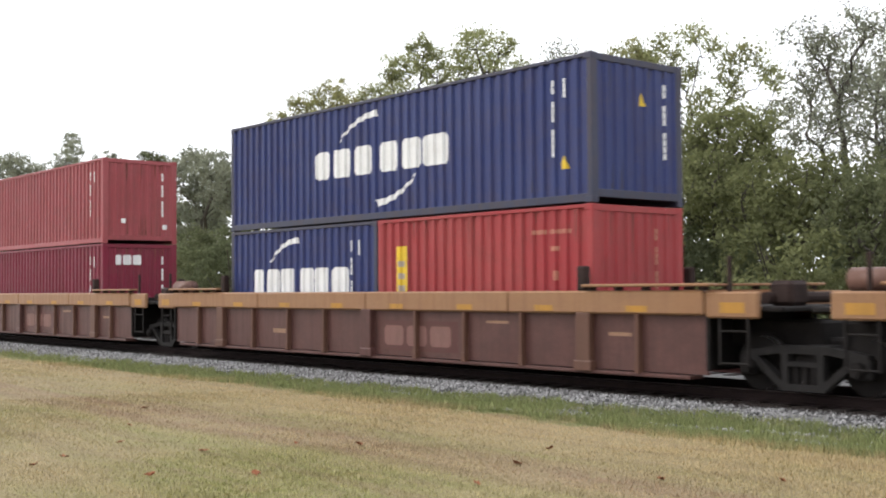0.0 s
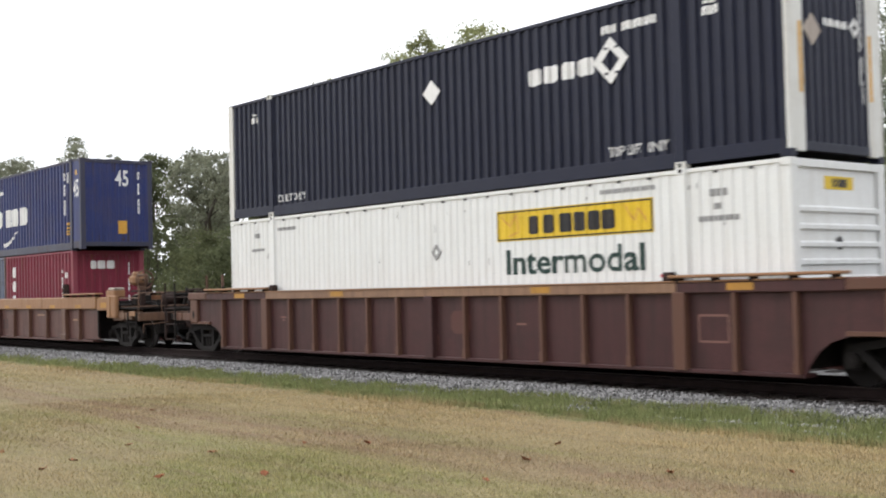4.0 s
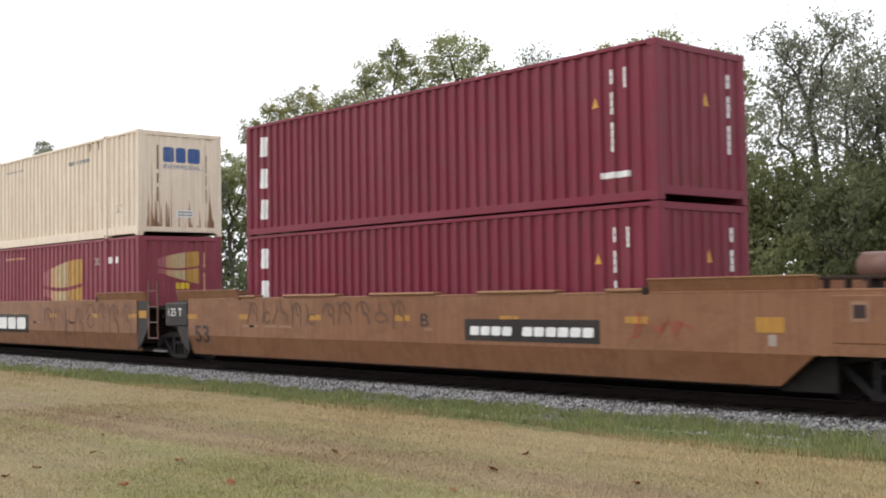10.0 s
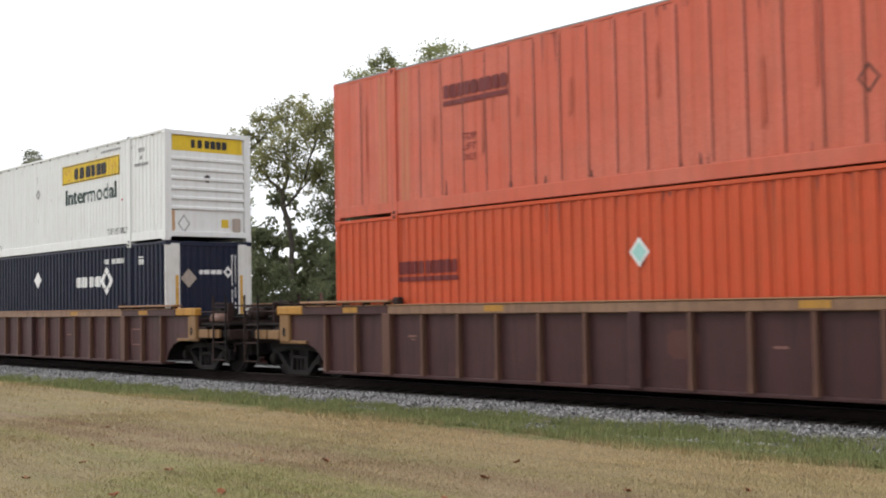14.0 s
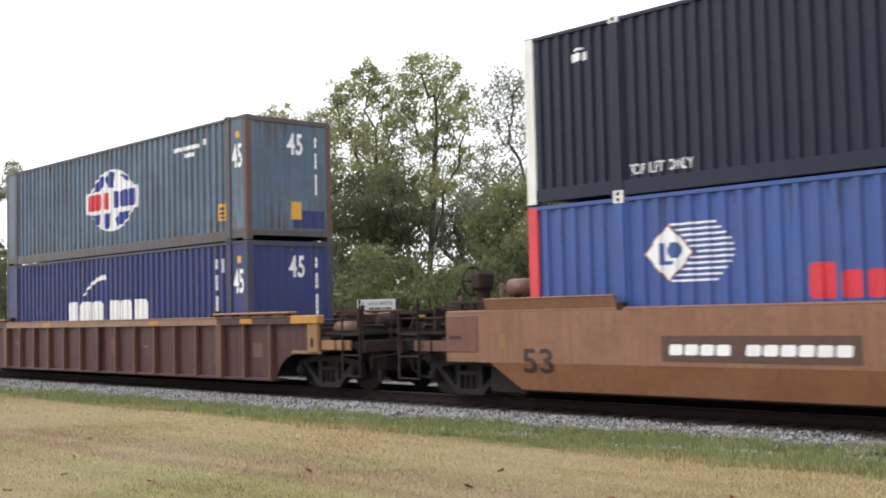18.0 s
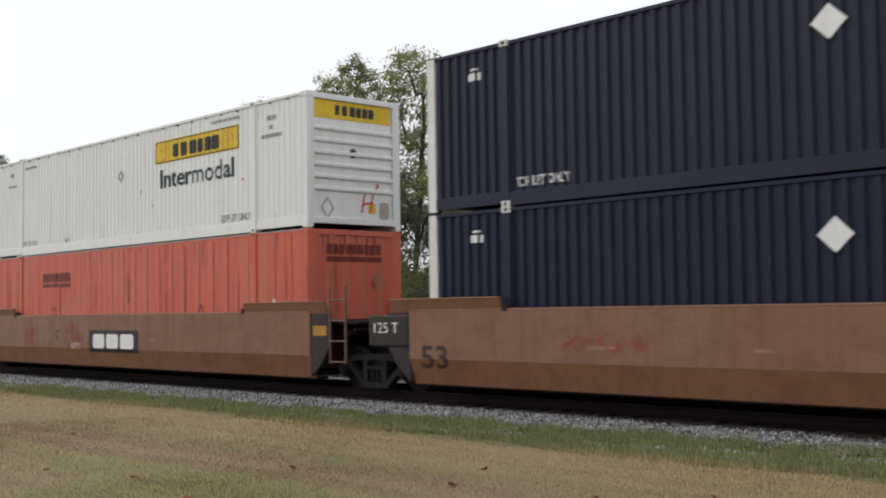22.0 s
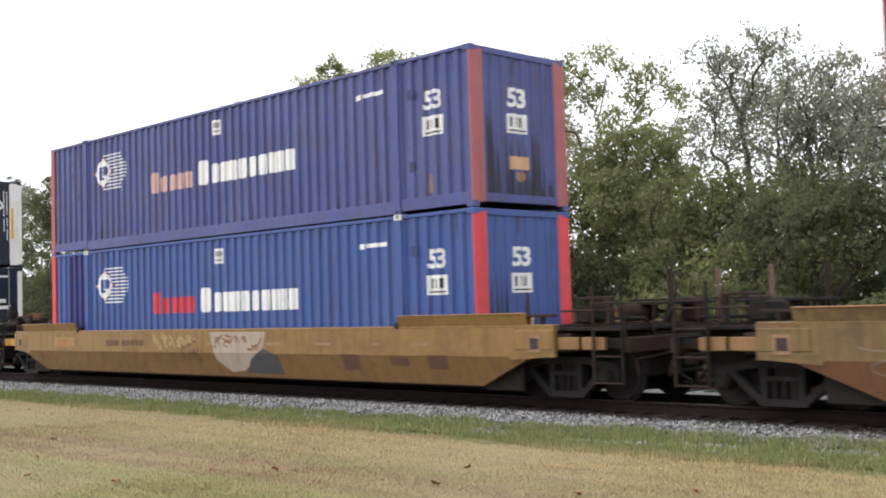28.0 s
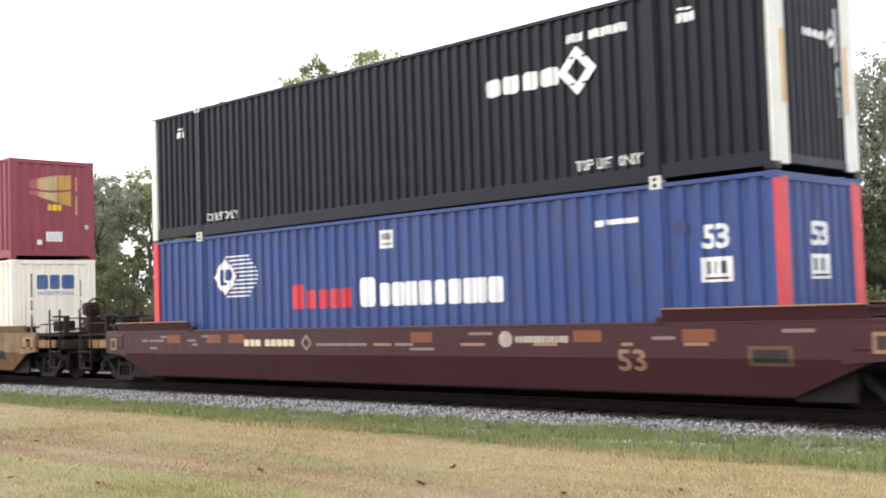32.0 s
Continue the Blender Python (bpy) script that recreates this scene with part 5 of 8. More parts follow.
def end_gear(ob, s, sill="yellow", brake=False, tank=False, posts=2.05, mat="rusty", brake_z=2.40, steps=2.16):
    """Everything on a coupled end: draft box, cross platform, steps, rails, coupler, hose."""
    a = 9.98
    part("draft_sill", Mb().box(s * 9.2, -0.32, 0.82, s * 11.55, 0.32, 1.20, 0.02), M["steel"], ob)
    part("body_bolster", Mb().box(s * 9.55, -1.42, 1.12, s * 10.25, 1.42, 1.42, 0.03), M[mat], ob)
    part("end_platform", Mb().box(s * 10.0, -1.40, 1.46, s * 11.35, 1.40, 1.52, 0.01), M["steel"], ob)
    for i in range(7):
        part("platform_rib", Mb().box(s * (10.05 + 0.2 * i), -1.38, 1.52, s * (10.08 + 0.2 * i), 1.38, 1.55), M[mat], ob)
    for x0, x1 in ((10.0, 10.44), (10.5, 10.95)):
        part("end_sill", Mb().box(s * x0, -1.46, 1.16, s * x1, -1.38, 1.36, 0.012), M[sill], ob)
    part("end_sill", Mb().box(s * 10.0, 1.38, 1.16, s * 11.42, 1.46, 1.36, 0.012), M[mat], ob)
    part("sill_backing", Mb().box(s * 9.98, -1.37, 1.18, s * 11.3, -1.31, 1.34, 0.01), M["steel"], ob)
    part("end_beam", Mb().box(s * 11.30, -1.46, 1.12, s * 11.44, 1.46, 1.36, 0.015), M[mat], ob)
    ladder(ob, s * 11.05, 0.62, steps, -1.50, 0.56, mat if steps > 2 else "steel")
    part("draft_housing", Mb().box(s * 10.2, -0.78, 0.72, s * 11.28, 0.78, 1.45, 0.03), M["steel"], ob)
    part("hand_rail", Mb().cyl((s * 10.1, -1.44, 1.78), (s * 11.35, -1.44, 1.78), 0.018, 8).cyl((s * 11.35, -1.44, 1.36), (s * 11.35, -1.44, 1.80), 0.018, 8), M[mat], ob)
    part("hand_rail", Mb().cyl((s * 11.4, -1.40, 1.92), (s * 11.4, 1.40, 1.92), 0.018, 8), M[mat], ob)
    for y in (-0.75, 0.75):
        part("rail_post", Mb().cyl((s * 11.4, y, 1.3), (s * 11.4, y, 1.92), 0.016, 8), M[mat], ob)
    for x in (10.32, 11.3):
        part("grab_post", Mb().box(s * x - 0.035, 1.25, 1.5, s * x + 0.035, 1.31, posts + 0.3, 0.01), M["chord_rust" if x > 11 else mat], ob)
    part("walkway", Mb().box(s * 10.1, 0.1, 1.84, s * 11.3, 1.2, 1.89, 0.01), M["steel"], ob)
    # brake gear crowded on the deck
    part("brake_cylinder", Mb().cyl((s * 10.45, -0.25, 1.72), (s * 10.45, 0.55, 1.72), 0.15, 14).cyl((s * 10.45, 0.55, 1.72), (s * 10.45, 1.05, 1.72), 0.03, 8), M["rusty"], ob, "dark brake cylinder", True)
    part("slack_lever", Mb().prism([(s * 10.9, 1.52), (s * 11.0, 1.52), (s * 11.22, 2.02), (s * 11.14, 2.06)], "y", 0.15, 0.20), M["steel"], ob)
    part("pipe_bracket", Mb().box(s * 10.72, -1.1, 1.55, s * 10.80, -0.95, 2.0, 0.01).box(s * 10.1, -1.1, 1.95, s * 10.80, -0.98, 2.0, 0.01), M["rusty"], ob)
    part("brake_pipe", Mb().cyl((s * 10.0, -0.85, 1.64), (s * 11.3, -0.85, 1.64), 0.028, 8).cyl((s * 11.3, -0.85, 1.64), (s * 11.42, -0.5, 1.1), 0.028, 8), M["steel"], ob)
    part("chain_guard", Mb().box(s * 11.05, 0.5, 1.55, s * 11.35, 0.9, 1.95, 0.03), M["rusty"], ob)
    part("toe_board", Mb().box(s * 10.05, -1.05, 1.58, s * 10.35, -0.55, 1.86, 0.02), M["steel"], ob)
    # coupler and air hose
    c = part("coupler", Mb().box(s * 11.5, -0.09, 0.90, s * 11.98, 0.09, 1.10, 0.03).box(s * 11.86, -0.17, 0.84, s * 12.13, 0.13, 1.16, 0.05), M["rusty"], ob, "rusty knuckle coupler")
    hose = Mb()
    pts = [(s * 11.45, -0.35, 0.98), (s * 11.62, -0.35, 0.72), (s * 11.85, -0.30, 0.58), (s * 12.05, -0.22, 0.60)]
    for p, q in zip(pts, pts[1:]):
        hose.cyl(p, q, 0.024, 8)
    part("air_hose", hose, M["rubber"], ob)
    part("uncoupling_lever", Mb().cyl((s * 11.48, -1.35, 1.02), (s * 11.48, -0.2, 1.10), 0.014, 6).cyl((s * 11.48, -1.35, 1.02), (s * 11.52, -1.38, 0.78), 0.014, 6), M[mat], ob)
    if tank:
        a, tank_z = 10.15 + tank, 2.20 if tank < -0.5 else 2.02
        part("air_reservoir", Mb().cyl((s * a, -0.85, tank_z), (s * (a + 0.72), -0.85, tank_z), 0.205, 18).cyl((s * (a - 0.07), -0.85, tank_z), (s * a, -0.85, tank_z), 0.13, 18, 0.205).cyl((s * (a + 0.72), -0.85, tank_z), (s * (a + 0.79), -0.85, tank_z), 0.205, 18, 0.13), M["chord_rust" if tank < -0.5 else "rusty"], ob, "brown air reservoir", True)
        for x in (a + 0.15, a + 0.58):
            part("tank_bracket", Mb().box(s * x - 0.04, -1.02, 1.5, s * x + 0.04, -0.68, tank_z - 0.18, 0.01), M[mat], ob)
        part("valve", Mb().box(s * 11.35, -0.72, 1.9, s * 11.62, -0.42, 2.18, 0.05).cyl((s * 11.48, -0.57, 2.1), (s * 11.48, -0.57, 2.32), 0.09, 10), M["steel"], ob, "brake control valve")
    if brake:
        b = brake
        part("brake_stand", Mb().box(s * (b - 0.1), -0.62, 1.5, s * (b + 0.1), -0.42, brake_z + 0.05, 0.02).box(s * (b - 0.16), -0.74, brake_z - 0.18, s * (b + 0.16), -0.34, brake_z + 0.18, 0.06).box(s * (b - 0.2), -0.7, 1.5, s * (b + 0.14), -0.3, 1.9, 0.04), M[mat], ob)
        part("brake_wheel", Mb().ring((s * (b + 0.26), -0.54, brake_z), "x", 0.27, 0.024).cyl((s * (b + 0.26), -0.81, brake_z), (s * (b + 0.26), -0.27, brake_z), 0.016, 6).cyl((s * (b + 0.26), -0.54, brake_z - 0.27), (s * (b + 0.26), -0.54, brake_z + 0.27), 0.016, 6).cyl((s * (b + 0.1), -0.54, brake_z), (s * (b + 0.3), -0.54, brake_z), 0.05, 8), M[mat], ob, "spoked hand brake wheel")


def joint_gear(ob, s, cap, box):
    """An inner end over a shared bogie: grey cap plate, articulation block, ladder and tread."""
    x0 = 8.42
    ring = [(s * x0, 0.56), (s * x0, 1.84), (s * 9.05, 1.84), (s * 9.05, 1.20), (s * 8.75, 0.80)]
    for y in (-1.50, 1.44):
        part("end_cap", Mb().prism([(x, z) for x, z in ring], "y", y, y + 0.06), M[cap], ob, "dark grey end plate")
    part("articulation_arm", Mb().box(s * 8.4, -0.45, 0.95, s * 9.9, 0.45, 1.38, 0.04), M["steel"], ob)
    part("end_bulkhead", Mb().box(s * 8.5, -1.42, 0.72, s * 8.6, 1.42, 1.72, 0.02), M["rusty"], ob)
    part("end_walkway", Mb().box(s * 8.6, -1.3, 1.62, s * 9.7, 1.3, 1.68, 0.01), M["steel"], ob)
    if box:
        part("end_box", Mb().box(s * 8.46, -1.53, 1.20, s * 9.60, -1.30, 1.80, 0.03), M["plate_black"], ob, "dark grey end box")
        on_car(ob, "capacity_mark", words("125 T", -9.42 if s < 0 else 8.7, 1.46, 0.20, 0.70), "ink_white", "white figures 125 T", False, 0.014)
    else:
        ladder(ob, s * 9.32, 0.85, 2.38, -1.50, 0.50, "chord_rust")
        on_car(ob, "reflector", [rect(s * 8.74 - 0.22, 1.40, s * 8.74 + 0.22, 1.60)], "yellow", "yellow reflector", False, 0.012, -1.50)
    part("cross_pipe", Mb().cyl((s * 9.3, -1.2, 1.45), (s * 9.3, 1.2, 1.45), 0.05, 8).cyl((s * 9.55, -1.25, 1.52), (s * 9.55, 0.6, 1.52), 0.035, 8), M["rusty"], ob)


def guide(ob, s, mat, x0=6.05, x1=8.95, top=1.85):
    """The flared container guide on top of a side at one end."""
    for k in (-1, 1):
        ring = [(k * 1.50, top), (k * 1.57, top + 0.23), (k * 1.53, top + 0.24), (k * 1.42, top)]
        part("container_guide", Mb().prism(ring, "x", min(s * x0, s * x1), max(s * x0, s * x1)), M[mat], ob, "flared guide plate")
        part("guide_lip", Mb().box(s * x0, k * 1.585, top + 0.225, s * x1, k * 1.50, top + 0.25, 0.008), M["chord"], ob, "pale worn lip")
        part("guide_end", Mb().box(s * (x0 - 0.14), k * 1.38, top - 0.01, s * x0, k * 1.53, top + 0.13, 0.02), M["rusty"], ob)


def smooth_car(x, label, mat, ends, slant, plates, top=1.85, crease=1.0, lit=True, low=""):
    """A plate-sided well car unit. ends: for left and right, "out" (own bogie and coupler) or "in" (shared bogie)."""
    ob = thing("well_car", label, "freight car", "well cars of the train")
    bot = 0.53
    CREASE[ob.name] = crease
    lo, hi = -8.42 if ends[0] == "in" else -9.98, 8.42 if ends[1] == "in" else 9.98
    for s in (-1, 1):
        y = s * 1.52
        ring = [(lo, crease - 0.01), (hi, crease - 0.01), (hi, top + 0.01), (lo, top + 0.01)]
        part("side_plate", Mb().prism(ring, "y", min(y, y - s * 0.08), max(y, y - s * 0.08)), M[mat], ob)
        part("top_flange", Mb().box(lo, y, top, hi, s * 1.36, top + 0.05, 0.015), M[mat], ob)
        a = 8.42 if ends[0] == "in" else 8.25
        b = 8.42 if ends[1] == "in" else 8.25
        at = 8.42 if ends[0] == "in" else 8.25 + slant
        bt = 8.42 if ends[1] == "in" else 8.25 + slant
        yb = s * (1.52 - (crease - bot) * 0.30)
        mb = Mb()
        o = [(-at, y, crease), (bt, y, crease), (b, yb, bot), (-a, yb, bot)]
        i = [(p[0], p[1] - s * 0.06, p[2]) for p in o]
        if s > 0:
            o, i = o[::-1], i[::-1]
        mb.poly(o[::-1])
        mb.poly(i)
        for k in range(4):
            mb.poly([o[k], o[(k + 1) % 4], i[(k + 1) % 4], i[k]])
        part("lower_plate", mb, M[low or ("car_tan" if mat == "car_rosy" else mat)], ob)
        part("bottom_flange", Mb().box(-a, yb - s * 0.02, bot - 0.03, b, yb - s * 0.34, bot + 0.02, 0.01), M["rusty"], ob)
    part("well_floor", Mb().box(-8.2, -1.30, 0.56, 8.2, 1.30, 0.62, 0.01), M["steel"], ob)
    for k in (-6.1, 0.0, 6.1):
        for s in (-1, 1):
            part("load_pad", Mb().box(k - 0.4, s * 0.85, 0.62, k + 0.4, s * 1.28, 0.742, 0.01), M["steel"], ob)
    for s, kind in ((-1, ends[0]), (1, ends[1])):
        guide(ob, s, mat, *((6.05, 8.95) if top > 1.6 else (6.28, 9.4)), top)
        if kind == "out":
            part("well_end", Mb().box(s * 8.25, -1.40, 0.62, s * 8.33, 1.40, min(1.72, top), 0.02), M["steel"], ob)
            part("brake_beam", Mb().box(s * 8.2, -1.30, 0.45, s * 9.1, -1.22, 1.05, 0.02), M["steel"], ob)
            part("end_deck", Mb().box(s * 8.3, -1.40, 1.40, s * 10.0, 1.40, 1.48, 0.02), M["steel"], ob)
            for y in (-1.535, 1.50):
                part("jacking_plate", Mb().box(s * 9.16, y, 1.16, s * 9.98, y + 0.035, top - 0.04, 0.012), M["car_rust" if mat == "car_rosy" else mat], ob)
                part("lower_gusset", Mb().prism([(s * 9.0, 1.13), (s * 9.0, 0.98), (s * 9.8, 1.04), (s * 9.98, 1.13)], "y", y + 0.01, y + 0.05), M[mat], ob)
            if mat == "car_rosy":
                on_car(ob, "slot", [rect(s * 9.72 - 0.16, 1.40, s * 9.72 + 0.16, 1.45)], "ink_brown_black", "dark slot", False, 0.024)
                on_car(ob, "data_plate", [rect(s * 8.54 - 0.07, 1.26, s * 8.54 + 0.07, 1.48)], "chord_yellow", "small yellow tag", False, 0.012)
            else:
                on_car(ob, "data_plate", [rect(s * 9.58 - 0.14, top - 0.40, s * 9.58 + 0.14, top - 0.12)], "ink_worn", "worn data plate", False, 0.024)
                on_car(ob, "data_plate", [rect(s * 9.58 - 0.09, top - 0.35, s * 9.58 + 0.09, top - 0.17)], "ink_brown_black", "", False, 0.028)
            for i in range(3):
                part("deck_bracket", Mb().box(s * (9.0 + 0.32 * i), -1.46, top, s * (9.06 + 0.32 * i), -1.36, top + 0.18, 0.01), M["rusty"], ob)
            part("top_rail", Mb().box(s * 8.95, -1.46, top + 0.17, s * 9.95, -1.38, top + 0.22, 0.01), M["rusty"], ob)
    for u in (-8.2, -5.8, -2.95, 0.0, 2.95, 5.8, 8.2) if lit else ():
        big = 0.11 if abs(u) > 8 and ends[0 if u < 0 else 1] == "out" else 0.0
        on_car(ob, "reflector", [rect(u - 0.23, 1.40 - big, u + 0.23, 1.51)], "yellow", "yellow reflector strip", True, 0.0055)
        if big:
            on_car(ob, "data_plate", [rect(u - 0.03, 1.10, u + 0.10, 1.26)], "ink_pale_grey", "small pale tag")
    plates(ob)
    return ob


def plate_row(ob, x0, x1, z0, z1, widths, dark=True, ink="ink_white", back="plate_black"):
    """A stencilled mark as plain blocks, on its own dark panel where it has one."""
    if dark:
        on_car(ob, "number_panel", [rect(x0 - 0.12, z0 - 0.10, x1 + 0.12, z1 + 0.13)], back, "dark panel")
    on_car(ob, "number_mark", blocks(x0, x1, z0, z1, widths, False, 0.12 if dark else 0), ink, "row of plain blocks", True, 0.010)


NUMBER = (1, 1, 1, 1, -0.8, 1, 1, 1, 1, 1, 1)


def common_marks(ob):
    if CREASE[ob.name] < 1.02:
        on_car(ob, "size_mark", words("53", -8.1, 0.82, 0.42, 0.70, 0.0, 0.02), "ink_brown_black", "black figures 53")
    rng = random.Random(len(ob.children))
    for i in range(5):
        u = rng.uniform(-6.5, 7.5)
        on_car(ob, "marking", [rect(u, 1.22, u + rng.uniform(0.2, 0.6), 1.27)], "ink_worn", "worn small lettering", True, 0.0035)


def scribble(ob, x0, x1, z0, z1, n, mat, w, seed, label):
    """Sprayed scrawl: a few bent strokes for each sign, none of them a letter."""
    g = random.Random(seed)
    for i in range(n):
        cx = x0 + (x1 - x0) * (i + 0.5) / n
        r = (x1 - x0) / n * 0.6
        for k in range(3):
            ctl = [(cx + r * g.uniform(-1, 1), z0 + (z1 - z0) * g.random()) for _ in range(4)]
            pts = []
            for t in [m / 10 for m in range(11)]:
                u = 1 - t
                wt_ = (u ** 3, 3 * u * u * t, 3 * u * t * t, t ** 3)
                pts.append((sum(a * p[0] for a, p in zip(wt_, ctl)), sum(a * p[1] for a, p in zip(wt_, ctl))))
            on_car(ob, "graffiti", stroke(pts, w * g.uniform(0.6, 1.2)), mat, label, True, 0.008 + 0.001 * k)


def tag(ob, x0, x1, z0, z1, n, mat, w, seed, label):
    """Sprayed signature: tall hooked downstrokes with arches and loops, none of them a letter."""
    g = random.Random(seed)
    step, high = (x1 - x0) / n, z1 - z0
    for i in range(n):
        cx, lean = x0 + step * (i + 0.5), g.uniform(-0.12, 0.2)
        top, low = z1 - high * g.uniform(0, 0.2), z0 + high * g.uniform(0, 0.25)
        a = step * g.uniform(0.28, 0.42)
        shapes = ([(cx - a + 0.05 * math.sin(5 * t) + lean * (t - 0.5), top + (low - top) * t) for t in [m / 9 for m in range(10)]],
                  [(cx + a * math.sin(2.6 * t - 1.3), low + (top - low) * (0.45 + 0.5 * math.cos(2.6 * t - 1.3))) for t in [m / 9 for m in range(10)]],
                  [(cx + a * 0.7 * math.cos(5.2 * t + 0.6), low + (top - low) * (0.3 + 0.24 * math.sin(5.2 * t + 0.6))) for t in [m / 11 for m in range(12)]],
                  [(cx + a * (1.2 * t - 0.2), top - (top - low) * (t + 0.2 * math.sin(6 * t))) for t in [m / 9 for m in range(10)]])
        for k, s in enumerate(g.sample(range(4), 2) if i % 3 else (0, 1, 3)):
            on_car(ob, "graffiti", stroke(shapes[s], w * g.uniform(0.7, 1.2)), mat, label, True, 0.008 + 0.001 * k)


def loops(ob, cx, cz, rx, rz, n, mat, w, seed, label):
    """Sprayed scrawl of open rings laid over one another."""
    g = random.Random(seed)
    for k in range(n):
        a, b = rx * g.uniform(0.15, 0.45), rz * g.uniform(0.4, 0.95)
        ox, oz = rx * g.uniform(-0.7, 0.7), rz * g.uniform(-0.25, 0.25)
        a0, span, lean = g.uniform(0, 6.3), g.uniform(2.6, 6.6), g.uniform(-0.3, 0.5)
        ring = []
        for m in range(17):
            t = a0 + span * m / 16
            ring.append((cx + ox + a * math.cos(t) + lean * b * math.sin(t), cz + oz + b * math.sin(t)))
        on_car(ob, "graffiti", stroke(ring, w * g.uniform(0.7, 1.2)), mat, label, True, 0.008 + 0.0008 * k)


def ribbed_car(x, label, articulated, ends):
    """A rib-sided well car unit; the short articulated ones carry a deep tan top chord."""
    ob = thing("well_car", label, "freight car", "well cars of the train")
    if articulated:
        ribs = [-7.28, -4.6, -3.06, -1.6, 1.6, 3.06, 4.6, 7.28]
        wide = [-6.12, 0.0, 6.12]
        chord, ctop, cbot, reach = "chord", 1.84, 1.46, 8.6
        side = [(-8.6, 0.55), (8.6, 0.55), (8.6, 1.48), (-8.6, 1.48)]
    else:
        ribs = [-8.2, -7.16, -5.1, -4.1, -3.1, -2.07, -1.04, 1.04, 2.07, 3.1, 4.1, 5.1, 7.16, 8.2]
        wide = [-6.15, 0.0, 6.15]
        chord, ctop, cbot, reach = "car_brown", 1.865, 1.69, 9.95
        arch = [(8.28, 0.48), (8.36, 0.66), (8.50, 0.84), (8.70, 0.98), (8.95, 1.06), (9.30, 1.09), (9.95, 1.09), (9.95, 1.71)]
        side = [(-a, b) for a, b in arch[::-1]] + arch
        side = side[1:] + side[:1]
    wy = 1.42
    body = "car_red_brown" if articulated else "car_brown"
    for s in (-1, 1):
        y = s * wy
        ring = list(side)
        part("side_sheet", Mb().prism(ring, "y", min(y, y - s * 0.03), max(y, y - s * 0.03)), M[body], ob)
        if articulated:
            n = 4
            for k in range(n):
                a, b = -8.6 + 17.2 * k / n, -8.6 + 17.2 * (k + 1) / n
                part("top_chord", Mb().box(a + 0.004, s * 1.54, cbot, b - 0.004, s * 1.36, ctop, 0.03), M[chord], ob, "tan top chord")
        else:
            part("top_chord", Mb().box(-6.1, s * 1.53, cbot, 6.1, s * 1.36, ctop, 0.015), M["chord_worn"], ob, "worn tan top chord")
            for e in (-1, 1):
                part("top_chord", Mb().box(e * 6.1, s * 1.528, cbot, e * 9.0, s * 1.36, ctop, 0.015), M[chord], ob)
            part("chord_cap", Mb().box(-9.0, s * 1.55, ctop - 0.005, 9.0, s * 1.34, ctop + 0.022, 0.01), M["chord"], ob, "worn tan cap")
            for e in (-1, 1):
                part("chord_end", Mb().box(e * 9.0, s * 1.535, cbot + 0.01, e * 9.97, s * 1.35, ctop + 0.02, 0.02), M["yellow" if x > 100 else "rib_tan"], ob, "painted chord end")
                part("end_post", Mb().box(e * 9.55, s * 1.50, 1.10, e * 9.92, s * 1.40, cbot + 0.02, 0.02), M["chord_yellow" if x > 100 else "rib_tan"], ob, "jacking post")
                on_car(ob, "jack_slot", [octa(e * 9.73 - 0.05, 1.22, e * 9.73 + 0.05, 1.42, 0.03)], "rubber", "dark slot", False, 0.004, -1.50) if s < 0 else None
                part("arch_flange", Mb().box(e * 8.95, s * 1.47, 1.07, e * 9.95, s * 1.38, 1.14, 0.01), M["chord_yellow" if x > 100 else "rib_tan"], ob)
        part("bottom_flange", Mb().box(-8.3, s * 1.50, 0.47, 8.3, s * 1.15, 0.53, 0.01), M[body], ob)
        for r in ribs:
            mb = Mb().box(r - 0.038, s * 1.53, 0.56, r + 0.038, s * 1.41, cbot + 0.01, 0.012).prism([(r - 0.05, 0.52), (r + 0.05, 0.52), (r + 0.042, 0.70), (r - 0.042, 0.70)], "y", min(s * 1.535, s * 1.41), max(s * 1.535, s * 1.41))
            part("rib", mb, M["rib_tan"], ob)
        for r in wide:
            mb = Mb().box(r - (0.16 if articulated else 0.125), s * 1.55, 0.50, r + (0.16 if articulated else 0.125), s * 1.41, cbot + 0.02, 0.015)
            if articulated:
                mb.box(r - 0.20, s * 1.57, 0.50, r + 0.20, s * 1.41, 0.68, 0.02)
            part("wide_rib", mb, M["rib_tan" if r else body], ob)
        for e, kind in ((-1, ends[0]), (1, ends[1])):
            x0, x1 = (6.15, 8.75) if articulated else (6.0, 9.0)
            g = part("guide_ledge", Mb().box(e * x0, s * 1.60, ctop + 0.06, e * x1, s * 1.34, ctop + 0.11, 0.015), M["chord"], ob, "tan guide ledge")
            for i in range(5):
                u = x0 + 0.15 + i * (x1 - x0 - 0.3) / 4
                part("ledge_bracket", Mb().prism([(e * u - 0.03, ctop), (e * u + 0.03, ctop), (e * u + 0.03, ctop + 0.07), (e * u - 0.03, ctop + 0.07)], "y", min(s * 1.56, s * 1.40), max(s * 1.56, s * 1.40)), M["rusty"], ob)
            part("guide_horn", Mb().box(e * (x0 - 0.2), s * 1.50, ctop, e * x0, s * 1.34, ctop + (0.42 if articulated else 0.16), 0.03), M["rusty"], ob)
    part("well_floor", Mb().box(-8.1, -1.30, 0.56, 8.1, 1.30, 0.62, 0.01), M["steel"], ob)
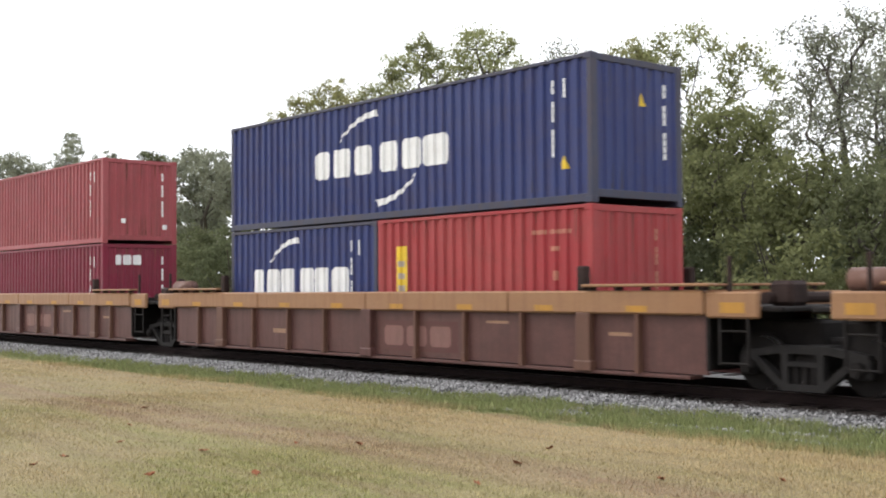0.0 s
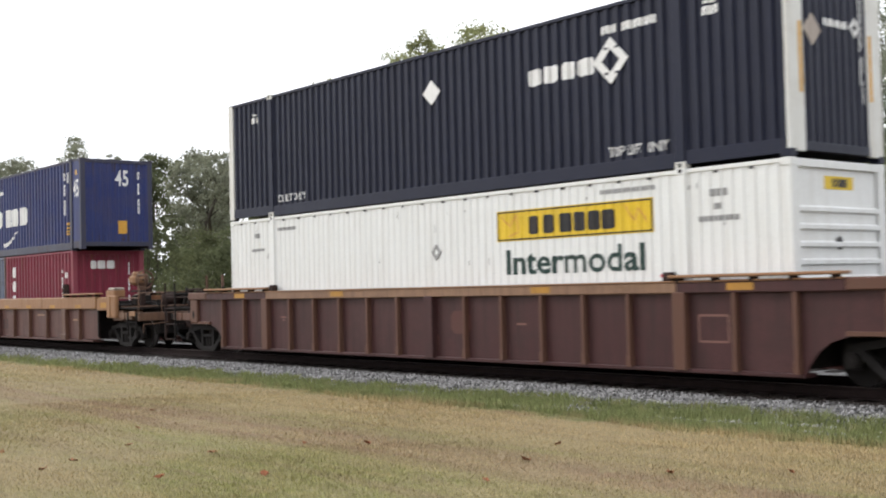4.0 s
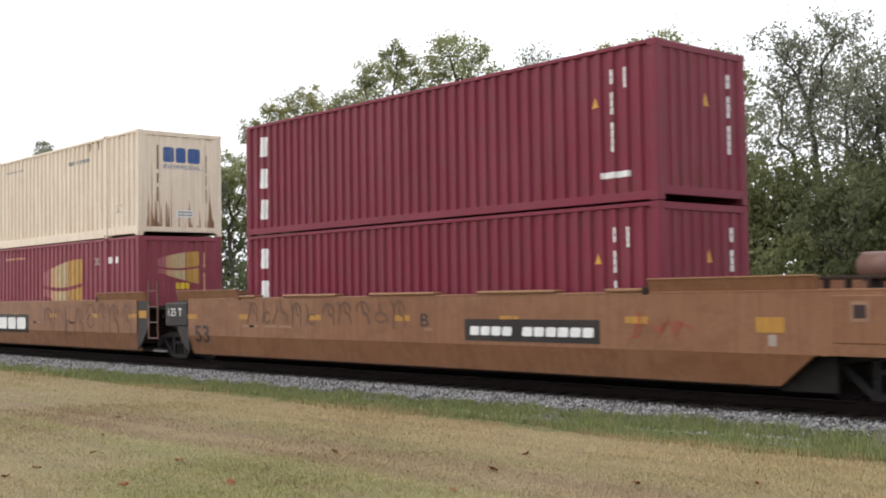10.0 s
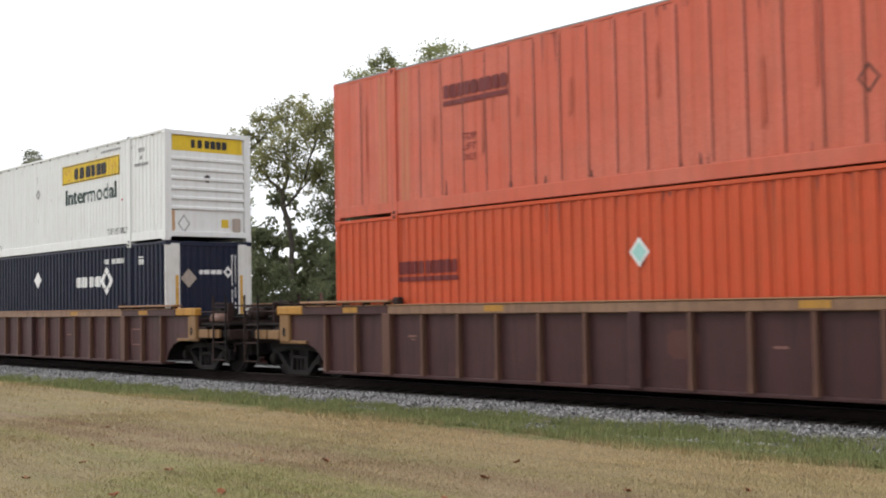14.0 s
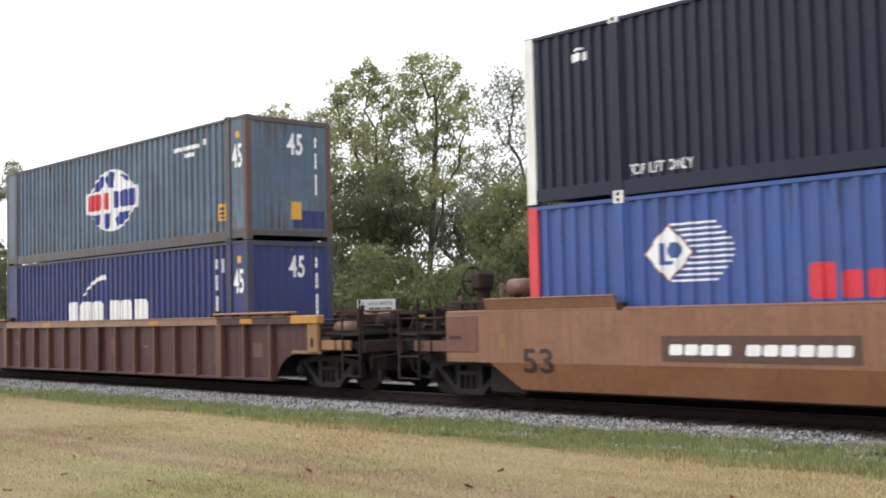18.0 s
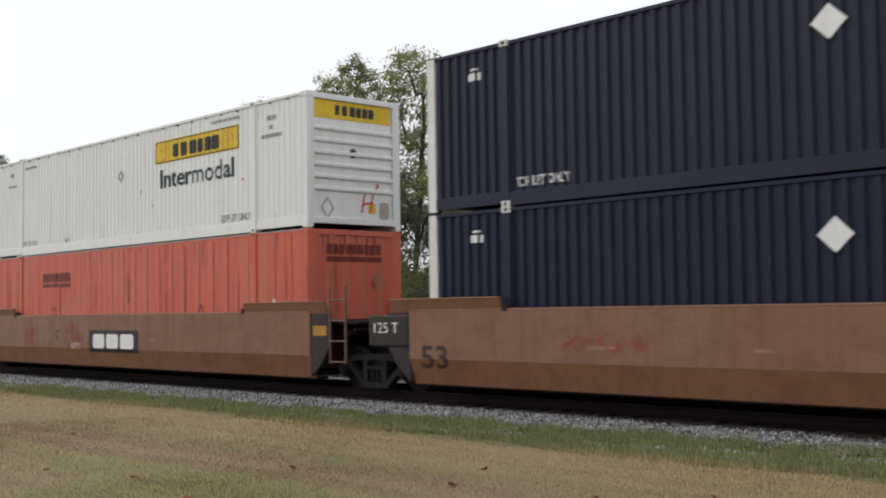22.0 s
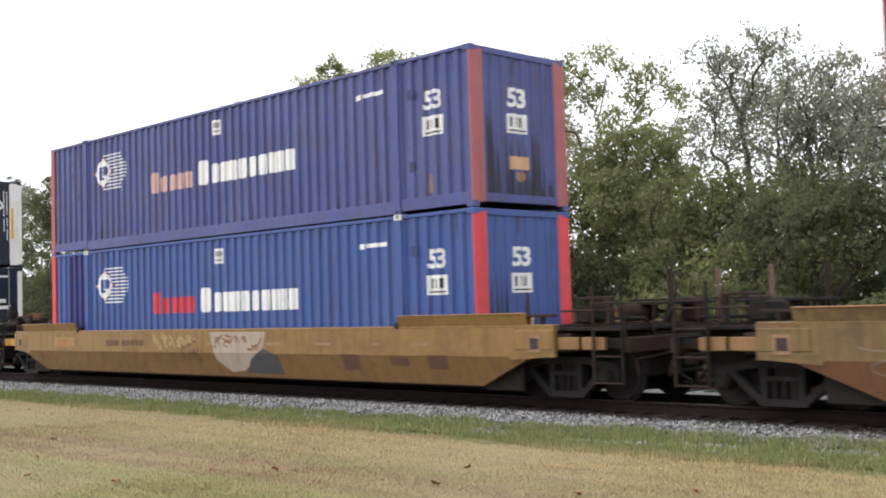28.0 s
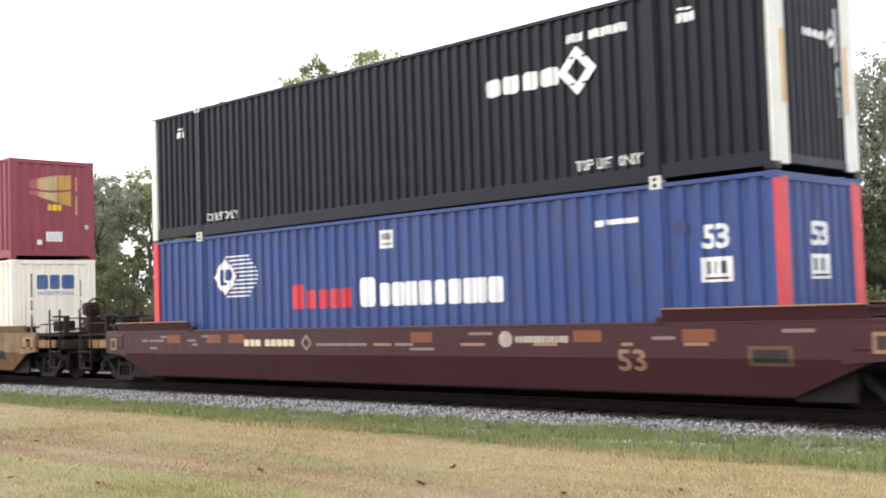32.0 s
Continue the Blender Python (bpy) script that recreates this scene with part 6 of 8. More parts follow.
    for k in (-6.0, 0.0, 6.0):
        for s in (-1, 1):
            part("load_pad", Mb().box(k - 0.4, s * 0.85, 0.62, k + 0.4, s * 1.28, 0.742, 0.01), M["steel"], ob)
    for i in range(8):
        u = -7.3 + 14.6 * i / 7
        if articulated:
            on_car(ob, "reflector", [rect(u - 0.22, 1.50, u + 0.22, 1.60)], "yellow", "yellow reflector strip", False, 0.005, -1.54)
        elif i in (0, 2, 5, 7):
            on_car(ob, "reflector", [rect(u - 0.24, 1.73, u + 0.24, 1.84)], "yellow", "yellow reflector strip", False, 0.005, -1.53)
    if articulated:
        if x > 0:
            on_car(ob, "number_panel", [rect(-5.95, 0.70, -3.2, 1.02)], "plate_brown", "worn dark panel", False, 0.003, -1.42)
            on_car(ob, "number_mark", blocks(-4.75, -3.35, 0.78, 0.94, (1, 1, 1, 1, 1, 1), False, 0.12), "ink_pale_grey", "row of plain blocks", False, 0.006, -1.42)
            on_car(ob, "size_mark", words("53", 0.30, 0.78, 0.34, 0.50, 0.0, 0.02), "ink_brown_black", "black figures 53", False, 0.006, -1.42)
        else:
            on_car(ob, "emblem", [rect(0.30, 0.66, 2.8, 1.26)], "car_maroon_dull", "faded dark panel", False, 0.003, -1.42)
            on_car(ob, "emblem", blocks(0.45, 2.65, 0.76, 1.16, (1, 1, 1), False), "ink_dull", "faded blocks", False, 0.006, -1.42)
        on_car(ob, "marking", [rect(6.6, 1.10, 7.1, 1.16), rect(-3.8, 0.9, -3.2, 1.0), rect(3.6, 1.25, 4.2, 1.30)], "ink_worn", "worn small lettering", False, 0.004, -1.42)
    else:
        on_car(ob, "marking", [rect(-5.6, 1.25, -5.36, 1.29), rect(-5.52, 1.19, -5.40, 1.22), rect(2.4, 1.16, 2.64, 1.20)], "ink_dull", "worn small lettering", False, 0.004, -1.42)
        if x > 150:
            on_car(ob, "data_plate", [rect(7.42, 0.98, 7.78, 1.30)], "rib_tan", "worn tan square", False, 0.004, -1.42)
        else:
            on_car(ob, "marking", stroke([(6.45, 0.95), (7.0, 0.95), (7.0, 1.35), (6.45, 1.35), (6.45, 0.95)], 0.018), "ink_dull", "faint painted frame", False, 0.004, -1.42)
        on_car(ob, "patch", [octa(-0.18, 0.62, 0.18, 0.98, 0.06), octa(0.55, 0.98, 1.15, 1.42, 0.1)], "car_maroon_dull", "dull worn patch", False, 0.004, -1.42)
    for s, kind in ((-1, ends[0]), (1, ends[1])):
        part("well_end", Mb().box(s * 8.2, -1.38, 0.6, s * 8.3, 1.38, 1.70, 0.02), M["steel"], ob)
        if articulated:
            for y in (-1.50, 1.40):
                part("end_arm", Mb().box(s * 8.6, y, 1.42, s * 9.55, y + 0.1, 1.82, 0.03), M["chord"], ob, "worn tan end arm")
                part("end_shield", Mb().box(s * 8.6, y + 0.02, 0.62, s * 8.66, y + 0.08, 1.44, 0.01), M["steel"], ob)
            on_car(ob, "reflector", [rect(s * 9.1 - 0.22, 1.50, s * 9.1 + 0.22, 1.66)], "yellow", "yellow patch", False, 0.005, -1.50)
            part("end_deck", Mb().box(s * 8.3, -1.40, 1.52, s * 9.9, 1.40, 1.60, 0.02), M["steel"], ob)
            if kind == "in":
                part("articulation_arm", Mb().box(s * 8.3, -0.45, 0.95, s * 9.95, 0.45, 1.38, 0.04), M["steel"], ob)
                ladder(ob, s * 9.1, 0.72, 1.5, -1.46, 0.5, "steel")
                part("grab_post", Mb().box(s * 9.0 - 0.03, -1.44, 1.8, s * 9.0 + 0.03, -1.38, 2.35, 0.01), M["rusty"], ob)
                part("cross_pipe", Mb().cyl((s * 9.4, -1.1, 1.72), (s * 9.4, 1.1, 1.72), 0.09, 10), M["rusty"], ob)
                if s < 0:
                    part("air_reservoir", Mb().cyl((s * 9.55, -0.9, 1.98), (s * 8.7, -0.9, 1.98), 0.17, 16), M["chord_rust"], ob, "brown air reservoir", True)
                else:
                    part("deck_fitting", Mb().box(s * 9.35, -0.95, 1.6, s * 9.75, -0.45, 1.98, 0.06), M["rusty"], ob)
        else:
            part("end_deck", Mb().box(s * 8.3, -1.38, 1.36, s * 9.98, 1.38, 1.44, 0.02), M["steel"], ob)
            part("deck_rib", Mb().box(s * 9.3, -1.38, 1.44, s * 9.4, 1.38, 1.62, 0.01).box(s * 9.7, -1.38, 1.44, s * 9.8, 1.38, 1.62, 0.01), M["rusty"], ob)
    return ob


M["rib_tan"] = paint("brown_tan_rib_paint", (0.118, 0.057, 0.040), (0.165, 0.093, 0.068), dirt=(0.08, 0.05, 0.035), amount=0.45, faded=0.4)
M["end_tan"] = paint("grimy_tan_paint", (0.150, 0.085, 0.055), (0.22, 0.14, 0.095), dirt=(0.05, 0.03, 0.025), amount=0.7, faded=0.4, mottle=0.6)
M["chord_worn"] = paint("worn_tan_chord_paint", (0.25, 0.145, 0.09), (0.30, 0.20, 0.14), dirt=(0.10, 0.06, 0.045), amount=0.6, faded=0.5, mottle=0.5)
M["chord_yellow"] = paint("yellow_brown_paint", (0.245, 0.136, 0.058), (0.25, 0.165, 0.10), dirt=(0.14, 0.07, 0.04), amount=0.5, faded=0.4)
M["chord_rust"] = paint("brown_tank_paint", (0.16, 0.085, 0.065), (0.24, 0.16, 0.13), dirt=(0.07, 0.04, 0.03), amount=0.4, faded=0.4)
M["car_maroon_dull"] = paint("dull_maroon_panel", (0.095, 0.036, 0.032), (0.13, 0.07, 0.06), amount=0.3)
M["ink_dull"] = paint("faded_brown_lettering", (0.20, 0.10, 0.085), (0.24, 0.15, 0.13), amount=0.4)


def place_cars():
    tan = "tan plate-sided well car with weathered paint"
    # leading rib-sided articulated units
    for x, ends in ((-39.3, ("in", "in")), (-19.43, ("in", "in")), (0.83, ("in", "out"))):
        ob = ribbed_car(x, "rib-sided brown well car with a deep tan top chord", True, ends)
        if ends[1] == "out":
            end_gear(ob, 1, "end_tan", 9.62, False, 2.1, "end_tan", 2.32, 1.36)
            part("deck_locker", Mb().box(9.06, -1.40, 1.80, 9.66, -1.05, 2.02, 0.03), M["chord"], ob, "tan equipment box")
            part("locker_lid", Mb().box(9.24, -1.40, 2.02, 9.66, -1.08, 2.10, 0.02), M["ink_pale_grey"], ob, "pale grey lid")
            part("end_panel", Mb().box(9.42, -1.55, 1.20, 10.03, -1.42, 1.86, 0.03), M["chord"], ob, "tan end panel")
            part("panel_rib", Mb().box(9.64, -1.575, 1.22, 9.70, -1.54, 1.84, 0.01), M["chord"], ob)
            part("brake_hood", Mb().box(9.42, -0.86, 2.16, 9.80, -0.42, 2.46, 0.08).box(9.52, -0.80, 2.42, 9.74, -0.50, 2.56, 0.05), M["chord"], ob, "worn tan gear case")
            part("grab_iron", Mb().cyl((11.34, -1.42, 1.50), (11.34, -1.42, 2.44), 0.017, 8).cyl((11.34, -1.42, 2.44), (11.72, -1.42, 2.44), 0.015, 8), M["end_tan"], ob)
            part("sill_plate", Mb().box(10.83, -1.485, 1.26, 11.19, -1.455, 1.40, 0.008), M["chord"], ob, "small tan plate")
            on_car(ob, "reflector", [rect(8.16, 1.50, 8.58, 1.74)], "yellow", "large yellow reflector", False, 0.012, -1.50)
            truck(ob, 9.75)
        else:
            truck(ob, 10.0)
        moves(ob, x, 0)
    # rib-sided single units
    for x, tank in ((25.31, False), (112.65, False), (136.13, False), (160.2, False)):
        ob = ribbed_car(x, "rib-sided red-brown well car with yellow chord ends" if x > 100 else "rib-sided red-brown well car with plain brown ends", False, ("out", "out"))
        for s in (-1, 1):
            end_gear(ob, s, "chord_yellow" if x > 100 else "rib_tan", False, False, 1.9)
            truck(ob, s * 9.75)
        part("air_reservoir", Mb().cyl((10.15, -1.1, 1.60), (10.75, -1.1, 1.60), 0.15, 14), M["chord_rust"], ob, "small brown air reservoir", True)
        moves(ob, x, 0)

    # plate-sided three-unit sets and single cars
    def set_plates(kind):
        def f(ob):
            if kind != "i":
                common_marks(ob)
            if kind == "b1":
                plate_row(ob, -5.08, -2.1, 1.16, 1.32, NUMBER)
                on_car(ob, "unit_letter", words("A", -1.55, 1.14, 0.22, 0.22), "ink_black", "black letter A")
            elif kind == "b2":
                on_car(ob, "unit_letter", words("C", -3.05, 1.30, 0.24, 0.24), "ink_black", "black letter C")
                on_car(ob, "emblem_panel", [rect(-1.65, 0.91, 1.05, 1.48)], "plate_black", "black panel")
                on_car(ob, "emblem", blocks(-1.45, 0.87, 1.01, 1.38, (1, 1, 1.1), False), "ink_white", "white blocks", True, 0.010)
                tag(ob, 2.2, 8.2, 0.82, 1.85, 8, "graffiti_dark", 0.026, 5, "faint dark sprayed scrawl")
            elif kind == "b3":
                on_car(ob, "unit_letter", words("B", 0.55, 1.30, 0.24, 0.24), "ink_black", "black letter B")
                plate_row(ob, 1.92, 4.92, 1.16, 1.32, NUMBER)
                scribble(ob, 5.6, 6.9, 1.15, 1.6, 3, "graffiti_red", 0.012, 44, "faint red sprayed scrawl")
                tag(ob, -5.7, 0.2, 1.22, 1.82, 10, "graffiti_dark", 0.026, 7, "dark sprayed scrawl")
                for u, v in ((-6.0, -5.3), (-4.18, -2.17), (-1.05, 0.96), (2.14, 4.07), (5.16, 5.92)):
                    part("guide_ledge", Mb().box(u, -1.55, 1.895, v, -1.30, 1.955, 0.02), M["chord"], ob, "pale tan container ledge")
            elif kind == "f1":
                plate_row(ob, -5.08, -2.1, 1.16, 1.32, NUMBER, True, "ink_white", "plate_brown")
                on_car(ob, "unit_letter", words("B", -1.55, 1.14, 0.22, 0.22), "ink_black", "black letter B")
                for i, (u, wd) in enumerate(((1.03, 0.42), (1.6, 0.5), (2.15, 0.34), (2.6, 0.5), (3.2, 0.4), (3.7, 0.62), (4.35, 0.5), (4.95, 0.42))):
                    g = random.Random(40 + i)
                    blob = [(u + wd * (0.5 + (0.5 + g.uniform(-0.12, 0.2)) * math.cos(0.7 * k)), 1.32 + (0.44 + g.uniform(-0.14, 0.08)) * math.sin(0.7 * k)) for k in range(9)]
                    for name, dx, dz, mt, lift in (("dark sprayed shadow", 0.07, -0.07, "graffiti_dark", 0.004), ("pale sprayed shape", 0, 0, "graffiti_pale", 0.008)):
                        cen = (u + wd / 2 + dx, 1.32 + dz)
                        on_car(ob, "graffiti", [[cen, (blob[k][0] + dx, blob[k][1] + dz), (blob[(k + 1) % 9][0] + dx, blob[(k + 1) % 9][1] + dz)] for k in range(9)], mt, name, True, lift)
                    on_car(ob, "graffiti", stroke([(u + wd * g.uniform(0.2, 0.8), 1.0 + 0.12 * k) for k in range(6)], 0.035), "graffiti_dark", "dark sprayed line", True, 0.011)
                scribble(ob, 7.3, 8.2, 1.0, 1.6, 3, "graffiti_pale", 0.02, 3, "pale sprayed star")
            elif kind == "f2":
                on_car(ob, "unit_letter", words("C", -3.3, 1.24, 0.24, 0.22), "ink_black", "black letter C")
                on_car(ob, "emblem_panel", [rect(-1.3, 0.91, 1.34, 1.48)], "plate_black", "black panel")
                on_car(ob, "emblem", blocks(-1.12, 1.16, 1.01, 1.38, (1, 1, 1.1), False), "ink_white", "white blocks", True, 0.010)
                loops(ob, -4.85, 1.30, 0.46, 0.36, 6, "graffiti_red", 0.017, 8, "red sprayed loops")
                loops(ob, -2.15, 1.34, 0.62, 0.40, 8, "graffiti_red", 0.017, 9, "red sprayed loops")
                on_car(ob, "graffiti", [octa(-2.35, 0.98, -1.75, 1.14, 0.06)], "graffiti_pale", "pale sprayed patch", True, 0.005)
            elif kind == "f3":
                plate_row(ob, 1.9, 4.8, 1.16, 1.32, NUMBER, True, "ink_white", "plate_brown")
                on_car(ob, "grating_plate", [rect(6.9, 1.0, 7.5, 1.3)], "ink_pale_grey", "framed grating")
                on_car(ob, "grating_plate", [rect(6.95, 1.04, 7.45, 1.26)], "frame_grey", "", True, 0.010)
                scribble(ob, -4.75, -2.95, 1.15, 1.5, 5, "graffiti_red", 0.012, 4, "faint red sprayed scrawl")
            elif kind == "g":
                plate_row(ob, -5.01, -2.14, 1.16, 1.32, NUMBER, True, "ink_pale_grey")
                on_car(ob, "emblem_panel", [rect(1.6, 0.92, 4.25, 1.50)], "plate_black", "black panel")
                on_car(ob, "emblem", blocks(1.78, 4.05, 1.02, 1.40, (1, 1, 1.1), False), "ink_cream", "cream blocks", True, 0.010)
                for k, (u, z, rx, rz, a0, span) in enumerate(((-1.15, 1.05, 0.13, 0.36, 2.2, 4.0), (-0.78, 1.20, 0.20, 0.42, 3.0, 4.6), (-0.42, 1.05, 0.16, 0.36, 3.1, 3.0), (-0.25, 1.55, 0.26, 0.22, 0.2, 5.6), (0.0, 0.98, 0.22, 0.36, 3.2, 3.2),
                                                                  (0.32, 1.12, 0.16, 0.34, 3.0, 3.6), (0.72, 1.06, 0.17, 0.28, 2.9, 3.8), (0.45, 1.60, 0.20, 0.18, 0.0, 3.4), (-0.95, 1.58, 0.22, 0.16, 0.1, 3.2), (1.15, 1.02, 0.20, 0.32, 3.3, 3.2))):
                    on_car(ob, "graffiti", stroke([(u + rx * math.cos(a0 + span * m / 16), z + rz * math.sin(a0 + span * m / 16)) for m in range(17)], 0.013), "graffiti_dark", "faint brown sprayed petal outline", True, 0.007 + 0.0006 * k)
                for u0, z0, u1, z1 in ((-1.7, 1.66, -0.2, 1.58), (-0.2, 1.58, 1.45, 1.72), (-0.95, 1.44, -0.62, 1.44), (-0.95, 1.33, -0.6, 1.33), (0.08, 1.44, 0.42, 1.44), (0.06, 1.34, 0.42, 1.34), (5.12, 1.35, 5.1, 1.8), (5.4, 1.28, 5.72, 1.32), (5.5, 0.8, 5.48, 1.4), (7.1, 1.05, 7.14, 1.7), (6.95, 1.3, 7.35, 1.36)):
                    on_car(ob, "graffiti", stroke([(u0, z0), ((u0 + u1) / 2, (z0 + z1) / 2 + 0.01), (u1, z1)], 0.012), "graffiti_dark", "thin brown sprayed stroke", True, 0.0065)
                on_car(ob, "stain", [[(4.55, 0.55), (4.75, 0.55), (4.62, 1.2), (4.55, 1.86), (4.42, 1.86), (4.45, 1.2)]], "graffiti_dark", "dark drip stain", True, 0.005)
                on_car(ob, "stain", [rect(6.35, 0.60, 6.48, 1.455), rect(6.1, 1.46, 6.5, 1.54)], "graffiti_dark", "dark stain", True, 0.005)
            elif kind == "h":
                on_car(ob, "graffiti", [[(0.0, 1.50), (2.1, 1.50), (2.0, 1.1), (1.2, 0.66), (0.7, 0.62), (0.2, 0.9)]], "graffiti_pale", "pale sprayed patch", True, 0.005)
                on_car(ob, "graffiti", [[(1.3, 0.62), (2.6, 0.6), (2.5, 1.0), (2.0, 1.15), (1.5, 0.9)]], "frame_grey", "grey sprayed patch", True, 0.007)
                scribble(ob, 0.1, 2.0, 1.1, 1.45, 5, "graffiti_tan", 0.02, 2, "brown sprayed loops")
                plate_row(ob, -4.7, -2.85, 1.19, 1.33, (1, 1, 1, -0.6, 1, 1, 1, 1, 1), False, "ink_faded")
                on_car(ob, "reflector", [rect(-7.35, 1.20, -6.75, 1.36)], "ink_faded_orange", "faded orange reflector", True, 0.007)
                on_car(ob, "patch", [rect(-7.5, 1.16, -6.4, 1.40)], "patch_gold", "pale patch round the reflector", True, 0.004)
                scribble(ob, -2.4, -0.6, 1.12, 1.48, 5, "graffiti_gold", 0.05, 12, "pale sprayed loops")
                scribble(ob, -1.2, -0.3, 0.72, 1.42, 4, "ink_faded", 0.022, 13, "dark sprayed loops")
                on_car(ob, "patch", [rect(4.6, 0.75, 5.1, 1.05), rect(7.0, 0.8, 7.5, 1.05), rect(6.0, 0.85, 6.5, 1.0)], "rib_tan", "dark worn patch", True, 0.005)
            elif kind == "i":
                plate_row(ob, -4.8, -3.05, 1.19, 1.33, (1, 1, 1, -0.6, 1, 1, 1, 1, 1), False, "ink_faded")
                loops(ob, -7.3, 1.30, 1.25, 0.20, 7, "graffiti_faint", 0.012, 21, "pale sprayed outline")
                loops(ob, -7.3, 0.90, 0.95, 0.24, 6, "graffiti_faint", 0.013, 22, "pale sprayed loops")
                on_car(ob, "graffiti", stroke([(4.26 + 0.30 * math.cos(0.4 * k), 0.98 + 0.30 * math.sin(0.4 * k)) for k in range(14)], 0.012), "graffiti_faint", "thin pale sprayed ring", True, 0.008)
                loops(ob, 4.85, 0.92, 0.75, 0.26, 8, "graffiti_faint", 0.011, 23, "thin pale sprayed scrawl")
                loops(ob, 5.55, 1.04, 0.40, 0.22, 4, "frame_grey", 0.012, 24, "dark sprayed scrawl")
                scribble(ob, 5.0, 6.0, 1.20, 1.40, 5, "graffiti_pale", 0.011, 25, "thin pale sprayed scrawl")
                scribble(ob, 6.3, 6.75, 1.0, 1.14, 3, "graffiti_pale", 0.008, 26, "thin pale sprayed scrawl")
                on_car(ob, "grating_plate", [rect(7.53, 0.83, 8.04, 1.09)], "plate_black", "dark grating", True, 0.006)
                on_car(ob, "patch", [rect(9.24, 1.18, 9.86, 1.44)], "patch_gold", "pale worn patch on the end plate", True, 0.024)
                for u in (6.72, 7.2, 7.95):
                    on_car(ob, "lug", [rect(u, 1.36, u + 0.16, 1.46)], "rib_tan", "small dull lug", True, 0.012)
                on_car(ob, "patch_edge", stroke([(-1.32, 1.48), (-1.02, 1.25), (0.9, 1.25), (1.27, 1.48)], 0.014), "graffiti_dark", "dark edge of a repair", True, 0.004)
                loops(ob, 0.45, 1.26, 0.6, 0.13, 5, "graffiti_dark", 0.016, 27, "brown smudges")
                loops(ob, 3.2, 1.27, 0.75, 0.14, 6, "graffiti_dark", 0.016, 28, "brown smudges")
            elif kind == "j":
                plate_row(ob, -4.2, -2.47, 1.21, 1.35, (1, 1, 1, -0.6, 1, 1, 1, 1, 1), False, "ink_cream")
                on_car(ob, "emblem", diamond_ring(-2.1, 1.28, 0.16, 0.16, 0.75), "ink_pale_grey", "pale ring mark")
                on_car(ob, "emblem", [octa(3.03, 1.2, 3.32, 1.46, 0.08)] + blocks(3.38, 4.5, 1.27, 1.38, (1,) * 12, False), "ink_pale_grey", "pale emblem blocks")
                on_car(ob, "size_mark", words("53", 5.43, 0.84, 0.33, 0.51, 0.0, 0.02), "ink_worn", "cream figures 53")
                on_car(ob, "grating_plate", [rect(7.65, 0.94, 8.33, 1.22)], "rib_tan", "framed grating")
                on_car(ob, "grating_plate", [rect(7.72, 0.99, 8.26, 1.17)], "plate_black", "", True, 0.010)
                for u in (-7.2, -5.6, -4.75, 0.9, 4.6, 6.6):
                    on_car(ob, "reflector", [rect(u, 1.28, u + 0.55, 1.46)], "ink_dull_orange", "dull orange reflector")
                rng = random.Random(5)
                for i in range(16):
                    u = rng.choice((-8.8, -7.6, -6.6, -1.8, 0.2, 1.6, 5.8, 7.4)) + rng.uniform(0, 0.9)
                    z = rng.choice((1.14, 1.22, 1.31, 1.40))
                    on_car(ob, "marking", [rect(u, z, u + rng.uniform(0.2, 0.7), z + 0.05)], "ink_dull_pale", "small pale lettering")
        return f

    gold = "weathered gold-brown plate-sided well car with faded marks"
    for x, label, mat, ends, slant, kind in (
            (49.05, tan, "car_tan", ("out", "in"), 0.65, "b1"), (69.43, tan, "car_tan", ("in", "in"), 0.65, "b2"), (89.05, tan, "car_tan", ("in", "out"), 0.65, "b3"),
            (184.05, tan, "car_rosy", ("out", "in"), 0.65, "f1"), (203.67, tan, "car_rosy", ("in", "in"), 0.65, "f2"), (223.57, tan, "car_rosy", ("in", "out"), 0.65, "f3"),
            (247.60, tan, "car_tan", ("out", "out"), 0.65, "g"), (271.35, gold, "car_gold", ("out", "out"), 1.25, "h"),
            (294.96, gold, "car_gold_worn", ("out", "out"), 1.25, "i"), (318.69, "dark maroon plate-sided well car with small pale lettering", "car_maroon", ("out", "out"), 1.25, "j")):
        ob = smooth_car(x, label, mat, ends, slant, set_plates(kind), *((1.52, 1.05) if kind in "hij" else (1.85, 1.0)), kind[0] in "bg", {"h": "car_gold_dull", "i": "car_gold_low"}.get(kind, ""))
        for s, e in ((-1, ends[0]), (1, ends[1])):
            if e == "out":
                tank = {"b3": -0.85, "g": -0.3}.get(kind, 0) if s > 0 else 0
                end_gear(ob, s, "yellow" if (kind in ("h", "b3") and s < 0) else "chord_yellow" if kind in "hij" else "rib_tan" if kind[0] == "f" else "chord", 10.0 if kind == "f1" else 11.2 if s > 0 and kind in ("i", "b3") else 0, tank, 2.15, "rusty", 2.15 if kind == "i" else 2.45 if kind == "f1" else 2.40)
                if kind == "f1":
                    part("air_reservoir", Mb().cyl((-9.28, -0.5, 2.30), (-8.74, -0.5, 2.30), 0.16, 16).cyl((-9.34, -0.5, 2.30), (-9.28, -0.5, 2.30), 0.10, 16, 0.16), M["chord_rust"], ob, "brown air reservoir", True)
                    part("tank_bracket", Mb().box(-9.2, -0.6, 1.46, -9.1, -0.4, 2.16, 0.01).box(-8.92, -0.6, 1.46, -8.82, -0.4, 2.16, 0.01), M["rusty"], ob)
                truck(ob, s * 9.85)
            else:
                joint_gear(ob, s, "plate_black", s < 0)
                if s > 0:
                    truck(ob, 9.97)
        moves(ob, x, 0)


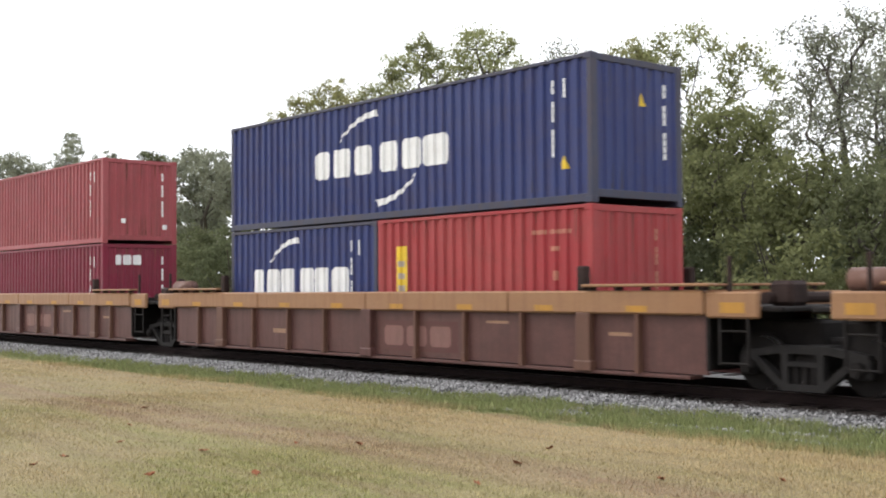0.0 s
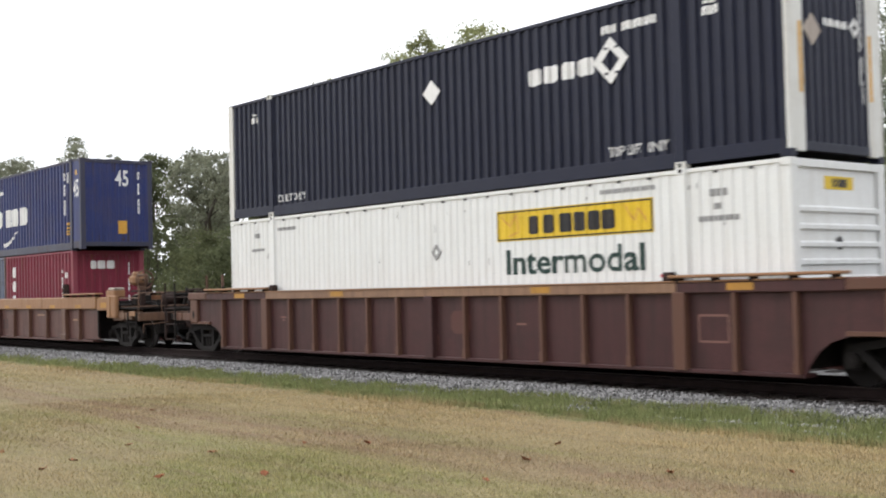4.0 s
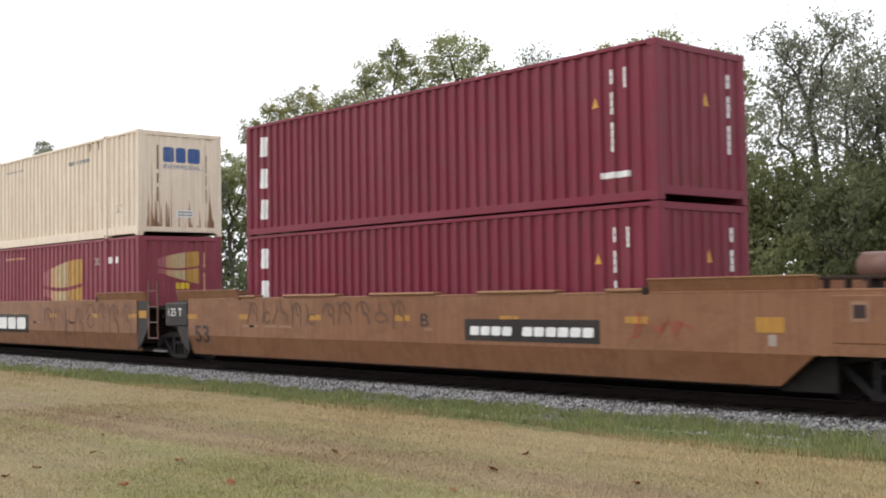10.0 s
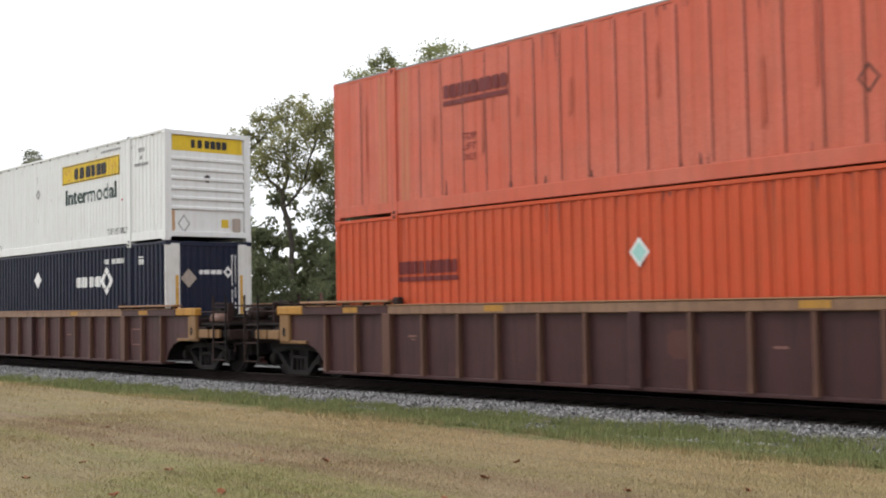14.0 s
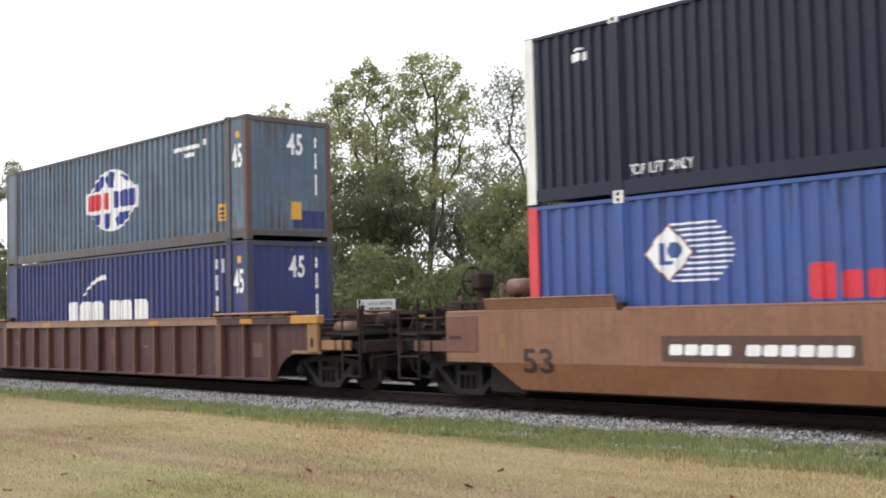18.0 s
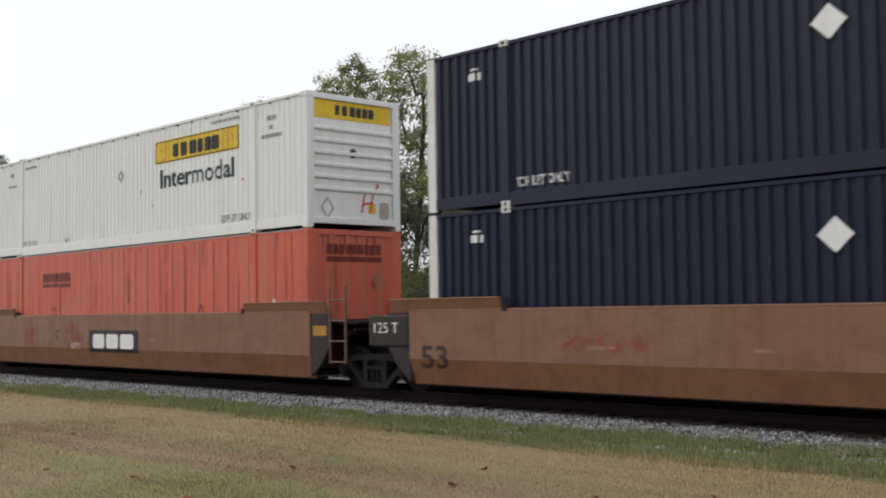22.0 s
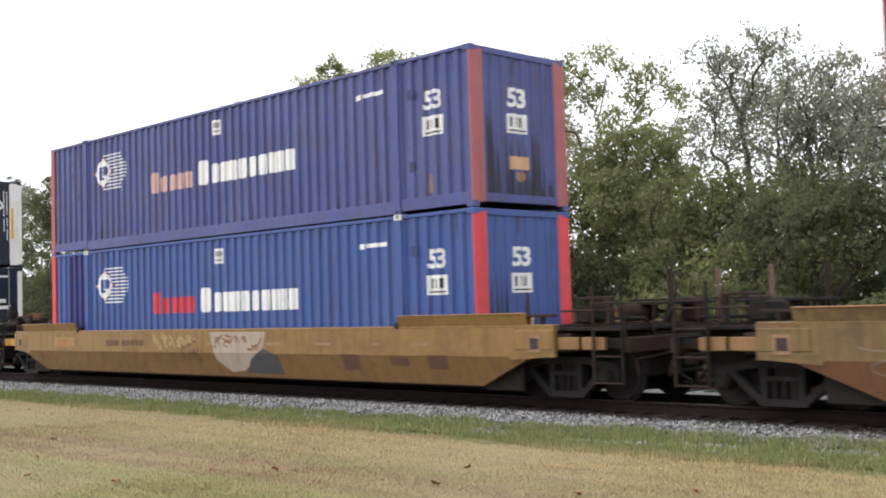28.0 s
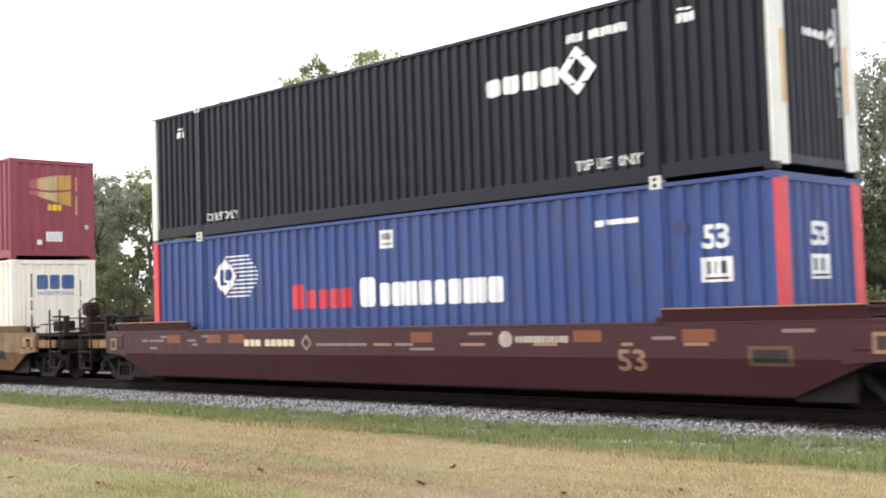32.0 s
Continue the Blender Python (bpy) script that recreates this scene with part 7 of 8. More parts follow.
M["graffiti_dark"] = paint("dark_spray_paint", (0.122, 0.062, 0.040), (0.2, 0.1, 0.06), amount=0.4, faded=0.5)
M["graffiti_pale"] = paint("pale_spray_paint", (0.40, 0.34, 0.28), (0.33, 0.24, 0.18), dirt=(0.2, 0.1, 0.06), amount=0.5, faded=0.5)
M["graffiti_red"] = paint("faint_red_spray_paint", (0.34, 0.065, 0.045), (0.33, 0.13, 0.08), amount=0.4)
M["graffiti_tan"] = paint("brown_spray_paint", (0.21, 0.10, 0.05), (0.28, 0.15, 0.08), amount=0.4)
M["patch_gold"] = paint("pale_gold_patch", (0.34, 0.19, 0.07), (0.36, 0.24, 0.12), dirt=(0.2, 0.1, 0.05), amount=0.4)
M["ink_faded_orange"] = paint("faded_orange_reflector", (0.40, 0.15, 0.045), (0.36, 0.2, 0.1), amount=0.4)
M["graffiti_faint"] = paint("thin_pale_spray_paint", (0.235, 0.175, 0.135), (0.20, 0.13, 0.09), dirt=(0.14, 0.08, 0.05), amount=0.5, faded=0.5)
M["graffiti_gold"] = paint("pale_gold_spray_paint", (0.36, 0.25, 0.11), (0.32, 0.2, 0.1), amount=0.4)
M["ink_dull_orange"] = paint("dull_orange_reflector", (0.19, 0.062, 0.030), (0.17, 0.08, 0.05), amount=0.4)
M["ink_dull_pale"] = paint("dull_pale_marking", (0.24, 0.17, 0.16), (0.2, 0.12, 0.11), amount=0.4)
M["ink_faded"] = paint("faded_dark_lettering", (0.12, 0.06, 0.03), (0.2, 0.1, 0.05), amount=0.3)
place_cars()


# ---- ground, line and verge ----
def np_mesh(name, co, faces, material):
    """A mesh from arrays of corners and equal-sided faces."""
    me = bpy.data.meshes.new(name)
    n, k = faces.shape
    me.vertices.add(len(co))
    me.vertices.foreach_set("co", np.ascontiguousarray(co, dtype=np.float32).ravel())
    me.loops.add(n * k)
    me.loops.foreach_set("vertex_index", np.ascontiguousarray(faces, dtype=np.int32).ravel())
    me.polygons.add(n)
    me.polygons.foreach_set("loop_start", np.arange(0, n * k, k, dtype=np.int32))
    me.materials.append(material)
    me.update()
    me.validate()
    return me


def math_node(nt, op, a, b=None):
    m = nt.nodes.new("ShaderNodeMath")
    m.operation = op
    for i, s in enumerate((a, b)):
        if s is None:
            continue
        if isinstance(s, (int, float)):
            m.inputs[i].default_value = s
        else:
            nt.links.new(s, m.inputs[i])
    return m.outputs[0]


def turf(name, blades):
    """Mown autumn grass: straw, brown and green patches, greener along the ballast."""
    m, nt, bs = base_mat(name, 0.95)
    vec = coords(nt, (1, 1, 1))
    sep = nt.nodes.new("ShaderNodeSeparateXYZ")
    nt.links.new(vec, sep.inputs[0])
    y = sep.outputs["Y"]
    broad = noise_tex(nt, 0.36, coords(nt, (0.4, 1.3, 1)), 4, 0.55)
    mid = noise_tex(nt, 0.6, coords(nt, (0.16, 1.7, 1)), 5, 0.65)
    patch = noise_tex(nt, 2.2, coords(nt, (0.6, 1.3, 1)), 4, 0.6)
    fine = noise_tex(nt, 30, vec, 3)
    wavy = math_node(nt, "ADD", y, math_node(nt, "MULTIPLY", math_node(nt, "SUBTRACT", mid, 0.5), 3.2))
    straw, brown, green = (0.475, 0.362, 0.205), (0.335, 0.236, 0.160), (0.285, 0.288, 0.118)
    c = blend(nt, ramp(nt, broad, 0.40, 0.58), (0.385, 0.310, 0.180), green)
    # a worn brown swathe and a bleached one, along the line of the mower
    swathe = math_node(nt, "ABSOLUTE", math_node(nt, "SUBTRACT", wavy, 8.2))
    c = blend(nt, ramp(nt, swathe, 0.85, 0.30), c, brown)
    c = blend(nt, math_node(nt, "MULTIPLY", ramp(nt, wavy, 9.3, 10.6), 0.85), c, straw)
    c = blend(nt, math_node(nt, "MULTIPLY", ramp(nt, patch, 0.50, 0.66), 0.45), c, (0.43, 0.34, 0.20))
    c = blend(nt, math_node(nt, "MULTIPLY", ramp(nt, patch, 0.48, 0.34), 0.40), c, (0.285, 0.215, 0.150))
    lines = noise_tex(nt, 1.0, coords(nt, (0.05, 2.4, 1)), 3, 0.6)
    c = blend(nt, math_node(nt, "MULTIPLY", ramp(nt, lines, 0.50, 0.64), 0.45), c, (0.30, 0.225, 0.150))
    c = blend(nt, math_node(nt, "MULTIPLY", ramp(nt, lines, 0.46, 0.34), 0.35), c, (0.47, 0.385, 0.225))
    edge = math_node(nt, "ADD", y, math_node(nt, "MULTIPLY", math_node(nt, "SUBTRACT", patch, 0.5), 1.9))
    c = blend(nt, ramp(nt, edge, 11.55, 12.0), c, (0.210, 0.236, 0.102))
    tuft = noise_tex(nt, 3.4, vec, 3, 0.6)
    c = blend(nt, math_node(nt, "MULTIPLY", ramp(nt, tuft, 0.54, 0.66), 0.5), c, (0.36, 0.32, 0.17))
    c = blend(nt, ramp(nt, fine, 0.35, 0.75), c, (0.10, 0.085, 0.04), "MIX") if not blades else c
    if blades:
        g = nt.nodes.new("ShaderNodeNewGeometry")
        c2 = blend(nt, 1.0, c, blend(nt, g.outputs["Random Per Island"], (0.58, 0.59, 0.57), (1.30, 1.28, 1.18)), "MULTIPLY")
        nt.links.new(c2, bs.inputs["Base Color"])
    else:
        nt.links.new(blend(nt, 0.3, c, (0.17, 0.13, 0.07)), bs.inputs["Base Color"])
        bump(nt, bs, fine, 0.6, 0.02)
    return m


def stone_mat(name, islands):
    """Crushed granite, oily brown between and beside the rails, with the train's shade painted in."""
    m, nt, bs = base_mat(name, 0.9)
    vec = coords(nt, (1, 1, 1))
    sep = nt.nodes.new("ShaderNodeSeparateXYZ")
    nt.links.new(vec, sep.inputs[0])
    n1 = noise_tex(nt, 1.1, vec, 4)
    n2 = noise_tex(nt, 26, vec, 3)
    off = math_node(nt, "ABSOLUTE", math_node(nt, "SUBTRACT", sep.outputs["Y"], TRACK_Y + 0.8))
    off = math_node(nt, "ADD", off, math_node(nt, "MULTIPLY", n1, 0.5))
    light = blend(nt, ramp(nt, n2, 0.35, 0.7), (0.26, 0.255, 0.25), (0.11, 0.108, 0.105))
    if islands:
        g = nt.nodes.new("ShaderNodeNewGeometry")
        light = blend(nt, g.outputs["Random Per Island"], (0.055, 0.054, 0.054), (0.44, 0.43, 0.425))
    # oily brown, blackened and widened to hold the shade under the cars
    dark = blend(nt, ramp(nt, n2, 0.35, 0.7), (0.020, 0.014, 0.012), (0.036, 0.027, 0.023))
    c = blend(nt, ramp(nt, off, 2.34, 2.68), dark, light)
    nt.links.new(c, bs.inputs["Base Color"])
    bump(nt, bs, n2, 0.8, 0.03)
    return m


M["turf"], M["blade"] = turf("autumn_turf", False), turf("grass_blades", True)
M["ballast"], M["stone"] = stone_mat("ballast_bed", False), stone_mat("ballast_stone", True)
rng = np.random.default_rng(11)


def verge_line(x):
    """How far the grass reaches into the ballast, along the line."""
    return 13.05 + 0.062 * np.clip(x + 18, 0, 12) + 0.13 * np.sin(x * 1.7) + 0.12 * np.sin(x * 4.1) + 0.07 * np.sin(x * 9.3)


def bed_z(x, y):
    """Height of the ballast shoulder that rises behind the grass."""
    return np.interp(y - verge_line(x), [-0.35, -0.05, 0.45, 0.8], [-0.045, 0.015, 0.10, 0.125])


# stony patches in the verge: centre, half sizes
PATCHES = ((-12.2, 12.75, 0.75, 0.32), (-10.15, 12.6, 0.55, 0.16), (-9.3, 12.75, 0.45, 0.2), (-8.4, 13.0, 0.6, 0.22), (-7.9, 12.45, 0.5, 0.15), (-6.7, 13.3, 0.6, 0.3), (-13.2, 12.4, 0.4, 0.15), (-16.6, 12.9, 0.7, 0.15))


def bare(p, chance):
    """Where stones keep the grass thin."""
    near = np.full(len(p), 9.0)
    for cx, cy, sx, sy in PATCHES:
        near = np.minimum(near, ((p[:, 0] - cx) / sx) ** 2 + ((p[:, 1] - cy) / sy) ** 2)
    return (near < 1.0) & (chance < 0.8)


def build_ground():
    xs = np.concatenate([[-2500, -900, -400, -200, -120], np.arange(-90, 21, 1.5), [40, 90, 200, 500, 2500]])
    ys = np.concatenate([[-2500, -600, -150, -40, -10], np.arange(0, 60, 1.5), [80, 130, 250, 600, 2500]])
    gx, gy = np.meshgrid(xs, ys)
    gz = 0.025 * np.sin(gx * 0.31 + 1) * np.cos(gy * 0.43) + 0.015 * np.sin(gx * 0.9 + gy * 0.7)
    gz *= (np.abs(gx) < 95) & (gy > -1) & (gy < 12.5)
    gz -= 0.03 * ((gy > 12.6) & (gy < 19))
    co = np.stack([gx, gy, gz], -1).reshape(-1, 3)
    w, h = len(xs), len(ys)
    i = (np.arange(h - 1)[:, None] * w + np.arange(w - 1)[None]).ravel()
    ob = new("ground", np_mesh("ground", co, np.stack([i, i + 1, i + w + 1, i + w], -1), M["turf"]))
    tagged(ob, "dry mown autumn grass with straw and green patches", "grass", kind="structure")

    # mown blades over the part of the field that lies close by
    pos = []
    for r0, r1, dens in ((7.5, 14, 2600), (14, 22, 1500), (22, 40, 420)):
        area = 0.5 * (r1 * r1 - r0 * r0) * radians(54)
        n = int(area * dens)
        r = np.sqrt(rng.uniform(r0 * r0, r1 * r1, n))
        a = np.radians(rng.uniform(20, 74, n))
        p = np.stack([-r * np.sin(a), r * np.cos(a)], -1)
        keep = (p[:, 1] < verge_line(p[:, 0]) + 0.12 * rng.random(n)) & ~bare(p, rng.random(n))
        pos.append(p[keep])
    n = 70000
    x = -30 + 26 * rng.random(n) ** 0.75
    p = np.stack([x, verge_line(x) + 0.1 - 2.3 * rng.random(n) ** 1.3], -1)
    pos.append(p[(p[:, 1] > 11.7) & ~bare(p, rng.random(n))])
    p = np.concatenate(pos)
    n = len(p)
    verge = p[:, 1] > 11.75 + 0.3 * np.sin(p[:, 0] * 0.9)
    far = np.clip(np.hypot(p[:, 0], p[:, 1]) / 14, 1, 2.2)
    hgt = np.where(verge, rng.uniform(0.04, 0.125, n), rng.uniform(0.018, 0.05, n)) * (0.8 + 0.4 * rng.random(n))
    wid = rng.uniform(0.003, 0.006, n) * far
    az = rng.uniform(0, 2 * np.pi, n)
    lean = rng.uniform(0.1, 0.8, n) * hgt
    d = np.stack([np.cos(az), np.sin(az)], -1)
    z = 0.025 * np.sin(p[:, 0] * 0.31 + 1) * np.cos(p[:, 1] * 0.43) + 0.015 * np.sin(p[:, 0] * 0.9 + p[:, 1] * 0.7) - 0.012
    z = np.where(p[:, 1] > 12.2, np.maximum(bed_z(p[:, 0], p[:, 1]), -0.02) - 0.008, z)
    co = np.empty((n, 3, 3))
    co[:, 0, :2], co[:, 0, 2] = p - d[:, ::-1] * [1, -1] * wid[:, None], z
    co[:, 1, :2], co[:, 1, 2] = p + d[:, ::-1] * [1, -1] * wid[:, None], z
    co[:, 2, :2], co[:, 2, 2] = p + d * lean[:, None], z + hgt
    ob = new("grass_blades", np_mesh("grass_blades", co.reshape(-1, 3), np.arange(3 * n).reshape(n, 3), M["blade"]))
    tagged(ob, "short dry grass blades, greener along the ballast", "grass", kind="stuff")


def build_stones():
    # bed: shoulders and a flat top
    prof = [(12.75, -0.045), (13.2, 0.015), (13.9, 0.10), (14.3, 0.125), (17.3, 0.125), (18.2, 0.06), (19.2, 0.10), (22.2, 0.10), (22.9, 0.0), (23.2, -0.05)]
    xs = np.concatenate([[-700, -300, -150], np.arange(-90, 31, 0.5), [80, 200, 700]])
    co, q = [], []
    for x in xs:
        for j, (y, z) in enumerate(prof):
            if j < 4:
                y = float(verge_line(x)) + (-0.35, -0.05, 0.45, 0.8)[j]
            co.append((x, y, z))
    m = len(prof)
    for a in range(len(xs) - 1):
        for j in range(m - 1):
            i = a * m + j
            q.append((i, i + m, i + m + 1, i + 1))
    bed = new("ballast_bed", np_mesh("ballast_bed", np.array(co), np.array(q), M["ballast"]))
    tagged(bed, "grey crushed stone bed, oily brown and painted train shade along the rails", "ballast", kind="structure")

    pts = []
    for x0, x1, dens in ((-16, 2, 420), (-28, -16, 330), (-60, -28, 150)):
        n = int((x1 - x0) * 2.25 * dens)
        x, y = rng.uniform(x0, x1, n), 12.8 + 2.2 * rng.random(n) ** 0.95
        edge = verge_line(x) - 0.06
        keep = (y > edge) & (y < 14.75 + 0.12 * np.sin(x * 2.3))
        pts.append(np.stack([x[keep], y[keep]], -1))
    # stones strayed into the verge
    for cx, cy, sx, sy in PATCHES:
        n = int(340 * sx * sy) + 40
        pts.append(np.stack([rng.normal(cx, sx * 0.55, n), rng.normal(cy, sy * 0.55, n)], -1))
    pts.append(np.stack([rng.uniform(-22, -4, 160), rng.uniform(12.3, 13.1, 160)], -1))
    p = np.concatenate(pts)
    n = len(p)
    z = np.maximum(bed_z(p[:, 0], p[:, 1]), -0.02) + rng.uniform(-0.005, 0.02, n)
    r = rng.uniform(0.014, 0.034, n)
    base = np.array([(1, 0, 0), (-1, 0, 0), (0, 1, 0), (0, -1, 0), (0, 0, 1), (0, 0, -1)], float)
    tri = np.array([(0, 2, 4), (2, 1, 4), (1, 3, 4), (3, 0, 4), (2, 0, 5), (1, 2, 5), (3, 1, 5), (0, 3, 5)])
    v = base[None] * (r[:, None, None] * rng.uniform(0.6, 1.35, (n, 6, 1)))
    a = rng.uniform(0, np.pi, n)
    b = rng.uniform(-0.9, 0.9, n)
    ca, sa, cb, sb = np.cos(a), np.sin(a), np.cos(b), np.sin(b)
    x1 = v[..., 0] * ca[:, None] - v[..., 1] * sa[:, None]
    y1 = v[..., 0] * sa[:, None] + v[..., 1] * ca[:, None]
    x2 = x1 * cb[:, None] + v[..., 2] * sb[:, None]
    z2 = -x1 * sb[:, None] + v[..., 2] * cb[:, None]
    co = np.stack([x2 + p[:, 0, None], y1 + p[:, 1, None], z2 + z[:, None]], -1)
    f = tri[None] + (np.arange(n) * 6)[:, None, None]
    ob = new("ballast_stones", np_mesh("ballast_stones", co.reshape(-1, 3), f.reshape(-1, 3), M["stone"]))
    tagged(ob, "loose grey crushed stones beside the line", "gravel", kind="stuff")


def lay_rails(tr, yc, top, head):
    """Two rails of one line; the foot lies 0.17 m under the running surface."""
    for y in (yc - 0.755, yc + 0.755):
        z = top
        ring = [(y - 0.07, z - 0.171), (y + 0.07, z - 0.171), (y + 0.07, z - 0.155), (y + 0.012, z - 0.135), (y + 0.010, z - 0.045), (y + 0.034, z - 0.035), (y + 0.036, z - 0.006),
                (y - 0.036, z - 0.006), (y - 0.034, z - 0.035), (y - 0.010, z - 0.045), (y - 0.012, z - 0.135), (y - 0.07, z - 0.155)]
        part("rail", Mb().prism(ring, "x", -400, 120), M["rail" if head == "railhead" else head], tr)
        part("rail_head", Mb().box(-400, y - 0.030, z - 0.006, 120, y + 0.030, z, 0.003), M[head], tr, "polished running surface" if head == "railhead" else "")


def build_track():
    tr = thing("railway_track", "railway line with brown rails on dark ties", "railway track", "tracks side by side", kind="structure")
    lay_rails(tr, TRACK_Y, RAIL_Z, "railhead")
    tie = Mb().box(-0.115, -1.30, -0.09, 0.115, 1.30, 0.09, 0.012).mesh("tie", M["tie"])
    plate = Mb().box(-0.09, -0.17, 0, 0.09, 0.17, 0.014).mesh("tie_plate", M["rail"])
    for i in range(150):
        x = -66 + 0.51 * i + random.uniform(-0.02, 0.02)
        t = part("tie", tie, None, tr)
        t.location = (x, TRACK_Y + random.uniform(-0.03, 0.03), 0.062)
    for i in range(60, 150):
        for s in (-1, 1):
            t = part("tie_plate", plate, None, tr)
            t.location = (-66 + 0.51 * i, TRACK_Y + s * 0.755, 0.148)
    # the line behind the train
    far = thing("railway_track", "second railway line with dull rust-red rails", "railway track", "tracks side by side", kind="structure")
    lay_rails(far, FAR_TRACK_Y, 0.29, "rust_rail")
    for i in range(110):
        t = part("tie", tie, None, far)
        t.location = (-66 + 0.54 * i + random.uniform(-0.02, 0.02), FAR_TRACK_Y + random.uniform(-0.03, 0.03), 0.03)


M["rust_rail"] = plain("rust_red_rail_steel", (0.075, 0.030, 0.026), 0.9, 0.0, 0.35, 4)
FAR_TRACK_Y = TRACK_Y + 4.9
build_ground()
build_stones()
build_track()


# ---- trees ----
def leaf_mat(name, a, b, dry=0.0):
    m, nt, bs = base_mat(name, 0.9)
    bs.inputs["Specular IOR Level"].default_value = 0.06
    g = nt.nodes.new("ShaderNodeNewGeometry")
    n = noise_tex(nt, 0.55, coords(nt, (1, 1, 1)), 3)
    c = blend(nt, g.outputs["Random Per Island"], a, b)
    c = blend(nt, ramp(nt, n, 0.42, 0.7), c, tuple(0.68 * u for u in a))
    if dry:
        c = blend(nt, math_node(nt, "MULTIPLY", ramp(nt, noise_tex(nt, 1.3, coords(nt, (1, 1, 1)), 3), 0.55, 0.72), dry), c, (0.17, 0.13, 0.05))
    nt.links.new(c, bs.inputs["Base Color"])
    tr = nt.nodes.new("ShaderNodeBsdfTranslucent")
    nt.links.new(blend(nt, 1.0, c, (1.3, 1.3, 1.15), "MULTIPLY"), tr.inputs["Color"])
    mx = nt.nodes.new("ShaderNodeMixShader")
    mx.inputs[0].default_value = 0.55
    out = nt.nodes["Material Output"]
    nt.links.new(bs.outputs[0], mx.inputs[1])
    nt.links.new(tr.outputs[0], mx.inputs[2])
    nt.links.new(mx.outputs[0], out.inputs["Surface"])
    return m


M["bark"] = plain("grey_brown_bark", (0.090, 0.078, 0.066), 0.95, 0, 0.4, 2.5, 0.8)
LEAF = {
    "mid": leaf_mat("broad_leaf_green", (0.248, 0.264, 0.138), (0.319, 0.330, 0.182), 0.4),
    "bright": leaf_mat("fresh_leaf_green", (0.174, 0.187, 0.092), (0.220, 0.231, 0.119)),
    # under and dark carry the shade below the crowns in their colour
    "under": leaf_mat("painted_shade_leaf_green", (0.139, 0.152, 0.086), (0.180, 0.194, 0.110)),
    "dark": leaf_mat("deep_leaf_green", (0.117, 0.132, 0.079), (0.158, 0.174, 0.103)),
    "yellow": leaf_mat("turning_leaf", (0.250, 0.252, 0.128), (0.340, 0.325, 0.172), 0.6),
    # grey-green foliage, lightened so that the colour also holds haze
    "grey": leaf_mat("hazed_grey_green_leaf", (0.215, 0.226, 0.178), (0.295, 0.305, 0.245)),
}


def tubes(segs):
    """Tapered limbs from rows of start, end and two radii."""
    s = np.array(segs)
    n = len(s)
    k = 6
    p0, p1, r0, r1 = s[:, 0:3], s[:, 3:6], s[:, 6], s[:, 7]
    d = p1 - p0
    d /= np.linalg.norm(d, axis=1, keepdims=True) + 1e-9
    ref = np.where(np.abs(d[:, 2:3]) > 0.9, [[1.0, 0, 0]], [[0, 0, 1.0]])
    u = np.cross(d, ref)
    u /= np.linalg.norm(u, axis=1, keepdims=True)
    w = np.cross(d, u)
    a = np.arange(k) * 2 * np.pi / k
    ring = u[:, None] * np.cos(a)[None, :, None] + w[:, None] * np.sin(a)[None, :, None]
    co = np.concatenate([p0[:, None] + ring * r0[:, None, None], p1[:, None] + ring * r1[:, None, None]], 1)
    i = np.arange(k)
    f = np.stack([i, (i + 1) % k, (i + 1) % k + k, i + k], -1)[None] + (np.arange(n) * 2 * k)[:, None, None]
    return co.reshape(-1, 3), f.reshape(-1, 4)


def leaves(centres, size, g, spread=0.45, per=26, droop=0.0):
    """Pointed leaves packed round twig ends, most of them facing outwards and up."""
    c = np.repeat(np.array(centres), per, axis=0)
    n = len(c)
    d = g.normal(0, 1, (n, 3))
    d /= np.linalg.norm(d, axis=1, keepdims=True)
    wide = np.repeat(g.uniform(0.65, 1.3, len(centres)), per)[:, None]
    c = c + d * (spread * wide * 1.25 * g.random((n, 1)) ** 0.6) * [1, 1, 0.7]
    if droop:
        c[:, 2] -= np.abs(g.normal(0, droop, n))
    face = d * 0.8 + g.normal(0, 0.6, (n, 3)) + [0, 0, 0.35]
    face /= np.linalg.norm(face, axis=1, keepdims=True)
    u = np.cross(face, g.normal(0, 1, (n, 3)))
    u /= np.linalg.norm(u, axis=1, keepdims=True) + 1e-9
    v = np.cross(face, u)
    l = size * g.uniform(0.6, 1.3, n)[:, None]
    co = np.stack([c - u * l, c + v * l * 0.6, c + u * l, c - v * l * 0.6], 1)
    return co.reshape(-1, 3), np.arange(4 * n).reshape(n, 4)


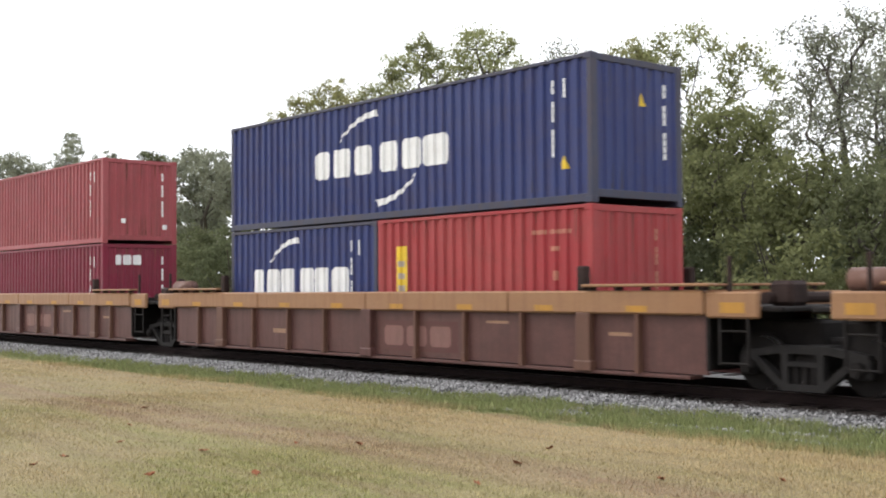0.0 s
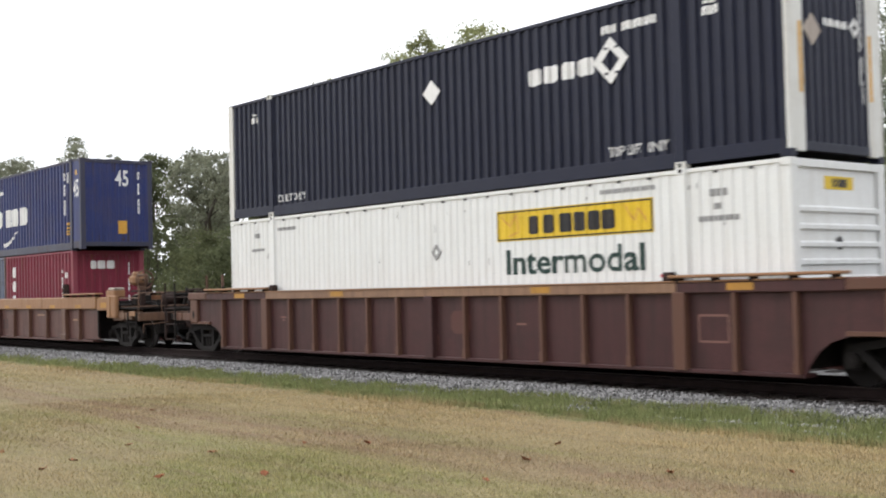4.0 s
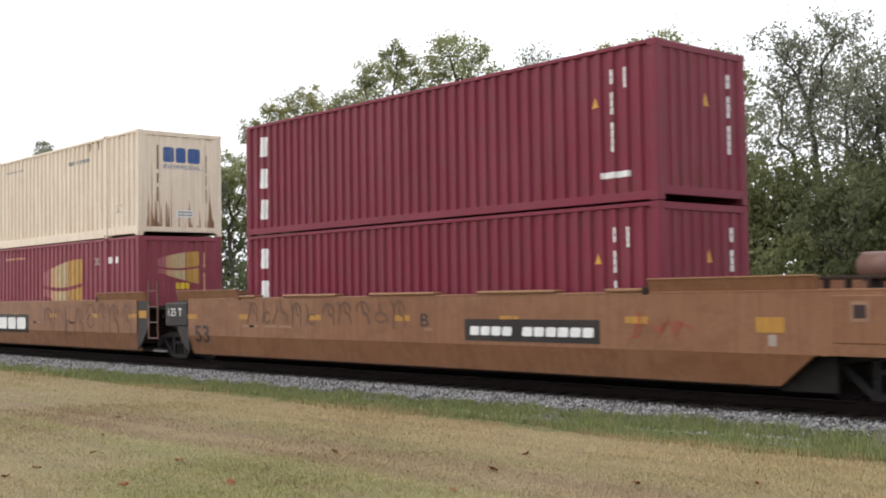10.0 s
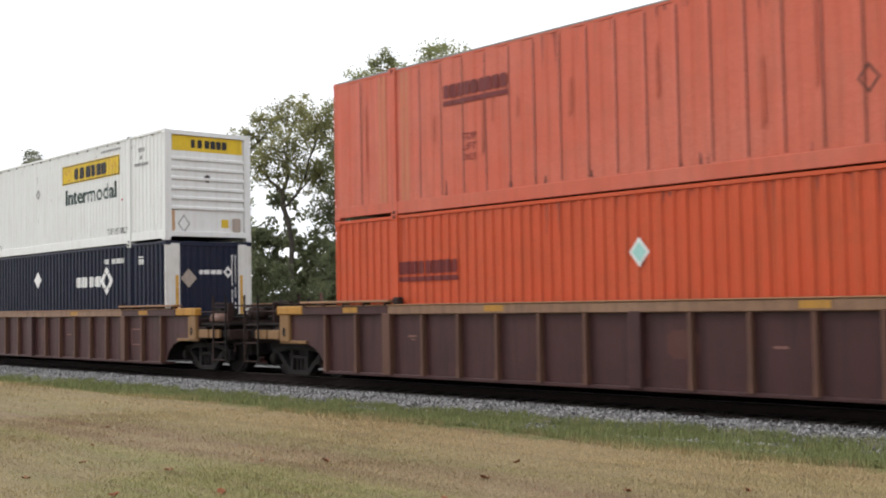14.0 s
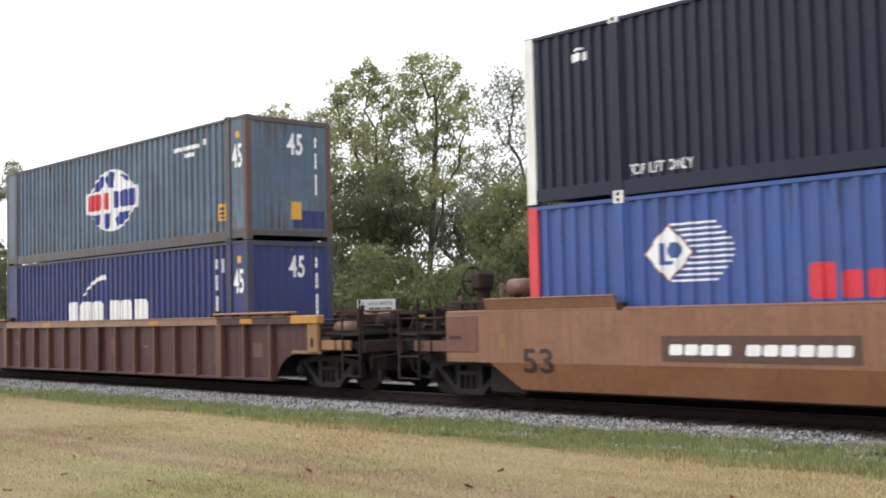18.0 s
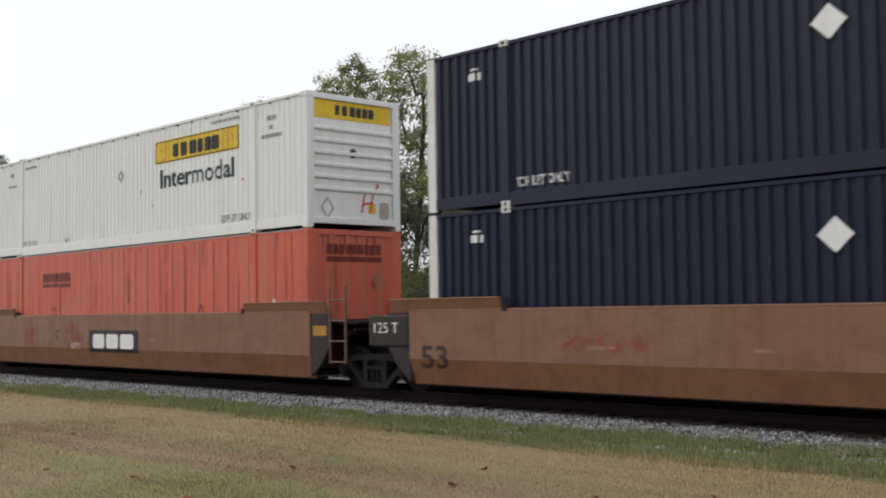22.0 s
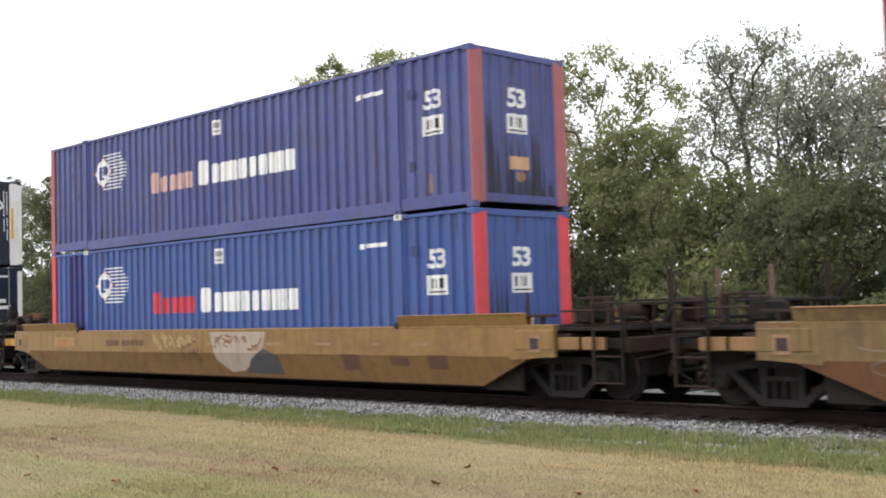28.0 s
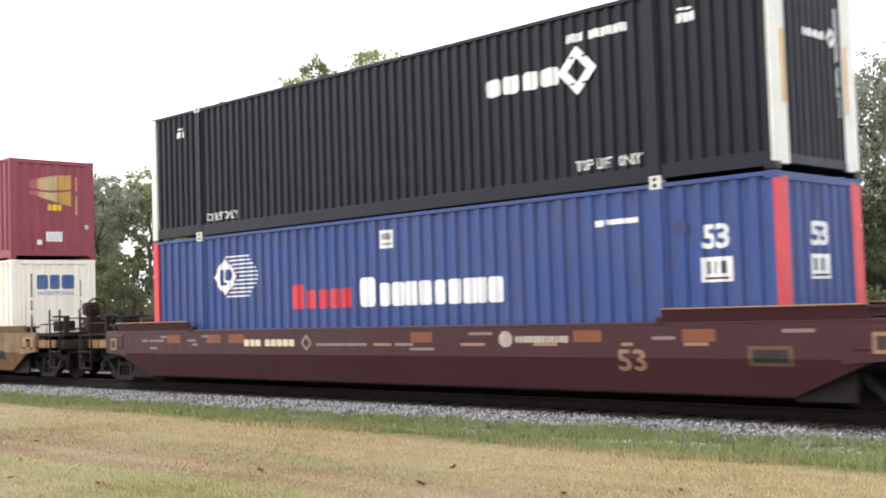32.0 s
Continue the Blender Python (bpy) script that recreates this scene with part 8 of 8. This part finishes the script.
def tree(yaw, y, seed, lobes, leaf, label, fill=1.0, per=70, size=0.075, clump=0.34, lean=0.0, droop=0.0, twigs=0, stem=0.0135):
    """A forked trunk and its limbs, grown towards the lobes of the crown (bearing, elevation and radius of each)."""
    ob = thing("tree", label, "tree", "trees behind the line")
    g = np.random.default_rng(seed)
    bx, by = bearing(yaw, y)
    balls = []
    for a, el, r in lobes:
        depth = y + g.uniform(-0.8, 0.8) * min(2.2, 1.6 * r)
        px, py = bearing(a, depth)
        balls.append(np.array([px - bx, py - by, top_at(a, depth, el), r]))
    low = min(b[2] - b[3] for b in balls)
    high = max(b[2] for b in balls)
    fork = max(1.2, low - 0.22 * (high - low))
    mid = sum(b[:2] for b in balls) / len(balls)
    # nodes of the skeleton: place, parent
    at, up = [np.array([lean, 0.0, -0.15])], [-1]
    for i in range(5):
        t = (i + 1) / 5
        at.append(np.array([lean * (1 - t), 0.0, 0.0]) + np.array([*(mid * 0.35 * t ** 2), fork * t]) + [*g.normal(0, 0.05, 2), 0])
        up.append(len(at) - 2)
    for i in range(6):
        t = (i + 1) / 6
        at.append(np.array([*(mid * (0.35 + 0.65 * t)), fork + (high - fork) * 0.8 * t]) + [*g.normal(0, 0.12, 2), 0])
        up.append(len(at) - 2)
    ends = []
    hop = np.zeros(20000)

    def grow(p, bits, wobble, first=3, steep=2.0):
        have = np.array(at[first:])
        gap = p - have
        flat = np.hypot(gap[:, 0], gap[:, 1])
        cost = np.linalg.norm(gap, axis=1) + steep * np.maximum(0, 0.9 * flat - gap[:, 2]) + (0.35 * hop[first:len(at)] if steep > 1 else 0)
        k = int(np.argmin(cost)) + first
        a = at[k]
        for i in range(bits):
            t = (i + 1) / bits
            q = a + (p - a) * t + np.array([0, 0, -0.10 * np.linalg.norm(p - a) * math.sin(math.pi * t)])
            if i < bits - 1:
                q = q + g.normal(0, wobble, 3)
            at.append(q)
            up.append(k if i == 0 else len(at) - 2)
            hop[len(at) - 1] = hop[k] + 1.5
        return len(at) - 1

    for b in sorted(balls, key=lambda b: b[2] + np.linalg.norm(b[:2])):
        grow(b[:3] - [0, 0, 0.25 * b[3]], 4, 0.10)
    clumps = []
    for b in balls:
        for k in range(max(3, int(fill * 26 * b[3] ** 2 + 2))):
            d = g.normal(0, 1, 3)
            d[2] = d[2] * 0.9 + 0.15
            d /= np.linalg.norm(d)
            clumps.append(b[:3] + d * b[3] * g.uniform(0.3, 1.22) ** 0.7 * [1, 1, 0.92])
    for p in clumps:
        ends.append(grow(p, 3, 0.05, 5, 0.8))
    for k in range(twigs):
        p = clumps[g.integers(len(clumps))] + g.normal(0, 0.35, 3) + [0, 0, 0.45]
        ends.append(grow(p, 3, 0.06, 5, 0.8))
    load_on = np.zeros(len(at))
    load_on[ends] = 1
    for i in range(len(at) - 1, 0, -1):
        load_on[up[i]] += load_on[i]
    rad = np.minimum(stem * np.sqrt(np.maximum(load_on, 0.3)) * 0.62, 0.22)
    segs = [[*at[up[i]], *at[i], rad[up[i]] if up[i] < 6 else min(rad[up[i]], rad[i] * 1.5), rad[i]] for i in range(1, len(at))]
    co, f = tubes(segs)
    part("trunk", np_mesh("trunk", co, f, M["bark"]), None, ob)
    stray = [b[:3] + g.uniform(-0.85, 0.85, 3) * b[3] for b in balls for _ in range(int(110 * b[3] ** 2))]
    tight, loose = leaves(clumps, size, g, clump, int(per * 0.43), droop), leaves(stray, size * 0.8, g, 0.30, 4, droop)
    co = np.concatenate([tight[0], loose[0]])
    f = np.concatenate([tight[1], loose[1] + len(tight[0])])
    part("crown", np_mesh("crown", co, f, LEAF[leaf]), None, ob)
    ob.matrix_world = pose(bx, by, 0)
    return ob


def bush(x, y, seed, height, radius, leaf, label, n=120, per=60, size=0.09, low=0.02):
    """Bushy undergrowth: several stems and a ragged mass of leaf clumps."""
    ob = thing("shrub", label, "shrub", "undergrowth behind the line")
    g = np.random.default_rng(seed)
    lobes = [(g.normal(0, radius * 0.45, 2), g.uniform(0.55, 1.0)) for _ in range(6)]
    pts = []
    for i in range(n):
        c, hh = lobes[g.integers(len(lobes))]
        a = g.uniform(0, 2 * np.pi)
        z = g.uniform(low, 1)
        rr = radius * 0.62 * math.sqrt(max(0.02, 1 - (2 * z - 0.75) ** 2 * 0.6)) * g.uniform(0.3, 1.0)
        pts.append((c[0] + rr * np.cos(a), c[1] + rr * np.sin(a), height * hh * z))
    pts = np.array(pts)
    segs = []
    for i in range(0, n, 9):
        p = np.array([g.normal(0, 0.4), g.normal(0, 0.4), -0.1])
        q = pts[i] * [0.5, 0.5, 0.55]
        segs.append([*p, *q, 0.05, 0.03])
        segs.append([*q, *pts[i], 0.03, 0.01])
    co, f = tubes(segs)
    part("stem", np_mesh("stem", co, f, M["bark"]), None, ob)["kind"] = "stuff"
    co, f = leaves(pts, size, g, min(0.55, 0.16 + height * 0.075), per)
    co[:, 2] = np.abs(co[:, 2])
    part("foliage", np_mesh("foliage", co, f, LEAF[leaf]), None, ob)
    ob.matrix_world = pose(x, y, 0)
    return ob


def bearing(yaw, y):
    """The point at a depth y behind the line, seen under a bearing from the camera."""
    return -y * math.tan(radians(yaw)), y


def top_at(yaw, y, elevation):
    return EYE + y / math.cos(radians(yaw)) * math.tan(radians(elevation))


def plant_trees():
    far = "distant leafy tree above the undergrowth"
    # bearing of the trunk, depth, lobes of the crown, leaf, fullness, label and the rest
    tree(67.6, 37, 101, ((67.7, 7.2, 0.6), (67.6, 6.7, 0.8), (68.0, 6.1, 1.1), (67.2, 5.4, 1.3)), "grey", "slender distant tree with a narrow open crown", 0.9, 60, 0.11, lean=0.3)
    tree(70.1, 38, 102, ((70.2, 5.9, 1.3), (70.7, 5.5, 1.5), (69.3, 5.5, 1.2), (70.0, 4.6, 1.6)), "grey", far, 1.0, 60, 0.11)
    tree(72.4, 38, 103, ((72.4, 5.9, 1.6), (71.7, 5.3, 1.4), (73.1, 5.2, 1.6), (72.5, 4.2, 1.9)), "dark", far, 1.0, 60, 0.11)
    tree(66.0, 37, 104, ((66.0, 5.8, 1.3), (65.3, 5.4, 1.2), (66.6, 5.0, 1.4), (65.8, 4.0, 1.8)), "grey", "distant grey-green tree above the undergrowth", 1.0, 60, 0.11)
    tree(64.0, 36, 105, ((64.1, 6.2, 0.9), (63.5, 5.7, 1.2), (64.6, 5.3, 1.3), (64.0, 4.2, 1.7)), "dark", far, 1.1, 60, 0.10)
    tree(61.8, 35, 106, ((62.0, 6.2, 1.0), (61.2, 5.9, 1.2), (62.5, 5.3, 1.3), (61.3, 4.6, 1.5), (61.9, 3.3, 1.9), (60.4, 5.0, 1.4)), "grey", "dense grey-green tree standing over the line", 1.5, 70, 0.09)
    tree(59.0, 36, 107, ((59.2, 6.3, 1.2), (58.4, 5.9, 1.2), (59.8, 5.4, 1.3), (58.9, 4.2, 1.7)), "mid", far, 1.1, 60, 0.09)
    tree(55.6, 36, 108, ((55.4, 9.3, 1.3), (56.7, 8.8, 1.1), (57.8, 8.0, 0.9), (54.4, 8.7, 0.9), (55.8, 7.8, 1.2), (56.8, 6.8, 1.2), (55.0, 6.4, 1.3)), "yellow", "tall tree with a rounded light green crown", 1.35)
    tree(53.1, 37, 109, ((53.2, 9.4, 1.0), (53.6, 8.3, 1.1), (52.4, 8.8, 0.7), (52.9, 7.2, 1.1), (53.8, 6.4, 1.2)), "mid", "leafy tree with a dense green crown", 1.5)
    tree(49.7, 36, 110, ((51.8, 10.9, 1.0), (50.8, 11.5, 1.0), (50.1, 10.6, 1.0), (51.9, 9.4, 1.0), (50.8, 8.6, 0.9), (51.2, 7.2, 1.1), (49.6, 9.3, 0.7), (52.4, 10.3, 0.6), (49.9, 7.7, 0.8), (50.0, 6.4, 0.9)), "mid", "tall open-crowned tree with a forked trunk", 1.3, lean=0.3)
    tree(48.0, 36.5, 111, ((48.2, 12.0, 1.0), (47.0, 11.7, 0.8), (48.9, 11.1, 0.8), (47.8, 10.3, 1.1), (46.4, 10.4, 0.9), (45.8, 9.5, 0.7), (47.0, 8.7, 0.9), (46.3, 7.6, 0.8), (48.1, 8.3, 0.7), (47.9, 6.7, 0.8), (49.0, 9.9, 0.6), (48.9, 5.6, 0.9), (47.2, 6.0, 0.7), (46.8, 9.6, 0.6)), "mid", "tall open-crowned tree with spreading bare limbs", 1.15)
    tree(42.4, 36, 112, ((43.8, 11.3, 0.8), (44.7, 10.6, 0.7), (43.0, 10.9, 0.8), (44.4, 9.4, 0.8), (42.9, 9.3, 0.7), (43.8, 8.1, 0.6), (45.1, 8.0, 0.5), (42.8, 7.4, 0.6), (43.6, 10.1, 0.6), (44.0, 6.8, 0.7), (45.6, 6.6, 0.6)), "grey", "slim pale tree with thin sparse leaves", 1.2, 40, 0.065, 0.40, twigs=90, stem=0.0085)
    tree(41.0, 37, 113, ((40.5, 11.2, 0.8), (39.7, 10.6, 0.7), (41.2, 10.2, 0.7), (40.3, 9.3, 0.9), (39.8, 7.9, 0.8), (41.3, 7.6, 0.8), (42.2, 6.4, 0.8), (40.3, 6.2, 0.9)), "yellow", "tall tree with sparse yellow-green leaves", 1.15, 60, stem=0.010)
    tree(37.9, 36, 114, ((40.4, 11.0, 0.7), (39.5, 10.5, 0.8), (38.7, 11.7, 0.6), (37.4, 12.0, 0.5), (36.6, 11.6, 0.4), (38.1, 10.2, 0.8), (35.8, 10.4, 0.7), (34.7, 11.2, 0.5), (34.1, 10.2, 0.5), (33.6, 9.6, 0.4), (40.1, 9.4, 0.8), (41.0, 8.4, 0.7), (35.8, 9.2, 0.5), (37.2, 8.9, 0.6)), "mid", "wide open-crowned tree with twisting bare limbs", 1.2, 62, twigs=60, stem=0.0085)
    tree(36.3, 33, 115, ((36.5, 7.3, 1.2), (35.0, 7.3, 1.0), (37.8, 6.1, 1.1), (34.7, 5.6, 1.2), (36.7, 4.9, 1.3), (38.7, 4.9, 1.0), (35.6, 4.0, 1.3), (37.6, 3.6, 1.3)), "bright", "dense dark green tree in front of taller ones", 1.6, 76, 0.08, 0.46)
    wispy = "grey-green oak with wispy bare twigs and moss"
    tree(30.3, 32, 116, ((32.3, 11.6, 0.7), (31.3, 11.0, 0.7), (32.1, 9.3, 0.9), (30.6, 9.7, 1.0), (31.0, 7.6, 0.9), (32.2, 7.2, 0.8), (29.6, 11.6, 0.6), (28.7, 12.4, 0.4), (30.0, 12.4, 0.4)), "grey", wispy, 1.35, 52, 0.065, 0.36, droop=0.12, twigs=170, stem=0.009)
    tree(27.6, 31, 117, ((29.3, 9.0, 1.0), (27.9, 9.2, 1.0), (27.3, 7.8, 1.1), (29.2, 7.0, 1.1), (26.4, 6.2, 1.2), (25.9, 8.6, 1.1), (28.0, 10.7, 0.6), (26.4, 10.8, 0.7)), "grey", wispy, 1.5, 56, 0.065, 0.38, droop=0.15, twigs=170, stem=0.009)
    tree(23.2, 29, 118, ((23.6, 9.4, 1.1), (22.2, 9.0, 1.2), (24.6, 8.2, 1.1), (23.0, 7.2, 1.3), (21.0, 7.8, 1.2), (24.4, 6.0, 1.2), (21.8, 5.8, 1.3)), "grey", "spreading grey-green oak with drooping moss", 1.4, 60, 0.065, 0.38, lean=-1.0, droop=0.15, twigs=60)
    tree(18.6, 31, 119, ((18.8, 9.0, 1.4), (17.2, 8.4, 1.4), (19.8, 7.6, 1.3), (18.2, 6.4, 1.6), (16.6, 6.4, 1.4)), "dark", "tall dark tree beside the line", 1.4)
    # thin crowns far behind, seen between the nearer limbs; haze is in their pale leaf colour
    lacy = "thin pale tree far behind the others"
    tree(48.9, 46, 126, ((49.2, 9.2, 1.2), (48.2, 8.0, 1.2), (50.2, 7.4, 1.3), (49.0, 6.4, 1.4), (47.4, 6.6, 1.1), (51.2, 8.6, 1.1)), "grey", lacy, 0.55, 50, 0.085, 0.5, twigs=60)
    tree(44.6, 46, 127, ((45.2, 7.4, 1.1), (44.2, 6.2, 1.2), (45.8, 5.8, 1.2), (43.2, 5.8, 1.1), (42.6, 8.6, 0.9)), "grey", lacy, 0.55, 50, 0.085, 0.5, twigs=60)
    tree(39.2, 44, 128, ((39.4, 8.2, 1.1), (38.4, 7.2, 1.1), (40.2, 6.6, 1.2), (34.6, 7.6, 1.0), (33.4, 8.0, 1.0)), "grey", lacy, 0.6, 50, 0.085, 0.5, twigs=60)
    # middle storey under the tall crowns
    under = "leafy green tree under the taller crowns"
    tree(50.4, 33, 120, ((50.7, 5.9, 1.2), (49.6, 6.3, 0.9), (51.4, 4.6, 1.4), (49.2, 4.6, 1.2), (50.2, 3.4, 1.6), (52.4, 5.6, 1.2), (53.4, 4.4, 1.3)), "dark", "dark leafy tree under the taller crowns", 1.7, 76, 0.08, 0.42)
    tree(46.4, 42, 121, ((46.2, 5.0, 1.2), (47.2, 4.3, 1.3), (45.4, 4.4, 1.3), (48.2, 5.0, 1.1), (46.4, 3.2, 1.5), (44.6, 5.4, 0.9)), "grey", "tree deeper in the wood, haze painted in pale leaves", 1.3, 60, 0.09, 0.42)
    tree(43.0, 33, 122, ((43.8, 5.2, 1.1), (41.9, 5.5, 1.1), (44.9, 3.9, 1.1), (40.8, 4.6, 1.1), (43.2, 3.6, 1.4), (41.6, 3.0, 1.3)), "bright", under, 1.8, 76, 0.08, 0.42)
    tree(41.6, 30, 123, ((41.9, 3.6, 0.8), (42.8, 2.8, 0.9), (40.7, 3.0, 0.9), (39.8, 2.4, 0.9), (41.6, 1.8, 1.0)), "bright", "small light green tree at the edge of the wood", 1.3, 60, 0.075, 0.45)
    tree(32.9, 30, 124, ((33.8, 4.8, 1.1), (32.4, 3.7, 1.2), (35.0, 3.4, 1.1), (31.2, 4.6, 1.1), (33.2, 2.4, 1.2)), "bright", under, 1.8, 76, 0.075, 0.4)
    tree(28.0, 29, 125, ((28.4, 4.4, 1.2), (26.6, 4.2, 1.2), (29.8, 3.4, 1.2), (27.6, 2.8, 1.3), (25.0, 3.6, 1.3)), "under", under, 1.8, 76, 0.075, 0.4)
    # undergrowth: a front row and a deeper one, the wood's shade put into darker leaves
    rr = random.Random(4)
    words_for = {"bright": "bright green leafy undergrowth below the trees", "dark": "dark green dense undergrowth below the trees", "under": "green leafy undergrowth below the trees"}
    yaw = 76.0
    i = 0
    while yaw > 16:
        y = rr.uniform(28.5, 32.5)
        x, _ = bearing(yaw, y)
        el = (3.6 if yaw > 59 else 3.3 if yaw > 40 else 3.0) + rr.uniform(-0.9, 0.8)
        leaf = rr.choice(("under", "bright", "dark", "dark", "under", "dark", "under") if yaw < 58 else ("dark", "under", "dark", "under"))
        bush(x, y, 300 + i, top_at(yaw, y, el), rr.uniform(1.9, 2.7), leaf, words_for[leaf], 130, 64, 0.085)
        d = y / math.cos(radians(yaw))
        yaw -= math.degrees(2.5 / d) * rr.uniform(0.9, 1.25)
        i += 1
    yaw = 77.0
    while yaw > 14:
        y = rr.uniform(40, 47)
        x, _ = bearing(yaw, y)
        bush(x, y, 500 + i, top_at(yaw, y, (4.4 if yaw > 59 else 4.9 if yaw > 49 or yaw < 41 else 4.4) + rr.uniform(-1.0, 0.8)), rr.uniform(3.0, 4.0), "dark", "trees deeper in the wood, shade painted in dark leaves", 190, 34, 0.20)
        d = y / math.cos(radians(yaw))
        yaw -= math.degrees(4.2 / d) * rr.uniform(0.9, 1.2)
        i += 1
    # low plants at the foot of the wood
    for k in range(26):
        yw = 74 - 2.1 * k + rr.uniform(-0.7, 0.7)
        x, y = bearing(yw, rr.uniform(24.0, 26.5))
        bush(x, y, 700 + k, rr.uniform(0.9, 2.0), rr.uniform(1.0, 1.6), rr.choice(("bright", "under", "under", "dark")), "low leafy plants at the edge of the wood", 60, 56, 0.075)


plant_trees()


# ---- the roadside sign beyond the line, and fallen leaves ----
def build_sign():
    ob = thing("roadside_sign", "white roadside board with a cup drawing and black words", "sign")
    M["board"] = plain("white_board", (0.78, 0.78, 0.77), 0.5, 0, 0.06, 2)
    part("board", Mb().box(-0.58, -0.015, 1.46, 0.58, 0.015, 2.30, 0.006), M["board"], ob)
    for x in (-0.42, 0.42):
        part("post", Mb().box(x - 0.04, 0.016, -0.1, x + 0.04, 0.09, 2.2, 0.006), M["tie"], ob)

    def ink(polys, lab=""):
        mb = Mb()
        for p in polys:
            if sum(a[0] * b[1] - a[1] * b[0] for a, b in zip(p, p[1:] + p[:1])) < 0:
                p = p[::-1]
            mb.poly([(x, -0.019, z) for x, z in p])
        part("lettering", mb, M["ink_black"], ob, lab)

    ink(words("LATTE & CAPPUCCINO", -0.24, 2.13, 0.10, 0.76), "black words")
    ink(blocks(-0.22, 0.46, 2.0, 2.06, (1, 1, 1, -0.6, 1, 1, 1, 1, -0.6, 1, -0.6, 1, 1, 1, 1), False))
    ink(blocks(-0.46, 0.50, 1.76, 1.88, (1, 1, -0.8, 1, 1, 1, -0.8, 1, 1, 1, 1), False))
    ink(blocks(-0.30, 0.40, 1.58, 1.66, (1, 1, 1, 1, -0.6, 1, 1, 1, 1), False))
    ink([[(-0.46, 2.03), (-0.36, 2.03), (-0.33, 2.13), (-0.49, 2.13)], rect(-0.5, 1.99, -0.32, 2.02), rect(-0.42, 2.15, -0.39, 2.22)], "black cup drawing")
    x, y = bearing(50.65, 22.0)
    ob.matrix_world = pose(x, y, 0, 0, 0, 42)


def build_leaves():
    M["dead_leaf"] = plain("dead_brown_leaf", (0.28, 0.105, 0.05), 0.8, 0, 0.4, 20)
    spots = [(-13.0, 5.25), (-12.6, 4.75), (-11.28, 8.17), (-11.9, 7.7), (-9.0, 8.6), (-15.5, 7.2), (-8.3, 7.4), (-10.2, 6.1), (-13.8, 6.3), (-7.3, 8.9), (-17.5, 8.4), (-9.6, 9.7), (-12.2, 6.6), (-14.4, 4.9), (-6.4, 9.6), (-10.9, 5.3)]
    for k, (x, y) in enumerate(spots):
        g = np.random.default_rng(60 + k)
        mb = Mb()
        n = 9
        rim = [(0.055 * math.cos(2 * math.pi * i / n) * g.uniform(0.7, 1.3), 0.038 * math.sin(2 * math.pi * i / n) * g.uniform(0.7, 1.3), g.uniform(0.0, 0.035)) for i in range(n)]
        for lift in (0.0, 0.003):
            for i in range(n):
                tri = [(0, 0, 0.004 + lift), (rim[i][0], rim[i][1], rim[i][2] + lift), (rim[(i + 1) % n][0], rim[(i + 1) % n][1], rim[(i + 1) % n][2] + lift)]
                mb.poly(tri if lift else tri[::-1])
        ob = tagged(new("fallen_leaf", mb.mesh("fallen_leaf", M["dead_leaf"])), "curled brown dead leaf on the grass", "leaf", "fallen leaves")
        z = 0.025 * math.sin(x * 0.31 + 1) * math.cos(y * 0.43) + 0.015 * math.sin(x * 0.9 + y * 0.7)
        ob.matrix_world = pose(x, y, z + 0.012, g.uniform(-15, 15), g.uniform(-15, 15), g.uniform(0, 360))


build_sign()
build_leaves()


def motions():
    rows = [0.5 * k for k in range(65)]
    for ob, x, z in MOVING:
        walk(ob, [(t, pose(x - run_of(t), TRACK_Y, z)) for t in rows])
    # wheels roll along the rails: eighty degrees of turn at most from row to row
    turns = [32.0 * k / 600 for k in range(601)]
    for w, x in WHEELS:
        walk(w, [(t, pose(x, 0, AXLE_Z, 0, -math.degrees(run_of(t) / 0.42), 0)) for t in turns])


motions()
